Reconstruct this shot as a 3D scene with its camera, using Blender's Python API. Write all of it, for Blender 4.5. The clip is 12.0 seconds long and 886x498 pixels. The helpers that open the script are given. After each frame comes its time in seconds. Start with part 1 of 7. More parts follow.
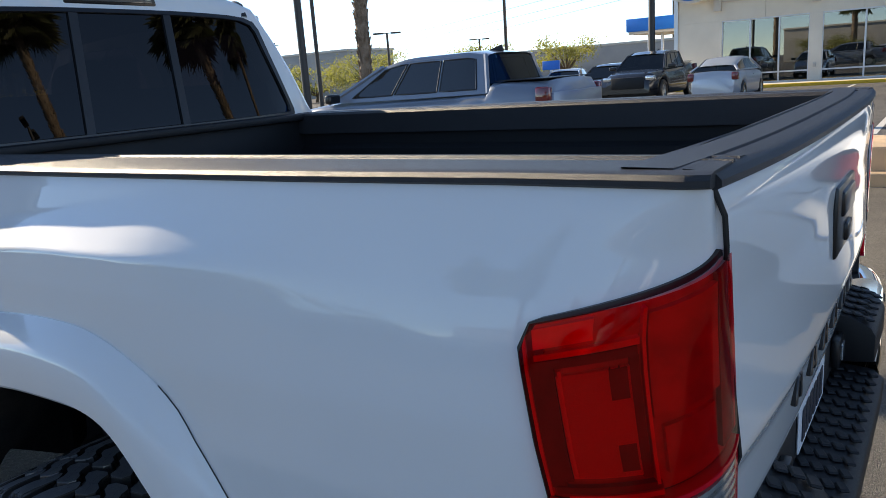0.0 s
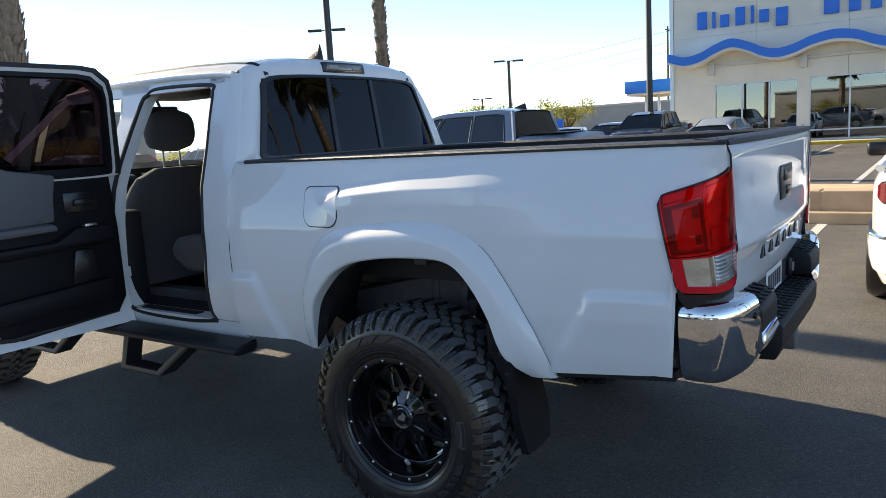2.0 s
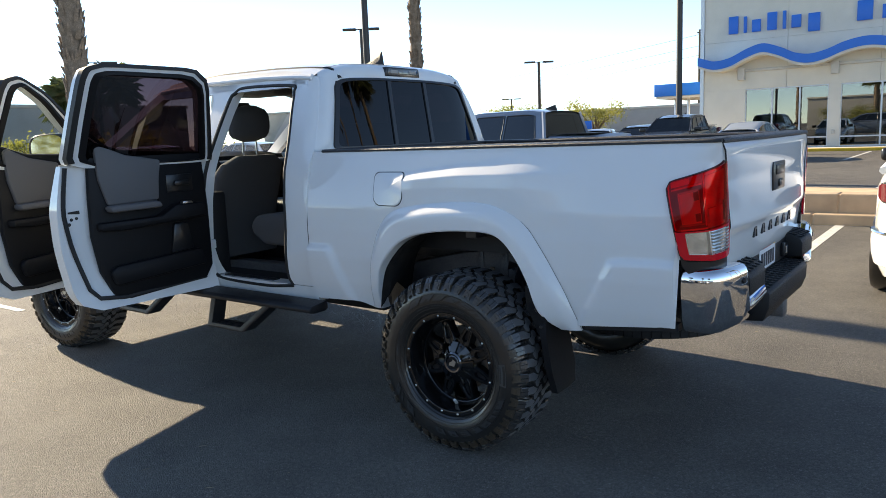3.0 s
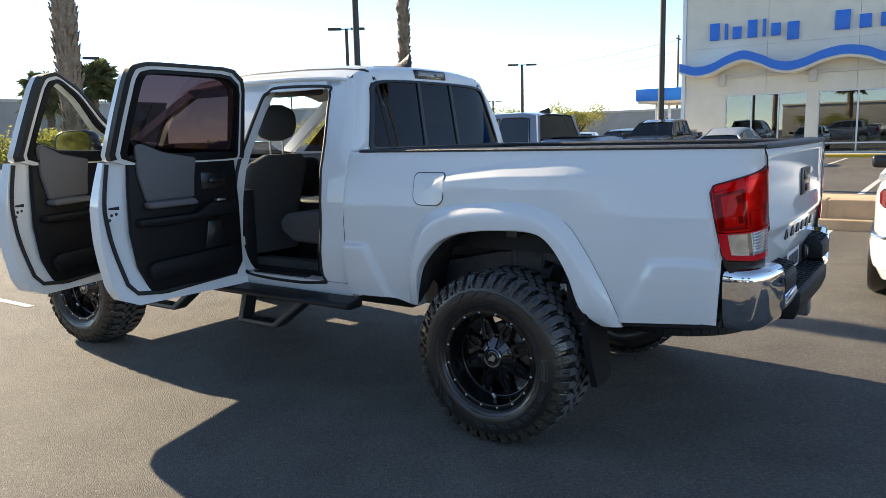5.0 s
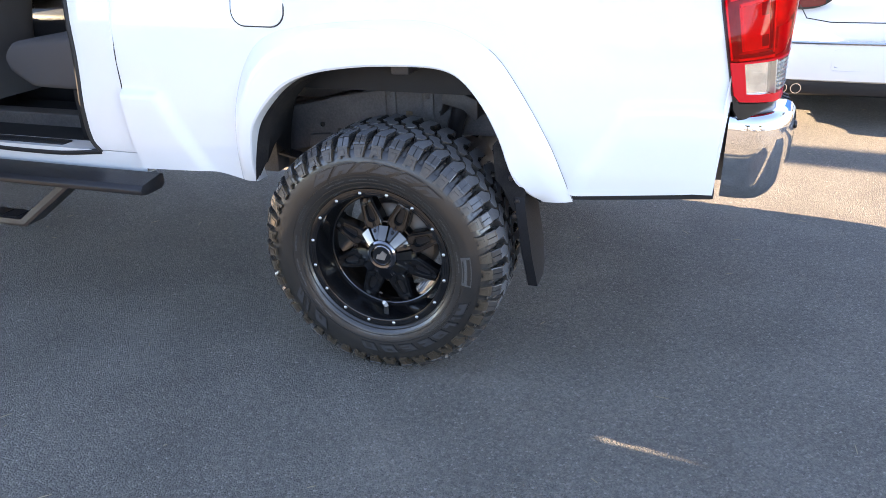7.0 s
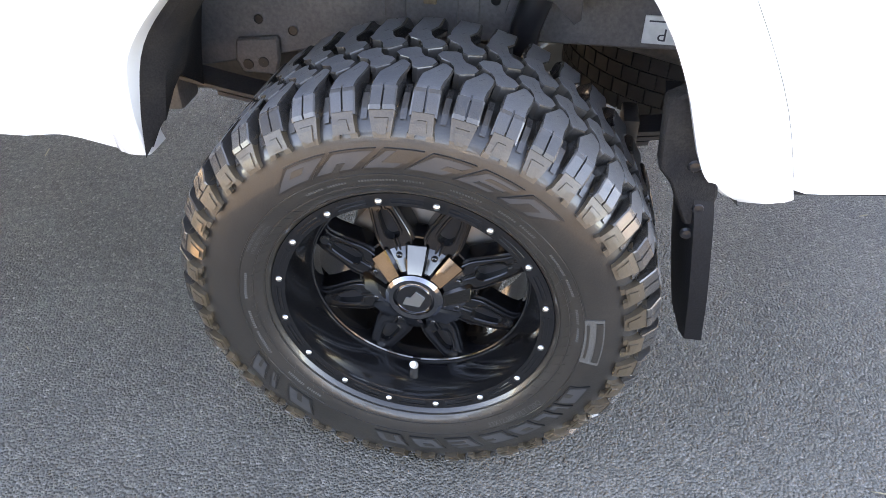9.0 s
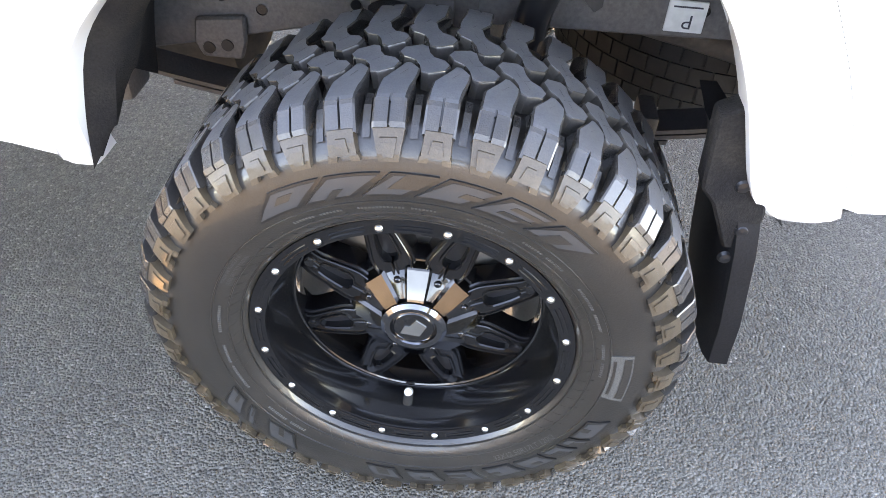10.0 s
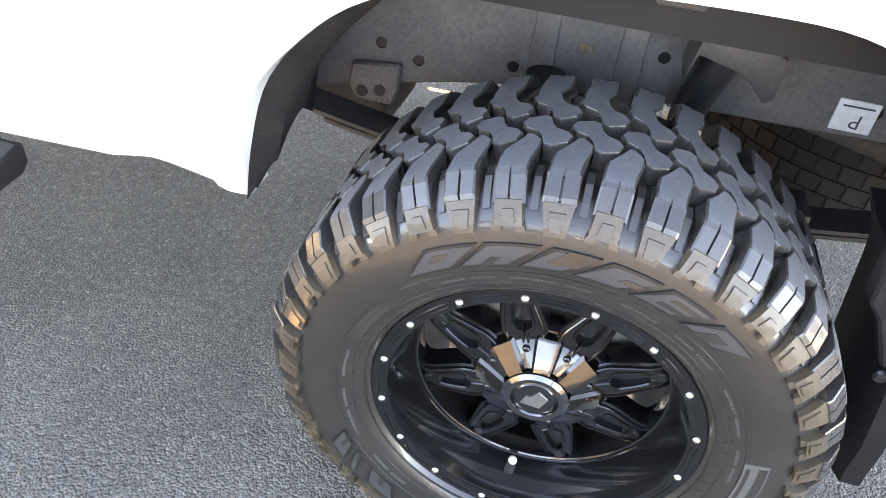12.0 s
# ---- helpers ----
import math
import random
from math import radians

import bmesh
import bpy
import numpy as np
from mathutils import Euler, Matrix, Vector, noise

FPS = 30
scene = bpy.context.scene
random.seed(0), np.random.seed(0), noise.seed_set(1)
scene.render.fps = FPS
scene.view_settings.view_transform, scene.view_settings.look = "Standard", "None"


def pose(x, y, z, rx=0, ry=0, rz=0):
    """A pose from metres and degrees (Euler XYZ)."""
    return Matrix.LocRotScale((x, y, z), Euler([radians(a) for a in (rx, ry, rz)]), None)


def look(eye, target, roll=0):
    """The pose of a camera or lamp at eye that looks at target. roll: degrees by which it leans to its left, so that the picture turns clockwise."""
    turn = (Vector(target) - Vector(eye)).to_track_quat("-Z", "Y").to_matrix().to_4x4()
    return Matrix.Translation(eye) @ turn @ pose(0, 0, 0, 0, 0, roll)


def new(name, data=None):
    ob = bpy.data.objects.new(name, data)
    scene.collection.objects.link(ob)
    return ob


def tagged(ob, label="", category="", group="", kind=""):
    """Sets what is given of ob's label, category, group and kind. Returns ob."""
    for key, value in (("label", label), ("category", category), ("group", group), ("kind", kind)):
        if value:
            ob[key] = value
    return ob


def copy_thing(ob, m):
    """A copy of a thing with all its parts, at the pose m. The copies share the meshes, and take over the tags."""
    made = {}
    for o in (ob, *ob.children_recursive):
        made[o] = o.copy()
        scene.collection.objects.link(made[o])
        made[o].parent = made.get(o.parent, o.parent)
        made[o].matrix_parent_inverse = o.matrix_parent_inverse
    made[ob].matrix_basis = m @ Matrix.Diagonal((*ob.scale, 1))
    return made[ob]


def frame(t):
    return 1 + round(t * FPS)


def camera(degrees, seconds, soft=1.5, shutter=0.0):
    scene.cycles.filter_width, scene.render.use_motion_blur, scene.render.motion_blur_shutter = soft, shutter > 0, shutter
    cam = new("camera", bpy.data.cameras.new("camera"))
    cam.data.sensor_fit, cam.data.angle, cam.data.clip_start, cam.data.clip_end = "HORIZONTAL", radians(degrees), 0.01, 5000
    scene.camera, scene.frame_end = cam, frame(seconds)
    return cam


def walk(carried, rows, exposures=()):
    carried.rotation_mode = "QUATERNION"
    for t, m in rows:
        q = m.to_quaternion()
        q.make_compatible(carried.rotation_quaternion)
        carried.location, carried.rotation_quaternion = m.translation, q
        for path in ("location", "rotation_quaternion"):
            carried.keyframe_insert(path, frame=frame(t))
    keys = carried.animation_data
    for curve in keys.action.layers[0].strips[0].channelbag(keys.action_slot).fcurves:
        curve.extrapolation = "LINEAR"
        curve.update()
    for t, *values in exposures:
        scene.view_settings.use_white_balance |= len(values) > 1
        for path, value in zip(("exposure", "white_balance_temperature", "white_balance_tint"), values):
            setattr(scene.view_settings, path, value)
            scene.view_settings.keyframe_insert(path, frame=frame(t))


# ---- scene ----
cam = camera(61.8, 12.0, soft=0.6)
PATH = [
    (0, (1.349, -1.538, 1.52), (0.23, 0.056, 1.066), -4.1),
    (0.5, (1.418, -1.96, 1.5), (0.279, -0.361, 1.118), -4.0),
    (1, (1.496, -2.354, 1.491), (0.393, -0.726, 1.129), -3.8),
    (1.5, (1.616, -2.715, 1.487), (0.5, -1.092, 1.141), -3.8),
    (2, (1.701, -3.102, 1.474), (0.582, -1.474, 1.168), -3.4),
    (2.5, (1.831, -3.427, 1.476), (0.698, -1.807, 1.172), -2.9),
    (3, (1.961, -3.668, 1.464), (0.787, -2.078, 1.159), -2.3),
    (3.5, (1.919, -3.804, 1.471), (0.759, -2.204, 1.161), -1.7),
    (5.3, (1.692, -3.935, 1.479), (0.584, -2.297, 1.177), -1.2),
    (5.5, (1.617, -3.876, 1.44), (0.528, -2.227, 1.134), -0.8),
    (6, (1.392, -3.606, 1.431), (0.418, -1.931, 0.934), 0.7),
    (6.5, (1.135, -3.354, 1.407), (0.326, -1.644, 0.757), 0.8),
    (7, (0.894, -3.035, 1.437), (0.324, -1.303, 0.615), -1.4),
    (7.2, (0.809, -2.889, 1.417), (0.275, -1.174, 0.536), -1.4),
    (8.8, (0.238, -2.008, 1.298), (-0.015, -0.43, 0.096), 0.4),
    (9, (0.194, -1.923, 1.29), (-0.04, -0.373, 0.048), 0.7),
    (9.5, (0.125, -1.785, 1.274), (-0.05, -0.294, -0.048), 1.9),
    (10, (0.081, -1.739, 1.274), (-0.002, -0.258, -0.068), 3.6),
    (10.5, (0.057, -1.729, 1.271), (0.02, -0.257, -0.082), 4.5),
    (11, (0.041, -1.72, 1.27), (0.019, -0.255, -0.091), 4.9),
    (11.5, (0.013, -1.721, 1.276), (-0.061, -0.219, -0.043), 5.9),
    (12, (-0.031, -1.722, 1.287), (-0.306, -0.206, 0.012), 6.7),
]
EXPOSURES = [(0, 1.72, 7000, 8.5), (3.5, 2.08, 7350, 7), (5.5, 2.03, 7350, 7.5), (6.0, 2.70, 7650, 11.5), (6.5, 3.54, 7900, 16), (7.0, 4.02, 8400, 17), (9.0, 5.02, 10600, 20), (9.6, 5.31, 11000, 20), (10.5, 5.46, 11100, 19.5), (12, 5.54, 11100, 19)]
walk(cam, [(t, look(eye, target, roll)) for t, eye, target, roll in PATH], EXPOSURES)

# ---- light ----
SUN_AZ, SUN_EL = -82.0, 23.2          # degrees: clockwise from +y, and above the ground
world = bpy.data.worlds.new("sky")
scene.world = world
world.use_nodes = True
wn = world.node_tree.nodes
sky = wn.new("ShaderNodeTexSky")
sky.sky_type, sky.sun_disc = "NISHITA", False
sky.sun_elevation, sky.sun_rotation = radians(SUN_EL), radians(SUN_AZ % 360)
sky.altitude, sky.air_density, sky.dust_density, sky.ozone_density = 5000, 1.0, 0.3, 1.6
world.node_tree.links.new(sky.outputs[0], wn["Background"].inputs[0])
wn["Background"].inputs[1].default_value = 0.092
sun = new("sun", bpy.data.lights.new("sun", "SUN"))
sun.data.energy, sun.data.angle, sun.data.color = 3.1, radians(0.53), (1.0, 0.87, 0.70)
ce = math.cos(radians(SUN_EL))
SUN_FROM = Vector((math.sin(radians(SUN_AZ)) * ce, math.cos(radians(SUN_AZ)) * ce, math.sin(radians(SUN_EL))))
sun.matrix_world = look(SUN_FROM * 30, (0, 0, 0))

# ---- materials ----
def material(name, color, rough=0.5, metal=0.0, spots=0.0, spot_scale=6.0, grain=0.0, grain_scale=200.0,
             bump=0.0, bump_scale=120.0, coat=0.0, spec=0.5, second=None, rough_var=0.0, per_object=0.0):
    """A surface: base colour, stains and grain at two scales, relief, gloss."""
    m = bpy.data.materials.new(name)
    m.use_nodes = True
    n, l = m.node_tree.nodes, m.node_tree.links
    b = n["Principled BSDF"]
    b.inputs["Roughness"].default_value = rough
    b.inputs["Metallic"].default_value = metal
    b.inputs["Coat Weight"].default_value = coat
    b.inputs["Coat Roughness"].default_value = 0.03
    b.inputs["Specular IOR Level"].default_value = spec
    b.inputs["Base Color"].default_value = (*color, 1)
    co = n.new("ShaderNodeTexCoord")
    out = None

    def noise_tex(scale, detail):
        t = n.new("ShaderNodeTexNoise")
        t.inputs["Scale"].default_value, t.inputs["Detail"].default_value = scale, detail
        l.new(co.outputs["Object"], t.inputs["Vector"])
        return t

    def mix(kind, a, bb, fac):
        x = n.new("ShaderNodeMix")
        x.data_type, x.blend_type = "RGBA", kind
        for sock, v in ((x.inputs[0], fac), (x.inputs[6], a), (x.inputs[7], bb)):
            if isinstance(v, (float, int)):
                sock.default_value = v
            elif isinstance(v, tuple):
                sock.default_value = (*v, 1)
            else:
                l.new(v, sock)
        return x.outputs[2]

    if spots or second:
        t = noise_tex(spot_scale, 5)
        r = n.new("ShaderNodeMapRange")
        r.inputs[1].default_value, r.inputs[2].default_value = 0.35, 0.68
        l.new(t.outputs[0], r.inputs[0])
        other = second or tuple(c * (1 - spots) for c in color)
        out = mix("MIX", color, other, r.outputs[0])
        if rough_var:
            rr = n.new("ShaderNodeMapRange")
            rr.inputs[3].default_value, rr.inputs[4].default_value = rough - rough_var, rough + rough_var
            l.new(t.outputs[0], rr.inputs[0])
            l.new(rr.outputs[0], b.inputs["Roughness"])
    if grain:
        t = noise_tex(grain_scale, 3)
        r = n.new("ShaderNodeMapRange")
        r.inputs[1].default_value, r.inputs[2].default_value = 0.3, 0.7
        r.inputs[3].default_value, r.inputs[4].default_value = 1 - grain, 1 + grain
        l.new(t.outputs[0], r.inputs[0])
        out = mix("MULTIPLY", out if out else color, r.outputs[0], 1.0)
    if per_object:
        oi = n.new("ShaderNodeObjectInfo")
        r = n.new("ShaderNodeMapRange")
        r.inputs[3].default_value, r.inputs[4].default_value = 1 - per_object, 1 + per_object
        l.new(oi.outputs["Random"], r.inputs[0])
        out = mix("MULTIPLY", out if out else color, r.outputs[0], 1.0)
    if out:
        l.new(out, b.inputs["Base Color"])
    if bump:
        t = noise_tex(bump_scale, 4)
        bp = n.new("ShaderNodeBump")
        bp.inputs["Strength"].default_value, bp.inputs["Distance"].default_value = bump, 0.004
        l.new(t.outputs[0], bp.inputs["Height"])
        l.new(bp.outputs[0], b.inputs["Normal"])
    return m


def glass(name, tint, rough=0.0, low=0.05):
    m = bpy.data.materials.new(name)
    m.use_nodes = True
    n, l = m.node_tree.nodes, m.node_tree.links
    n.remove(n["Principled BSDF"])
    tr, gl, mx, lw, pw, mr = (n.new("ShaderNode" + k) for k in ("BsdfTransparent", "BsdfGlossy", "MixShader", "LayerWeight", "Math", "MapRange"))
    tr.inputs[0].default_value = (*tint, 1)
    gl.inputs["Roughness"].default_value = rough
    pw.operation = "POWER"
    pw.inputs[1].default_value = 5.0
    mr.inputs[3].default_value, mr.inputs[4].default_value = low, 1.0
    l.new(lw.outputs["Facing"], pw.inputs[0])
    l.new(pw.outputs[0], mr.inputs[0])
    l.new(mr.outputs[0], mx.inputs[0])
    l.new(tr.outputs[0], mx.inputs[1])
    l.new(gl.outputs[0], mx.inputs[2])
    l.new(mx.outputs[0], n["Material Output"].inputs[0])
    return m


def glow(name, color, strength):
    m = bpy.data.materials.new(name)
    m.use_nodes = True
    b = m.node_tree.nodes["Principled BSDF"]
    b.inputs["Emission Color"].default_value = (*color, 1)
    b.inputs["Emission Strength"].default_value = strength
    return m


WHITE_PAINT = material("white_paint", (0.74, 0.745, 0.735), 0.55, coat=1.0, spec=0.3, spots=0.03, spot_scale=2.0)
GREY_PAINT = material("grey_paint", (0.19, 0.225, 0.28), 0.3, metal=0.25, coat=0.8, grain=0.06, grain_scale=900)
BLACK_PAINT = material("black_paint", (0.012, 0.012, 0.014), 0.25, coat=0.8)
SILVER_PAINT = material("silver_paint", (0.42, 0.45, 0.50), 0.35, metal=0.4, coat=0.7)
RED_PAINT = material("red_paint", (0.45, 0.02, 0.02), 0.3, coat=0.7)
BLACK_PLASTIC = material("black_plastic", (0.013, 0.0135, 0.015), 0.5, spec=0.3, grain=0.25, grain_scale=500, bump=0.25, bump_scale=700)
TRIM_BLACK = material("trim_black", (0.006, 0.006, 0.007), 0.55, spec=0.25, grain=0.2, grain_scale=600, bump=0.1, bump_scale=700)
RAIL_PLASTIC = material("rail_cap_plastic", (0.024, 0.024, 0.026), 0.44, spec=0.4, grain=0.3, grain_scale=700, bump=0.5, bump_scale=900)
FLAP_RUBBER = material("flap_rubber", (0.008, 0.008, 0.009), 0.62, spec=0.2, grain=0.25, grain_scale=300, bump=0.15, bump_scale=300)
SMOOTH_BLACK = material("smooth_black", (0.012, 0.012, 0.013), 0.28, spots=0.2, spot_scale=12)
RUBBER_SEAL = material("rubber_seal", (0.012, 0.012, 0.012), 0.6)
TYRE_RUBBER = material("tyre_rubber", (0.0150, 0.0134, 0.0116), 0.34, coat=0.40, second=(0.0225, 0.0195, 0.0165), spot_scale=9, grain=0.15, grain_scale=300, bump=0.12, bump_scale=400)
TREAD_RUBBER = material("tread_rubber", (0.036, 0.034, 0.033), 0.27, coat=0.42, second=(0.052, 0.046, 0.039), spot_scale=18, grain=0.12, grain_scale=400, bump=0.15, bump_scale=500, per_object=0.15)
GLOSS_BLACK = material("gloss_black_wheel", (0.006, 0.006, 0.0065), 0.13, coat=0.6, spec=0.5, spots=0.2, spot_scale=30)
SATIN_BLACK = material("satin_black_alloy", (0.0055, 0.0055, 0.006), 0.19, coat=0.15, spots=0.2, spot_scale=30)
CAP_CHROME = material("cap_chrome", (0.12, 0.112, 0.104), 0.07, metal=1.0, spots=0.2, spot_scale=25)
DARK_CHROME = material("dark_chrome", (0.20, 0.20, 0.21), 0.08, metal=1.0, grain=0.1, grain_scale=300)
CHROME = material("chrome", (0.80, 0.80, 0.80), 0.05, metal=1.0, spots=0.06, spot_scale=15)
STEEL = material("bright_steel", (0.62, 0.62, 0.60), 0.28, metal=1.0)
DARK_STEEL = material("frame_steel", (0.074, 0.070, 0.072), 0.5, second=(0.120, 0.110, 0.104), spot_scale=7, grain=0.2, grain_scale=150, bump=0.2, bump_scale=200)
FELT = material("liner_felt", (0.012, 0.0115, 0.012), 0.9, second=(0.022, 0.020, 0.018), spot_scale=16, grain=0.3, grain_scale=300, bump=0.4, bump_scale=400, spec=0.12)
SEAT_CLOTH = material("seat_cloth", (0.070, 0.069, 0.072), 0.9, grain=0.25, grain_scale=900, bump=0.2, bump_scale=900)
TRIM_GREY = material("door_trim_grey", (0.110, 0.106, 0.107), 0.75, grain=0.08, grain_scale=400, bump=0.1, bump_scale=600)
HEADLINER = material("headliner", (0.36, 0.35, 0.33), 0.95, grain=0.06, grain_scale=300)
CARPET = material("carpet", (0.012, 0.012, 0.012), 0.95, grain=0.3, grain_scale=600)
TINT_GLASS = glass("tinted_glass", (0.020, 0.018, 0.020), low=0.043)
DOOR_GLASS = glass("door_glass", (0.042, 0.025, 0.031), low=0.05)
LENS_GLASS = glass("lens_glass", (0.95, 0.96, 0.95))
CLEAR_GLASS = glass("clear_glass", (0.75, 0.80, 0.78))
DARK_PANE = material("dark_pane", (0.010, 0.012, 0.014), 0.03, spec=0.6, coat=0.5)
CAR_GLASS = glass("car_glass", (0.10, 0.12, 0.12))
SHOP_GLASS = glass("shop_glass", (0.60, 0.64, 0.60), low=0.20)
DARK_RED_LENS = material("dark_red_lens", (0.13, 0.006, 0.010), 0.1, coat=1.0)
RED_LENS = material("red_lens", (0.62, 0.003, 0.014), 0.10, coat=0.5, spec=0.25)
LAMP_GREY = material("smoky_lens", (0.10, 0.105, 0.10), 0.12, coat=1.0, spots=0.3, spot_scale=20)
CLEAR_LENS = material("clear_lens", (0.72, 0.72, 0.70), 0.10, metal=0.75, coat=1.0)
AMBER = material("amber_sticker", (0.75, 0.45, 0.03), 0.5)
PLATE_WHITE = material("plate_white", (0.75, 0.76, 0.78), 0.4)
INK = material("dark_ink", (0.03, 0.03, 0.04), 0.5)
LABEL_WHITE = material("label_white", (0.62, 0.62, 0.60), 0.6, spots=0.15, spot_scale=60)


def asphalt():
    """Worn asphalt: dark binder, pale stones of two sizes, broad stains, cell relief."""
    m = bpy.data.materials.new("asphalt")
    m.use_nodes = True
    n, l = m.node_tree.nodes, m.node_tree.links
    b = n["Principled BSDF"]
    b.inputs["Roughness"].default_value = 0.8
    co = n.new("ShaderNodeTexCoord")

    def tex(kind, scale):
        t = n.new("ShaderNodeTex" + kind)
        t.inputs["Scale"].default_value = scale
        l.new(co.outputs["Object"], t.inputs["Vector"])
        return t

    def ramp(src, a, bb, lo, hi):
        r = n.new("ShaderNodeMapRange")
        for i, v in enumerate((a, bb, lo, hi)):
            r.inputs[i + 1].default_value = v
        l.new(src, r.inputs[0])
        return r.outputs[0]

    def mix(kind, fac, a, bb):
        x = n.new("ShaderNodeMix")
        x.data_type, x.blend_type = "RGBA", kind
        for sock, v in ((x.inputs[0], fac), (x.inputs[6], a), (x.inputs[7], bb)):
            if isinstance(v, float):
                sock.default_value = v
            elif isinstance(v, tuple):
                sock.default_value = (*v, 1)
            else:
                l.new(v, sock)
        return x.outputs[2]

    big, mid = tex("Noise", 0.35), tex("Noise", 2.6)
    big.inputs["Detail"].default_value = mid.inputs["Detail"].default_value = 6
    base = mix("MIX", ramp(big.outputs[0], 0.35, 0.65, 0, 1), (0.092, 0.084, 0.074), (0.123, 0.113, 0.097))
    base = mix("MULTIPLY", 1.0, base, ramp(mid.outputs[0], 0.3, 0.7, 0.82, 1.18))
    cells, fine = tex("Voronoi", 175.0), tex("Voronoi", 420.0)
    sep = n.new("ShaderNodeSeparateColor")
    l.new(cells.outputs["Color"], sep.inputs[0])
    stones = mix("MIX", ramp(sep.outputs[0], 0.84, 1.0, 0, 0.7), base, (0.22, 0.20, 0.18))
    dark = mix("MULTIPLY", 1.0, stones, ramp(sep.outputs[1], 0.0, 1.0, 0.74, 1.21))
    sep2 = n.new("ShaderNodeSeparateColor")
    l.new(fine.outputs["Color"], sep2.inputs[0])
    out = mix("MULTIPLY", 1.0, dark, ramp(sep2.outputs[0], 0.0, 1.0, 0.80, 1.20))
    coarse = tex("Noise", 48.0)
    coarse.inputs["Detail"].default_value, coarse.inputs["Roughness"].default_value = 5, 0.75
    out = mix("MULTIPLY", 1.0, out, ramp(coarse.outputs[0], 0.36, 0.64, 0.76, 1.24))
    l.new(out, b.inputs["Base Color"])
    bp = n.new("ShaderNodeBump")
    bp.inputs["Strength"].default_value, bp.inputs["Distance"].default_value = 1.0, 0.009
    l.new(cells.outputs["Distance"], bp.inputs["Height"])
    bp.invert = True
    l.new(bp.outputs[0], b.inputs["Normal"])
    return m


ASPHALT = asphalt()
CONCRETE = material("kerb_concrete", (0.56, 0.40, 0.25), 0.85, spots=0.25, spot_scale=3, grain=0.1, grain_scale=120, bump=0.3, bump_scale=80)
STUCCO = material("stucco", (0.76, 0.69, 0.57), 0.9, spots=0.08, spot_scale=1.2, grain=0.06, grain_scale=60, bump=0.3, bump_scale=60)
STUCCO_TRIM = material("stucco_trim", (0.60, 0.56, 0.49), 0.9, spots=0.1, spot_scale=2)
SIGN_BLUE = material("sign_blue", (0.01, 0.16, 0.62), 0.35, spots=0.05)
YELLOW_LINE = material("yellow_paint", (0.72, 0.46, 0.03), 0.7, spots=0.25, spot_scale=8, grain=0.1)
WHITE_LINE = material("white_line", (0.62, 0.60, 0.55), 0.8, spots=0.25, spot_scale=12, grain=0.15, grain_scale=90)
ALUMINIUM = material("aluminium", (0.66, 0.67, 0.68), 0.4, metal=0.6)
POLE_PAINT = material("bronze_pole", (0.035, 0.030, 0.027), 0.5)
PALM_BARK = material("palm_bark", (0.21, 0.15, 0.10), 0.95, second=(0.32, 0.235, 0.165), spot_scale=9, grain=0.3, grain_scale=60, bump=0.6, bump_scale=60, per_object=0.2)
PALM_LEAF = material("palm_leaf", (0.10, 0.12, 0.042), 0.6, second=(0.18, 0.16, 0.075), spot_scale=3, grain=0.2, grain_scale=30)
LEAF = material("tree_leaf", (0.15, 0.16, 0.04), 0.7, second=(0.17, 0.16, 0.06), spot_scale=4)


def let_light_through(m, color, share):
    """Thin leaves pass part of the light on."""
    n, l = m.node_tree.nodes, m.node_tree.links
    tr, mx = n.new("ShaderNodeBsdfTranslucent"), n.new("ShaderNodeMixShader")
    tr.inputs[0].default_value = (*color, 1)
    mx.inputs[0].default_value = share
    l.new(n["Principled BSDF"].outputs[0], mx.inputs[1])
    l.new(tr.outputs[0], mx.inputs[2])
    l.new(mx.outputs[0], n["Material Output"].inputs[0])


let_light_through(LEAF, (0.30, 0.30, 0.06), 0.5)
let_light_through(PALM_LEAF, (0.16, 0.19, 0.05), 0.35)

DRY_TWIG = material("bark", (0.12, 0.09, 0.06), 0.95, grain=0.3, grain_scale=50)
BLOCK_WALL = material("far_wall", (0.40, 0.38, 0.35), 0.9, spots=0.15, spot_scale=0.5, grain=0.05, grain_scale=20)
# dark, mottled colour stands in for the dimness inside the showroom
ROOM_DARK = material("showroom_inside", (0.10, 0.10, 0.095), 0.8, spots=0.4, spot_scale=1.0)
STRAW = material("dry_straw", (0.34, 0.28, 0.19), 0.9, spots=0.5, spot_scale=3)


# ---- mesh helpers ----
def part(name, bm, mat, parent=None, label="", smooth=True, sharp=35):
    """Link a bmesh as one mesh object under a thing or a part."""
    me = bpy.data.meshes.new(name)
    bmesh.ops.recalc_face_normals(bm, faces=bm.faces)
    if smooth:
        for f in bm.faces:
            f.smooth = True
        lim = radians(sharp)
        for e in bm.edges:
            if len(e.link_faces) == 2 and e.calc_face_angle(0) > lim:
                e.smooth = False
    bm.to_mesh(me)
    bm.free()
    for m in (mat if isinstance(mat, (list, tuple)) else [mat]):
        me.materials.append(m)
    ob = new(name, me)
    if parent:
        ob.parent = parent
    if label:
        tagged(ob, label)
    return ob


def thing(name, label, category, group="", kind="", at=None):
    ob = new(name)
    ob.empty_display_size = 0.1
    if at is not None:
        ob.matrix_basis = at
    return tagged(ob, label, category, group, kind)


def lerp(x, xs, ys):
    return float(np.interp(x, xs, ys))


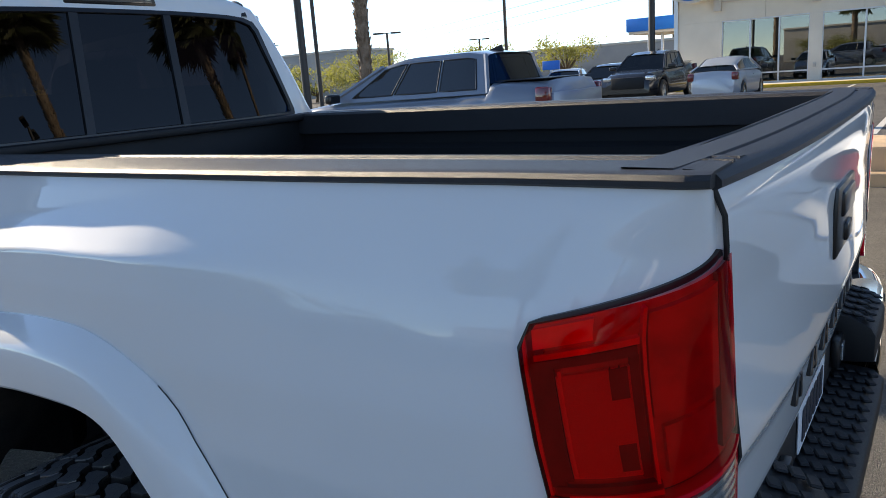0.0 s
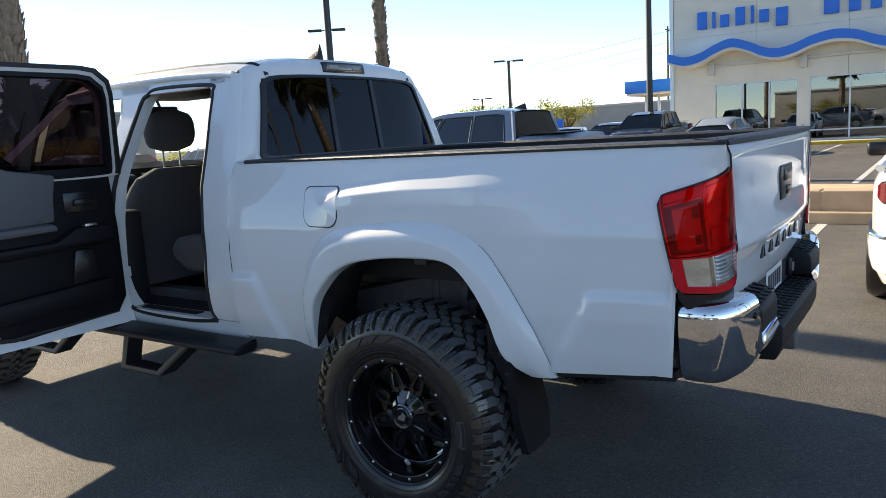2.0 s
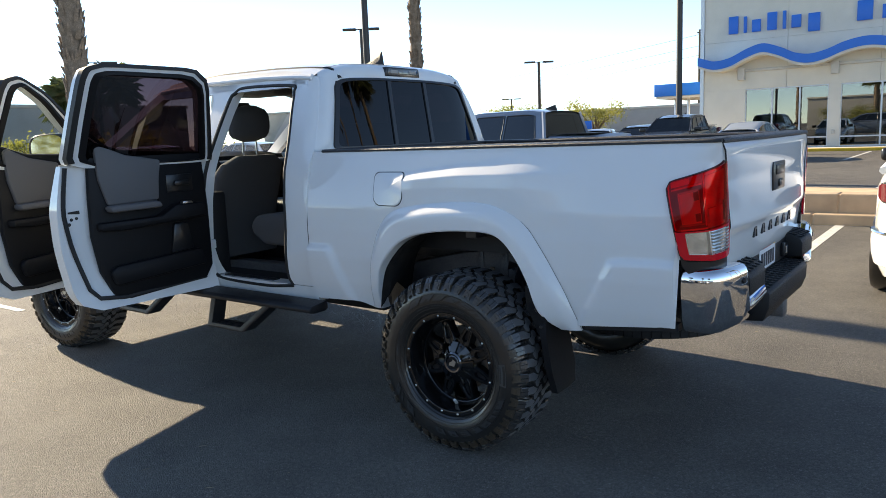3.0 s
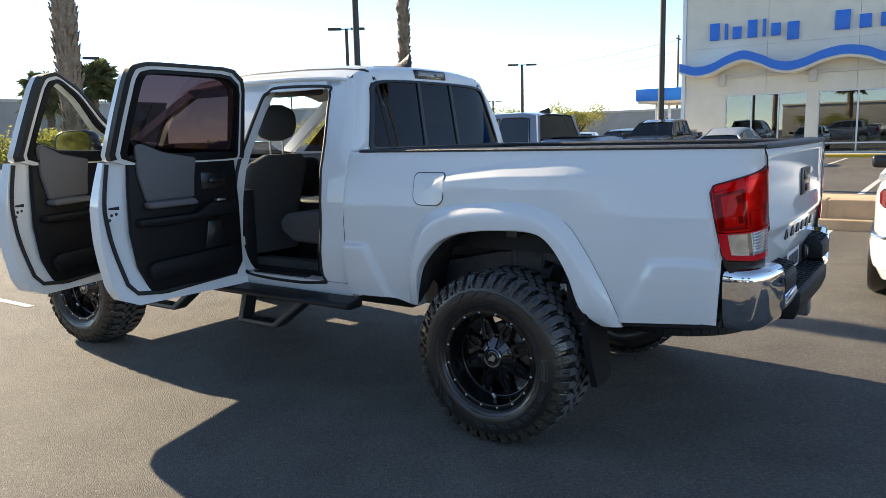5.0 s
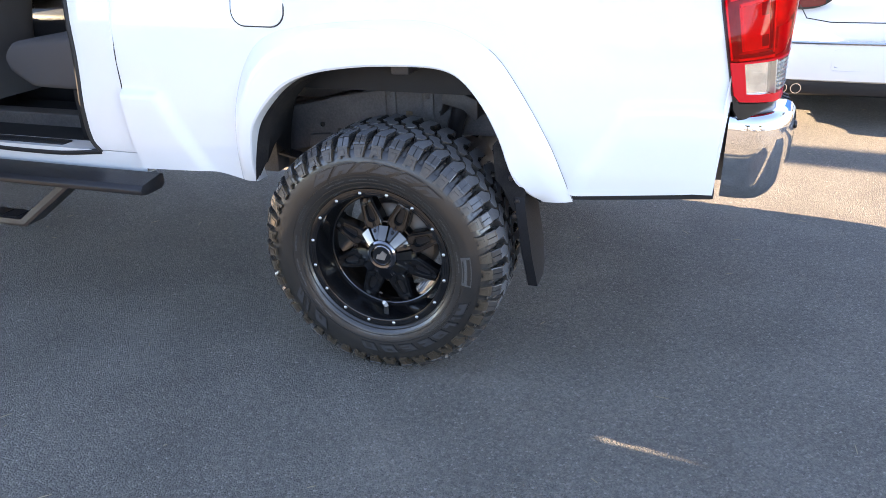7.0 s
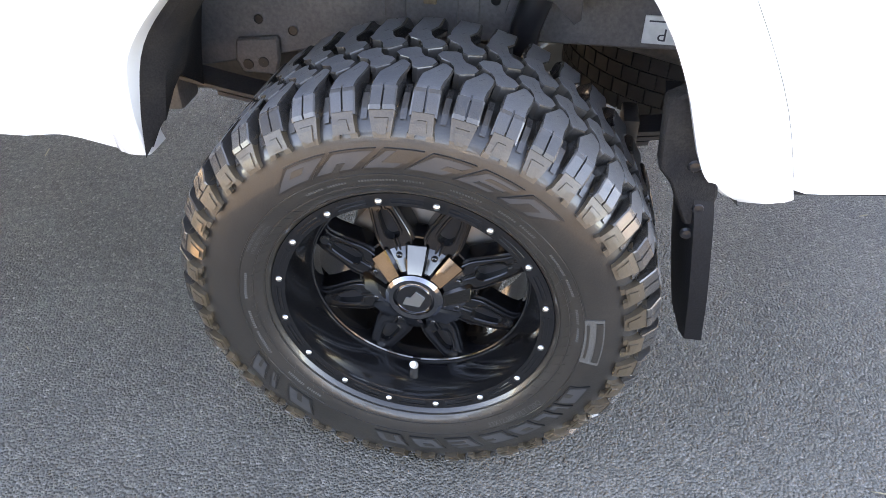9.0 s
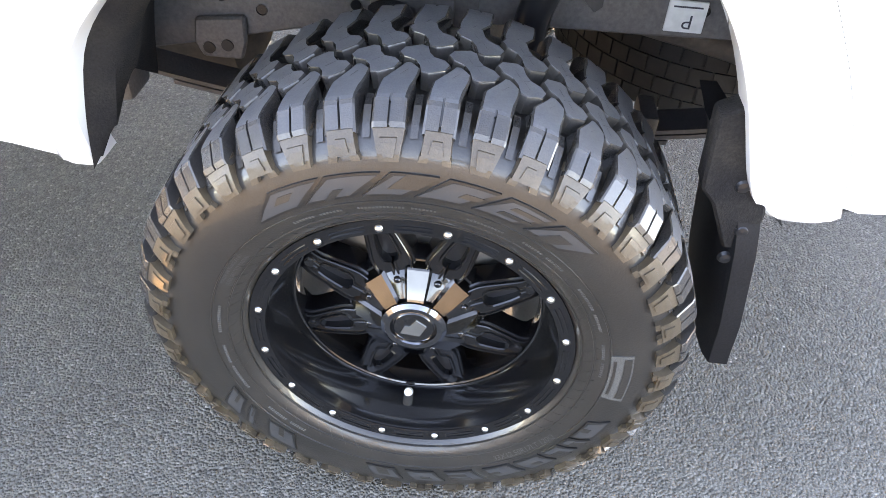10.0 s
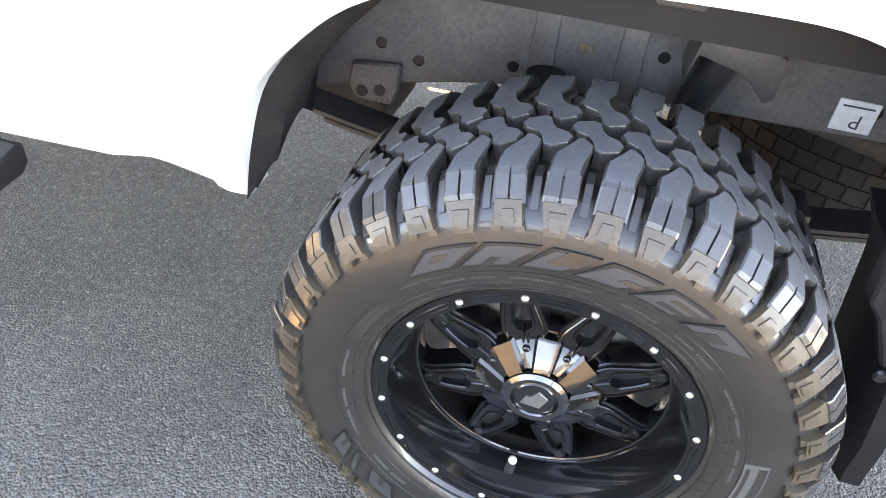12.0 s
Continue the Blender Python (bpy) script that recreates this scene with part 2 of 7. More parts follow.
def grid(rows, close_u=False, close_v=False, bm=None, cap=False):
    """Quads through rows of points; rows may be closed either way."""
    bm = bm or bmesh.new()
    vs = [[bm.verts.new(p) for p in row] for row in rows]
    nu, nv = len(vs), len(vs[0])
    for i in range(nu if close_u else nu - 1):
        for j in range(nv if close_v else nv - 1):
            q = [vs[i][j], vs[(i + 1) % nu][j], vs[(i + 1) % nu][(j + 1) % nv], vs[i][(j + 1) % nv]]
            try:
                bm.faces.new(q)
            except ValueError:
                pass
    if cap:
        for row in (vs[0], vs[-1]):
            bm.faces.new(row)
    return bm


def box(x0, x1, y0, y1, z0, z1, r=0.0, seg=2, bm=None, m=None):
    """A box with rounded edges."""
    b = bmesh.new()
    bmesh.ops.create_cube(b, size=1.0)
    for v in b.verts:
        v.co = Vector((x0 + (v.co.x + 0.5) * (x1 - x0), y0 + (v.co.y + 0.5) * (y1 - y0), z0 + (v.co.z + 0.5) * (z1 - z0)))
    if r:
        bmesh.ops.bevel(b, geom=b.edges[:], offset=r, segments=seg, profile=0.5, affect="EDGES")
    if m is not None:
        b.transform(m)
    if bm is None:
        return b
    join(bm, b)
    return bm


def join(bm, other):
    me = bpy.data.meshes.new("tmp")
    other.to_mesh(me)
    other.free()
    bm.from_mesh(me)
    bpy.data.meshes.remove(me)
    return bm


def prism(points, axis, a, b, r=0.0, seg=2, bm=None, m=None):
    """A polygon in the plane across the axis, drawn out from a to b, its edges rounded."""
    o = bmesh.new()

    def at(p, v):
        return {"x": (v, p[0], p[1]), "y": (p[0], v, p[1]), "z": (p[0], p[1], v)}[axis]

    lo = [o.verts.new(at(p, a)) for p in points]
    hi = [o.verts.new(at(p, b)) for p in points]
    o.faces.new(lo)
    o.faces.new(hi)
    for i in range(len(points)):
        j = (i + 1) % len(points)
        o.faces.new((lo[i], lo[j], hi[j], hi[i]))
    if r:
        bmesh.ops.recalc_face_normals(o, faces=o.faces)
        bmesh.ops.bevel(o, geom=o.edges[:], offset=r, segments=seg, profile=0.5, affect="EDGES", clamp_overlap=True)
    if m is not None:
        o.transform(m)
    if bm is None:
        return o
    return join(bm, o)


def tube(points, radius, n=10, bm=None, cap=True, flat=1.0):
    """A round bar along a line of points; radius may be one number or one for each point."""
    pts = [Vector(p) for p in points]
    rs = radius if isinstance(radius, (list, tuple)) else [radius] * len(pts)
    rows = []
    side = None
    for i, p in enumerate(pts):
        d = (pts[min(i + 1, len(pts) - 1)] - pts[max(i - 1, 0)]).normalized()
        if side is None:
            side = d.orthogonal().normalized()
        side = (side - d * side.dot(d)).normalized()
        up = d.cross(side)
        rows.append([p + (side * math.cos(k * math.tau / n) + up * flat * math.sin(k * math.tau / n)) * rs[i] for k in range(n)])
    return grid(rows, close_v=True, bm=bm, cap=cap)


def turned(profile, n=48, axis="y", bm=None, a0=0.0, a1=math.tau):
    """A profile of (radius, along) turned round an axis through the origin."""
    full = abs(a1 - a0 - math.tau) < 1e-6
    rows = []
    for k in range(n if full else n + 1):
        a = a0 + (a1 - a0) * k / n
        c, s = math.cos(a), math.sin(a)
        rows.append([{"y": (r * c, h, r * s), "z": (r * c, r * s, h), "x": (h, r * c, r * s)}[axis] for r, h in profile])
    return grid(rows, close_u=full, bm=bm)


def smooth_line(points, n):
    """n+1 points on a smooth curve through the given ones."""
    p = [np.array(q, float) for q in points]
    p = [2 * p[0] - p[1]] + p + [2 * p[-1] - p[-2]]
    out = []
    m = len(p) - 3
    for k in range(n + 1):
        u = k / n * m
        i = min(int(u), m - 1)
        f = u - i
        a, b, c, d = p[i:i + 4]
        out.append(0.5 * (2 * b + (c - a) * f + (2 * a - 5 * b + 4 * c - d) * f * f + (3 * b - a - 3 * c + d) * f ** 3))
    return out


def mirror_y(bm):
    bm.transform(Matrix.Diagonal((1, -1, 1, 1)))
    return bm


# ---- ground, kerbs, building ----
ground = part("ground", grid([[(x, y, 0) for y in (-300, -60, -10, 0, 10, 40, 120, 600)] for x in (-600, -90, -20, 0, 20, 90, 600)]), ASPHALT)
tagged(ground, "grey worn asphalt car park with fine stones", "ground", kind="structure")


def slab_row(name, x0, x1, y0, y1, z0, z1, step, mat, label, r=0.02):
    """A run of kerb or wall made of single stones with open joints."""
    core = tagged(part(name, box(x0, x1, y0 + 0.012, y1, z0, z1 - 0.012), mat), label, "kerb", kind="structure")
    me = block_mesh("stone", box(-step / 2 + 0.006, step / 2 - 0.006, 0, y1 - y0, 0, z1 - z0, r, 2), mat)
    n = int((x1 - x0) / step)
    for k in range(n):
        o = new("stone", me)
        o.parent = core
        o.matrix_basis = pose(x0 + step * (k + 0.5), y0, z0)
    return core


def block_mesh(name, bm, mat, worn=None):
    """Mesh data for a piece that many objects share; worn: the material of faces that look straight up."""
    bmesh.ops.recalc_face_normals(bm, faces=bm.faces)
    me = bpy.data.meshes.new(name)
    me.materials.append(mat)
    if worn is not None:
        me.materials.append(worn)
        for f in bm.faces:
            f.material_index = int(f.normal.z > 0.97)
    bm.to_mesh(me)
    bm.free()
    return me


slab_row("kerb", -2.4, 12.0, 7.80, 8.02, -0.05, 0.15, 1.2, CONCRETE, "tan concrete kerb of a planter island")
slab_row("planter_wall", -2.4, 12.0, 8.00, 8.38, 0.10, 0.42, 1.35, CONCRETE, "low tan block wall of the planter")
tagged(part("planter_soil", box(-2.3, 12.0, 8.36, 10.6, -0.05, 0.30, 0.02), CONCRETE), "bare tan planter soil", "planter", kind="structure")


def stripe(x0, x1, y0, y1, z=0.0, mat=WHITE_LINE, label="worn white painted parking line"):
    s = part("parking_line", box(x0, x1, y0, y1, z - 0.01, z + 0.004), mat)
    return tagged(s, label, "road marking", "parking lines", "structure")


for x in (0.36, 3.30, 6.2):
    stripe(x - 0.06, x + 0.06, 2.6, 7.78)
for x in (-12.4, -9.6, -6.8, -2.2, 0.55, 3.3, 6.1):
    stripe(x - 0.06, x + 0.06, 26.5, 33.8)
stripe(0.10, 0.22, 13.4, 22.0)
stripe(-9.0, -5.2, -0.62, -0.55)

BY = 37.0
building = thing("dealership_building", "cream stucco car dealership with a blue wavy fascia", "building")
HEAD, SILL, TOP = 3.16, 0.14, 10.5
wins = [(-8.32, -4.46), (-3.92, 1.2), (1.8, 5.6), (6.2, 10.2), (10.8, 14.8)]
edge = -10.42
for x0, x1 in wins:
    part("wall_panel", box(edge, x0, BY, BY + 0.35, 0, HEAD), STUCCO, building)
    part("wall_panel", box(x0, x1, BY, BY + 0.35, 0, SILL), STUCCO, building)
    edge = x1
part("wall_panel", box(edge, 22, BY, BY + 0.35, 0, HEAD), STUCCO, building)
for k in range(8):
    x = -10.42 + k * 4.06
    part("wall_panel", box(x + 0.006, x + 4.054, BY, BY + 0.35, HEAD + 0.003, 5.6), STUCCO, building)
    part("wall_panel", box(x + 0.006, x + 4.054, BY, BY + 0.35, 5.606, TOP), STUCCO, building)
part("side_wall", box(-10.40, -10.05, BY + 0.36, BY + 20, 0, TOP), STUCCO, building)
part("corner_post", box(-10.62, -10.425, BY - 0.06, BY + 0.5, 0, TOP), ALUMINIUM, building, "grey metal corner trim")
part("roof", box(-10.04, 22, BY + 0.36, BY + 20, TOP - 0.4, TOP - 0.1), STUCCO, building)
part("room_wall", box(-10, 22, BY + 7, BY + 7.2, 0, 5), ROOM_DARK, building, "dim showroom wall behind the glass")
part("room_floor", box(-10, 22, BY + 0.4, BY + 7, 0.02, 0.1), STUCCO_TRIM, building)
part("room_ceiling", box(-10, 22, BY + 0.4, BY + 7, 3.9, 4.0), STUCCO_TRIM, building)
for k, (x, w, h) in enumerate(((-7.6, 1.6, 1.1), (-5.2, 0.8, 1.6), (-2.6, 1.8, 0.9), (-0.4, 1.0, 1.4), (2.6, 2.0, 1.0))):
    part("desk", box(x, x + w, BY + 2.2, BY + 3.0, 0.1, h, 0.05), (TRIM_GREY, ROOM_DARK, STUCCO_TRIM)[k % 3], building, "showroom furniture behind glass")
for x0, x1 in wins:
    w = part("window", box(x0, x1, BY + 0.12, BY + 0.13, SILL, HEAD), SHOP_GLASS, building, "dark reflecting showroom window", smooth=False)
    n = 3
    for k in range(n + 1):
        x = x0 + (x1 - x0) * k / n
        part("mullion", box(x - 0.035, x + 0.035, BY + 0.05, BY + 0.18, SILL, HEAD, 0.008, 1), ALUMINIUM, w)
    for z in (SILL + 0.03, 0.62, HEAD - 0.03):
        part("transom", box(x0, x1, BY + 0.04, BY + 0.19, z - 0.035, z + 0.035, 0.008, 1), ALUMINIUM, w)
part("kerb", box(-13, 22, BY - 2.2, BY - 0.02, -0.05, 0.14, 0.03), STUCCO_TRIM, building, "pale pavement along the building")
part("kerb_line", box(-13, 22, BY - 2.36, BY - 2.2, -0.05, 0.145, 0.02), YELLOW_LINE, building, "yellow painted kerb")
for x in (-8.50, -4.19, 1.5, 5.9, 10.5):
    part("bracket", box(x - 0.17, x + 0.17, BY - 0.25, BY, 3.62, 4.22, 0.02), STUCCO_TRIM, building)
    part("wall_lamp", box(x - 0.06, x + 0.06, BY - 0.12, BY, 0.75, 0.95, 0.02), STUCCO_TRIM, building)
part("ledge", box(-8.7, 22, BY - 0.12, BY, 4.02, 4.16, 0.02), STUCCO_TRIM, building)

# the blue wave
wave = [(-10.5, 4.66), (-9.7, 4.42), (-8.9, 4.52), (-8.1, 4.88), (-7.35, 5.08), (-6.6, 4.86), (-5.9, 4.52), (-5.2, 4.39), (-4.5, 4.52), (-3.7, 4.82), (-2.8, 4.97), (-1.9, 4.84)]
wave += [(-1.2, 4.55), (-0.5, 4.38), (0.3, 4.52), (1.2, 4.86), (2.0, 4.98), (2.8, 4.84), (3.6, 4.52), (4.3, 4.38), (5.2, 4.6), (6.4, 4.98), (7.8, 4.6), (8.8, 4.38), (11, 4.98), (13.4, 4.38), (16, 4.98), (19, 4.4), (22, 4.9)]
pts = smooth_line(wave, 300)
rows = [[(p[0], BY - 0.9, p[1] + 0.21), (p[0], BY - 0.9, p[1] - 0.21), (p[0], BY - 0.002, p[1] - 0.21), (p[0], BY - 0.002, p[1] + 0.21)] for p in pts]
part("wave_band", grid(rows, close_v=True, cap=True), SIGN_BLUE, building, "blue wavy fascia band")
rows = [[(p[0], BY - 0.86, p[1] - 0.213), (p[0], BY - 0.004, p[1] - 0.213), (p[0], BY - 0.004, p[1] - 0.33), (p[0], BY - 0.86, p[1] - 0.33)] for p in pts]
part("soffit", grid(rows, close_v=True, cap=True), STUCCO, building)

# the sign: plain blue slabs in place of lettering
GLYPH = [(-9.24, 0.62, 0.86, 0), (-8.46, 0.20, 0.80, 0), (-8.10, 0.56, 0.60, 0), (-7.38, 0.60, 0.86, 0), (-6.62, 0.20, 0.86, 0), (-6.26, 0.58, 0.60, 0), (-5.52, 0.70, 0.60, 0.26),
         (-3.45, 0.86, 0.90, 0), (-2.40, 0.66, 0.62, 0), (-1.52, 0.60, 0.62, 0), (-0.72, 0.62, 0.90, 0), (0.08, 0.60, 0.62, 0)]
for x, w, h, d in GLYPH:
    part("sign_slab", box(x + 0.1 * w, x + 0.85 * w, BY - 0.14, BY - 0.02, 5.97 - d, 5.97 + h, 0.02, 2), SIGN_BLUE, building, "plain blue raised sign slab")
part("sign_plate", box(-6.75, -5.65, BY - 0.05, BY, 7.86, 8.3, 0.01), PLATE_WHITE, building, "small white plate with dark bars")
for k in range(4):
    part("plate_bar", box(-6.6 + 0.24 * k, -6.45 + 0.24 * k, BY - 0.06, BY - 0.045, 7.95, 8.2), INK, building)
part("blue_front", box(10.0, 21.0, BY - 0.5, BY - 0.02, 5.8, 10.6, 0.05), SIGN_BLUE, building, "blue entrance front")
# blue canopy beyond the corner
can = thing("blue_canopy", "blue flat canopy on thin posts beside the building", "canopy")
part("fascia", box(-15.0, -10.7, 42, 48, 3.25, 3.98, 0.02), SIGN_BLUE, can)
part("soffit", box(-14.9, -10.75, 42.1, 47.9, 3.10, 3.245), STUCCO_TRIM, can)
for x in (-14.0, -13.2):
    part("post", box(x - 0.07, x + 0.07, 43.0, 43.14, 0, 3.1, 0.01), ALUMINIUM, can)

# dry straw and chips blown over the asphalt
rnd = random.Random(41)
bm = bmesh.new()
for k in range(260):
    x, y = rnd.uniform(-4.5, 4.5), rnd.uniform(-4.2, 7.0)
    a, ln, wd = rnd.uniform(0, math.tau), rnd.uniform(0.008, 0.05), rnd.uniform(0.0015, 0.004)
    c, sn = math.cos(a), math.sin(a)
    v = [bm.verts.new((x + c * u * ln - sn * w * wd, y + sn * u * ln + c * w * wd, h)) for u, w, h in ((-0.5, -0.5, 0.001), (0.5, -0.5, 0.001), (0.5, 0.5, 0.001), (-0.5, 0.5, 0.001), (0, 0, 0.004))]
    for i in range(4):
        bm.faces.new((v[i], v[(i + 1) % 4], v[4]))
tagged(part("straw", bm, STRAW, smooth=False), "pale dry straw scattered on the asphalt", "litter", kind="stuff")


# ---- the white pickup truck: x runs to its tail, the rear axle is at x = 0 ----
truck = thing("pickup_truck", "white lifted double-cab pickup truck with two doors standing open", "pickup truck")
WB, TYRE_R, AXLE_Z = -3.57, 0.419, 0.41
RAIL = 1.40                                  # top of the bed sides
ZT, TUCK = (0.58, 0.64, 0.72, 0.85, 1.0, 1.12, 1.22, 1.27, 1.31, 1.35, 1.38, 1.41), (0.060, 0.045, 0.025, 0.006, 0.0, 0.006, 0.022, 0.034, 0.045, 0.057, 0.066, 0.078)
XW, HALF = (-4.4, -4.1, -3.6, -3.0, -2.0, -0.95, 0.0, 0.6, 0.93), (0.82, 0.87, 0.905, 0.915, 0.92, 0.92, 0.92, 0.905, 0.885)


def half_width(x, z):
    """Half the body's width at x and height z."""
    return lerp(x, XW, HALF) - lerp(z, ZT, TUCK) + shoulder(x, z)


def soft_step(v):
    v = min(1.0, max(0.0, v))
    return v * v * (3 - 2 * v)


def shoulder(x, z):
    """The bulge over the rear wheel, with its crease line."""
    if not -0.5 < x < 0.75:
        return 0.0
    zc = lerp(x, (-0.5, -0.3, 0.0, 0.35), (1.232, 1.255, 1.277, 1.283))
    d = 0.036 * soft_step((x + 0.50) / 0.30) * soft_step((0.75 - x) / 0.50)
    h = lerp(x, (-0.4, 0.0, 0.35, 0.75), (0.040, 0.058, 0.100, 0.120))
    return d * (max(0.0, 1 - (z - zc) / h) ** 1.4 if z > zc else max(0.0, 1 - (zc - z) / 0.24))


ARCH_IN = [(-0.490, 0.60), (-0.475, 0.70), (-0.445, 0.808), (-0.384, 0.890), (-0.305, 0.958), (-0.20, 1.000), (-0.06, 1.024), (0.08, 1.032), (0.20, 1.029), (0.272, 1.002), (0.335, 0.930), (0.385, 0.832), (0.424, 0.722), (0.455, 0.668), (0.512, 0.612)]
ARCH_OUT = [(-0.560, 0.60), (-0.548, 0.72), (-0.522, 0.86), (-0.478, 0.980), (-0.420, 1.068), (-0.340, 1.115), (-0.20, 1.141), (-0.06, 1.154), (0.07, 1.160), (0.19, 1.152), (0.29, 1.118), (0.37, 1.062), (0.445, 0.960), (0.536, 0.797), (0.606, 0.615)]
arch_in, arch_out = smooth_line(ARCH_IN, 60), smooth_line(ARCH_OUT, 60)


CORNER_X = 0.225


def seam_y(z):
    """Half the tailgate's width at height z."""
    return lerp(z, (0.90, 1.06, 1.32, 1.40), (0.702, 0.708, 0.762, 0.788))


def corner_power(z):
    return lerp(z, (0.90, 1.20, 1.33, 1.40), (0.85, 0.88, 0.80, 0.50))


def bed_side(sign):
    """One bed side: rows run up from the sill or the wheel arch to the rail; the rear corner is rounded."""
    cols = []
    mid = [(a[0] * 0.6 + b[0] * 0.4, a[1] * 0.6 + b[1] * 0.4) for a, b in zip(arch_in, arch_out)]
    xs = [(x, lerp(x, (-0.965, -0.70, -0.63, -0.55), (0.612, 0.622, 0.612, 0.592))) for x in np.linspace(-0.965, mid[0][0] - 0.01, 36)]
    xs += [(p[0], p[1]) for p in mid]
    xs += [(x, lerp(x, (0.56, 1.03), (0.638, 0.680))) for x in np.linspace(mid[-1][0] + 0.012, 0.93, 16)]
    n = 64
    for x, z0 in xs:
        cols.append([(x, -sign_of(half_width(x, z), sign), z) for z in np.linspace(z0, RAIL, n)])
    for t in np.linspace(0, 1, 22)[1:]:
        a = t * math.pi / 2
        z0 = 0.675 if 0.93 + CORNER_X * math.sin(a) ** 0.8 < 1.022 else 0.952
        col = []
        for z in np.linspace(z0, RAIL, n):
            h = half_width(0.93, z)
            ex = corner_power(z)
            x = 0.93 + CORNER_X * math.sin(a) ** ex
            col.append((x, -sign_of(seam_y(z) + (h - seam_y(z)) * max(0, math.cos(a)) ** ex, sign), z))
        cols.append(col)
    return grid(cols)


def sign_of(v, s):
    return v * s


def ease(v):
    v = min(1.0, max(0.0, v))
    return v * v * (3 - 2 * v)


def pocket(bm, sign):
    """Press the shallow lower pockets into the bed side, ahead of and behind the arch."""
    for v in bm.verts:
        x, z = v.co.x, v.co.z
        d = 0.0
        if x > 0.5:
            top = 0.945
            left = 0.74 - (0.945 - z) * 0.55
            d = 0.024 * ease((top - z) / 0.024) * ease((x - left) / 0.045) * min(1, max(0, (1.09 - x) / 0.04))
        elif x < -0.6:
            top = 0.915
            right = -0.79 + (0.915 - z) * 0.45
            d = 0.022 * ease((top - z) / 0.024) * ease((right - x) / 0.06)
        v.co.y -= sign * d


for s in (1, -1):
    bm = bed_side(s)
    pocket(bm, s)
    bs = part("bed_side", bm, WHITE_PAINT, truck, sharp=50)
    inner = bmesh.new()
    # flare
    rows = []
    for k in range(61):
        (xi, zi), (xo, zo) = arch_in[k], arch_out[k]
        f = k / 60
        bulge = 0.020 + 0.026 * math.sin(math.pi * f) ** 0.5
        yb = half_width(xo, zo)
        prof = [(1.0, -0.008), (1.0, 0.003), (0.985, 0.006), (0.80, 0.62 * bulge + 0.004), (0.70, 0.90 * bulge), (0.64, bulge), (0.56, bulge + 0.002), (0.48, bulge + 0.003), (0.25, bulge + 0.003), (0.05, bulge + 0.001), (0.0, bulge - 0.004), (-0.015, bulge - 0.016), (-0.02, bulge - 0.06)]
        rows.append([(xi + (xo - xi) * u, -s * (yb + d), zi + (zo - zi) * u) for u, d in prof])
    flare = part("wheel_arch_flare", grid(rows), WHITE_PAINT, truck, sharp=24)
    line = [(x, -s * (half_width(x, z) + 0.0015), z) for x, z in arch_out[46:]]
    part("edge_gap", tube(line, 0.0011, 6), RUBBER_SEAL, flare)

# fuel door
fx0, fx1, fz0, fz1 = -0.495, -0.300, 1.132, 1.292
out = []
for cx, cz, a0 in ((fx1 - 0.03, fz1 - 0.03, 0), (fx0 + 0.03, fz1 - 0.03, 90), (fx0 + 0.05, fz0 + 0.05, 180), (fx1 - 0.05, fz0 + 0.05, 270)):
    rr = 0.03 if cz > 1.2 else 0.05
    for k in range(7):
        a = radians(a0 + 15 * k)
        out.append((cx + rr * math.cos(a), cz + rr * math.sin(a)))
bm = bmesh.new()
cx, cz = (fx0 + fx1) / 2, (fz0 + fz1) / 2
rows = []
for sc, d in ((1.0, 0.0015), (0.975, 0.006), (0.6, 0.007), (0.02, 0.007)):
    rows.append([(cx + (x - cx) * sc, -half_width(cx + (x - cx) * sc, cz + (z - cz) * sc) - d, cz + (z - cz) * sc) for x, z in out])
fuel = part("fuel_door", grid(rows, close_v=True), WHITE_PAINT, truck)
rows = []
for sc, d in ((1.040, 0.0012), (1.03, 0.0024), (0.985, 0.0024), (0.975, 0.0016)):
    rows.append([(cx + (x - cx) * sc, -half_width(cx + (x - cx) * sc, cz + (z - cz) * sc) - d, cz + (z - cz) * sc) for x, z in out])
part("gap", grid(rows, close_v=True), RUBBER_SEAL, fuel)
part("finger_notch", turned([(0.001, -0.9), (0.016, -0.904), (0.019, -0.898)], 20), SMOOTH_BLACK, fuel).matrix_basis = pose(fx1 - 0.012, -0.003, 1.215)

# tailgate
def gate_x(y, z):
    x = lerp(z, (0.86, 0.90, 1.02, 1.06, 1.25, 1.33, 1.37, 1.395, 1.41), (1.140, 1.158, 1.174, 1.190, 1.184, 1.190, 1.192, 1.184, 1.165))
    return x - 0.026 * abs(y / 0.76) ** 3


zs = list(np.linspace(0.865, 1.36, 34)) + [1.375, 1.388, 1.396, 1.400]


def gate_w(z):
    return seam_y(z) - 0.003


rows = [[(gate_x(u * gate_w(z), z), u * gate_w(z), z) for z in zs] + [(1.10, u * gate_w(1.40), 1.400), (1.10, u * gate_w(0.9), 0.865)] for u in np.linspace(-1, 1, 41)]
bm = grid(rows, close_v=True, cap=True)
tailgate = part("tailgate", bm, WHITE_PAINT, truck, sharp=40)
for sd in (1, -1):
    part("gate_gap", tube([(gate_x(seam_y(z), z) - 0.0005, sd * (seam_y(z) - 0.001), z) for z in np.linspace(0.90, 1.396, 16)], 0.0034, 6), RUBBER_SEAL, truck)
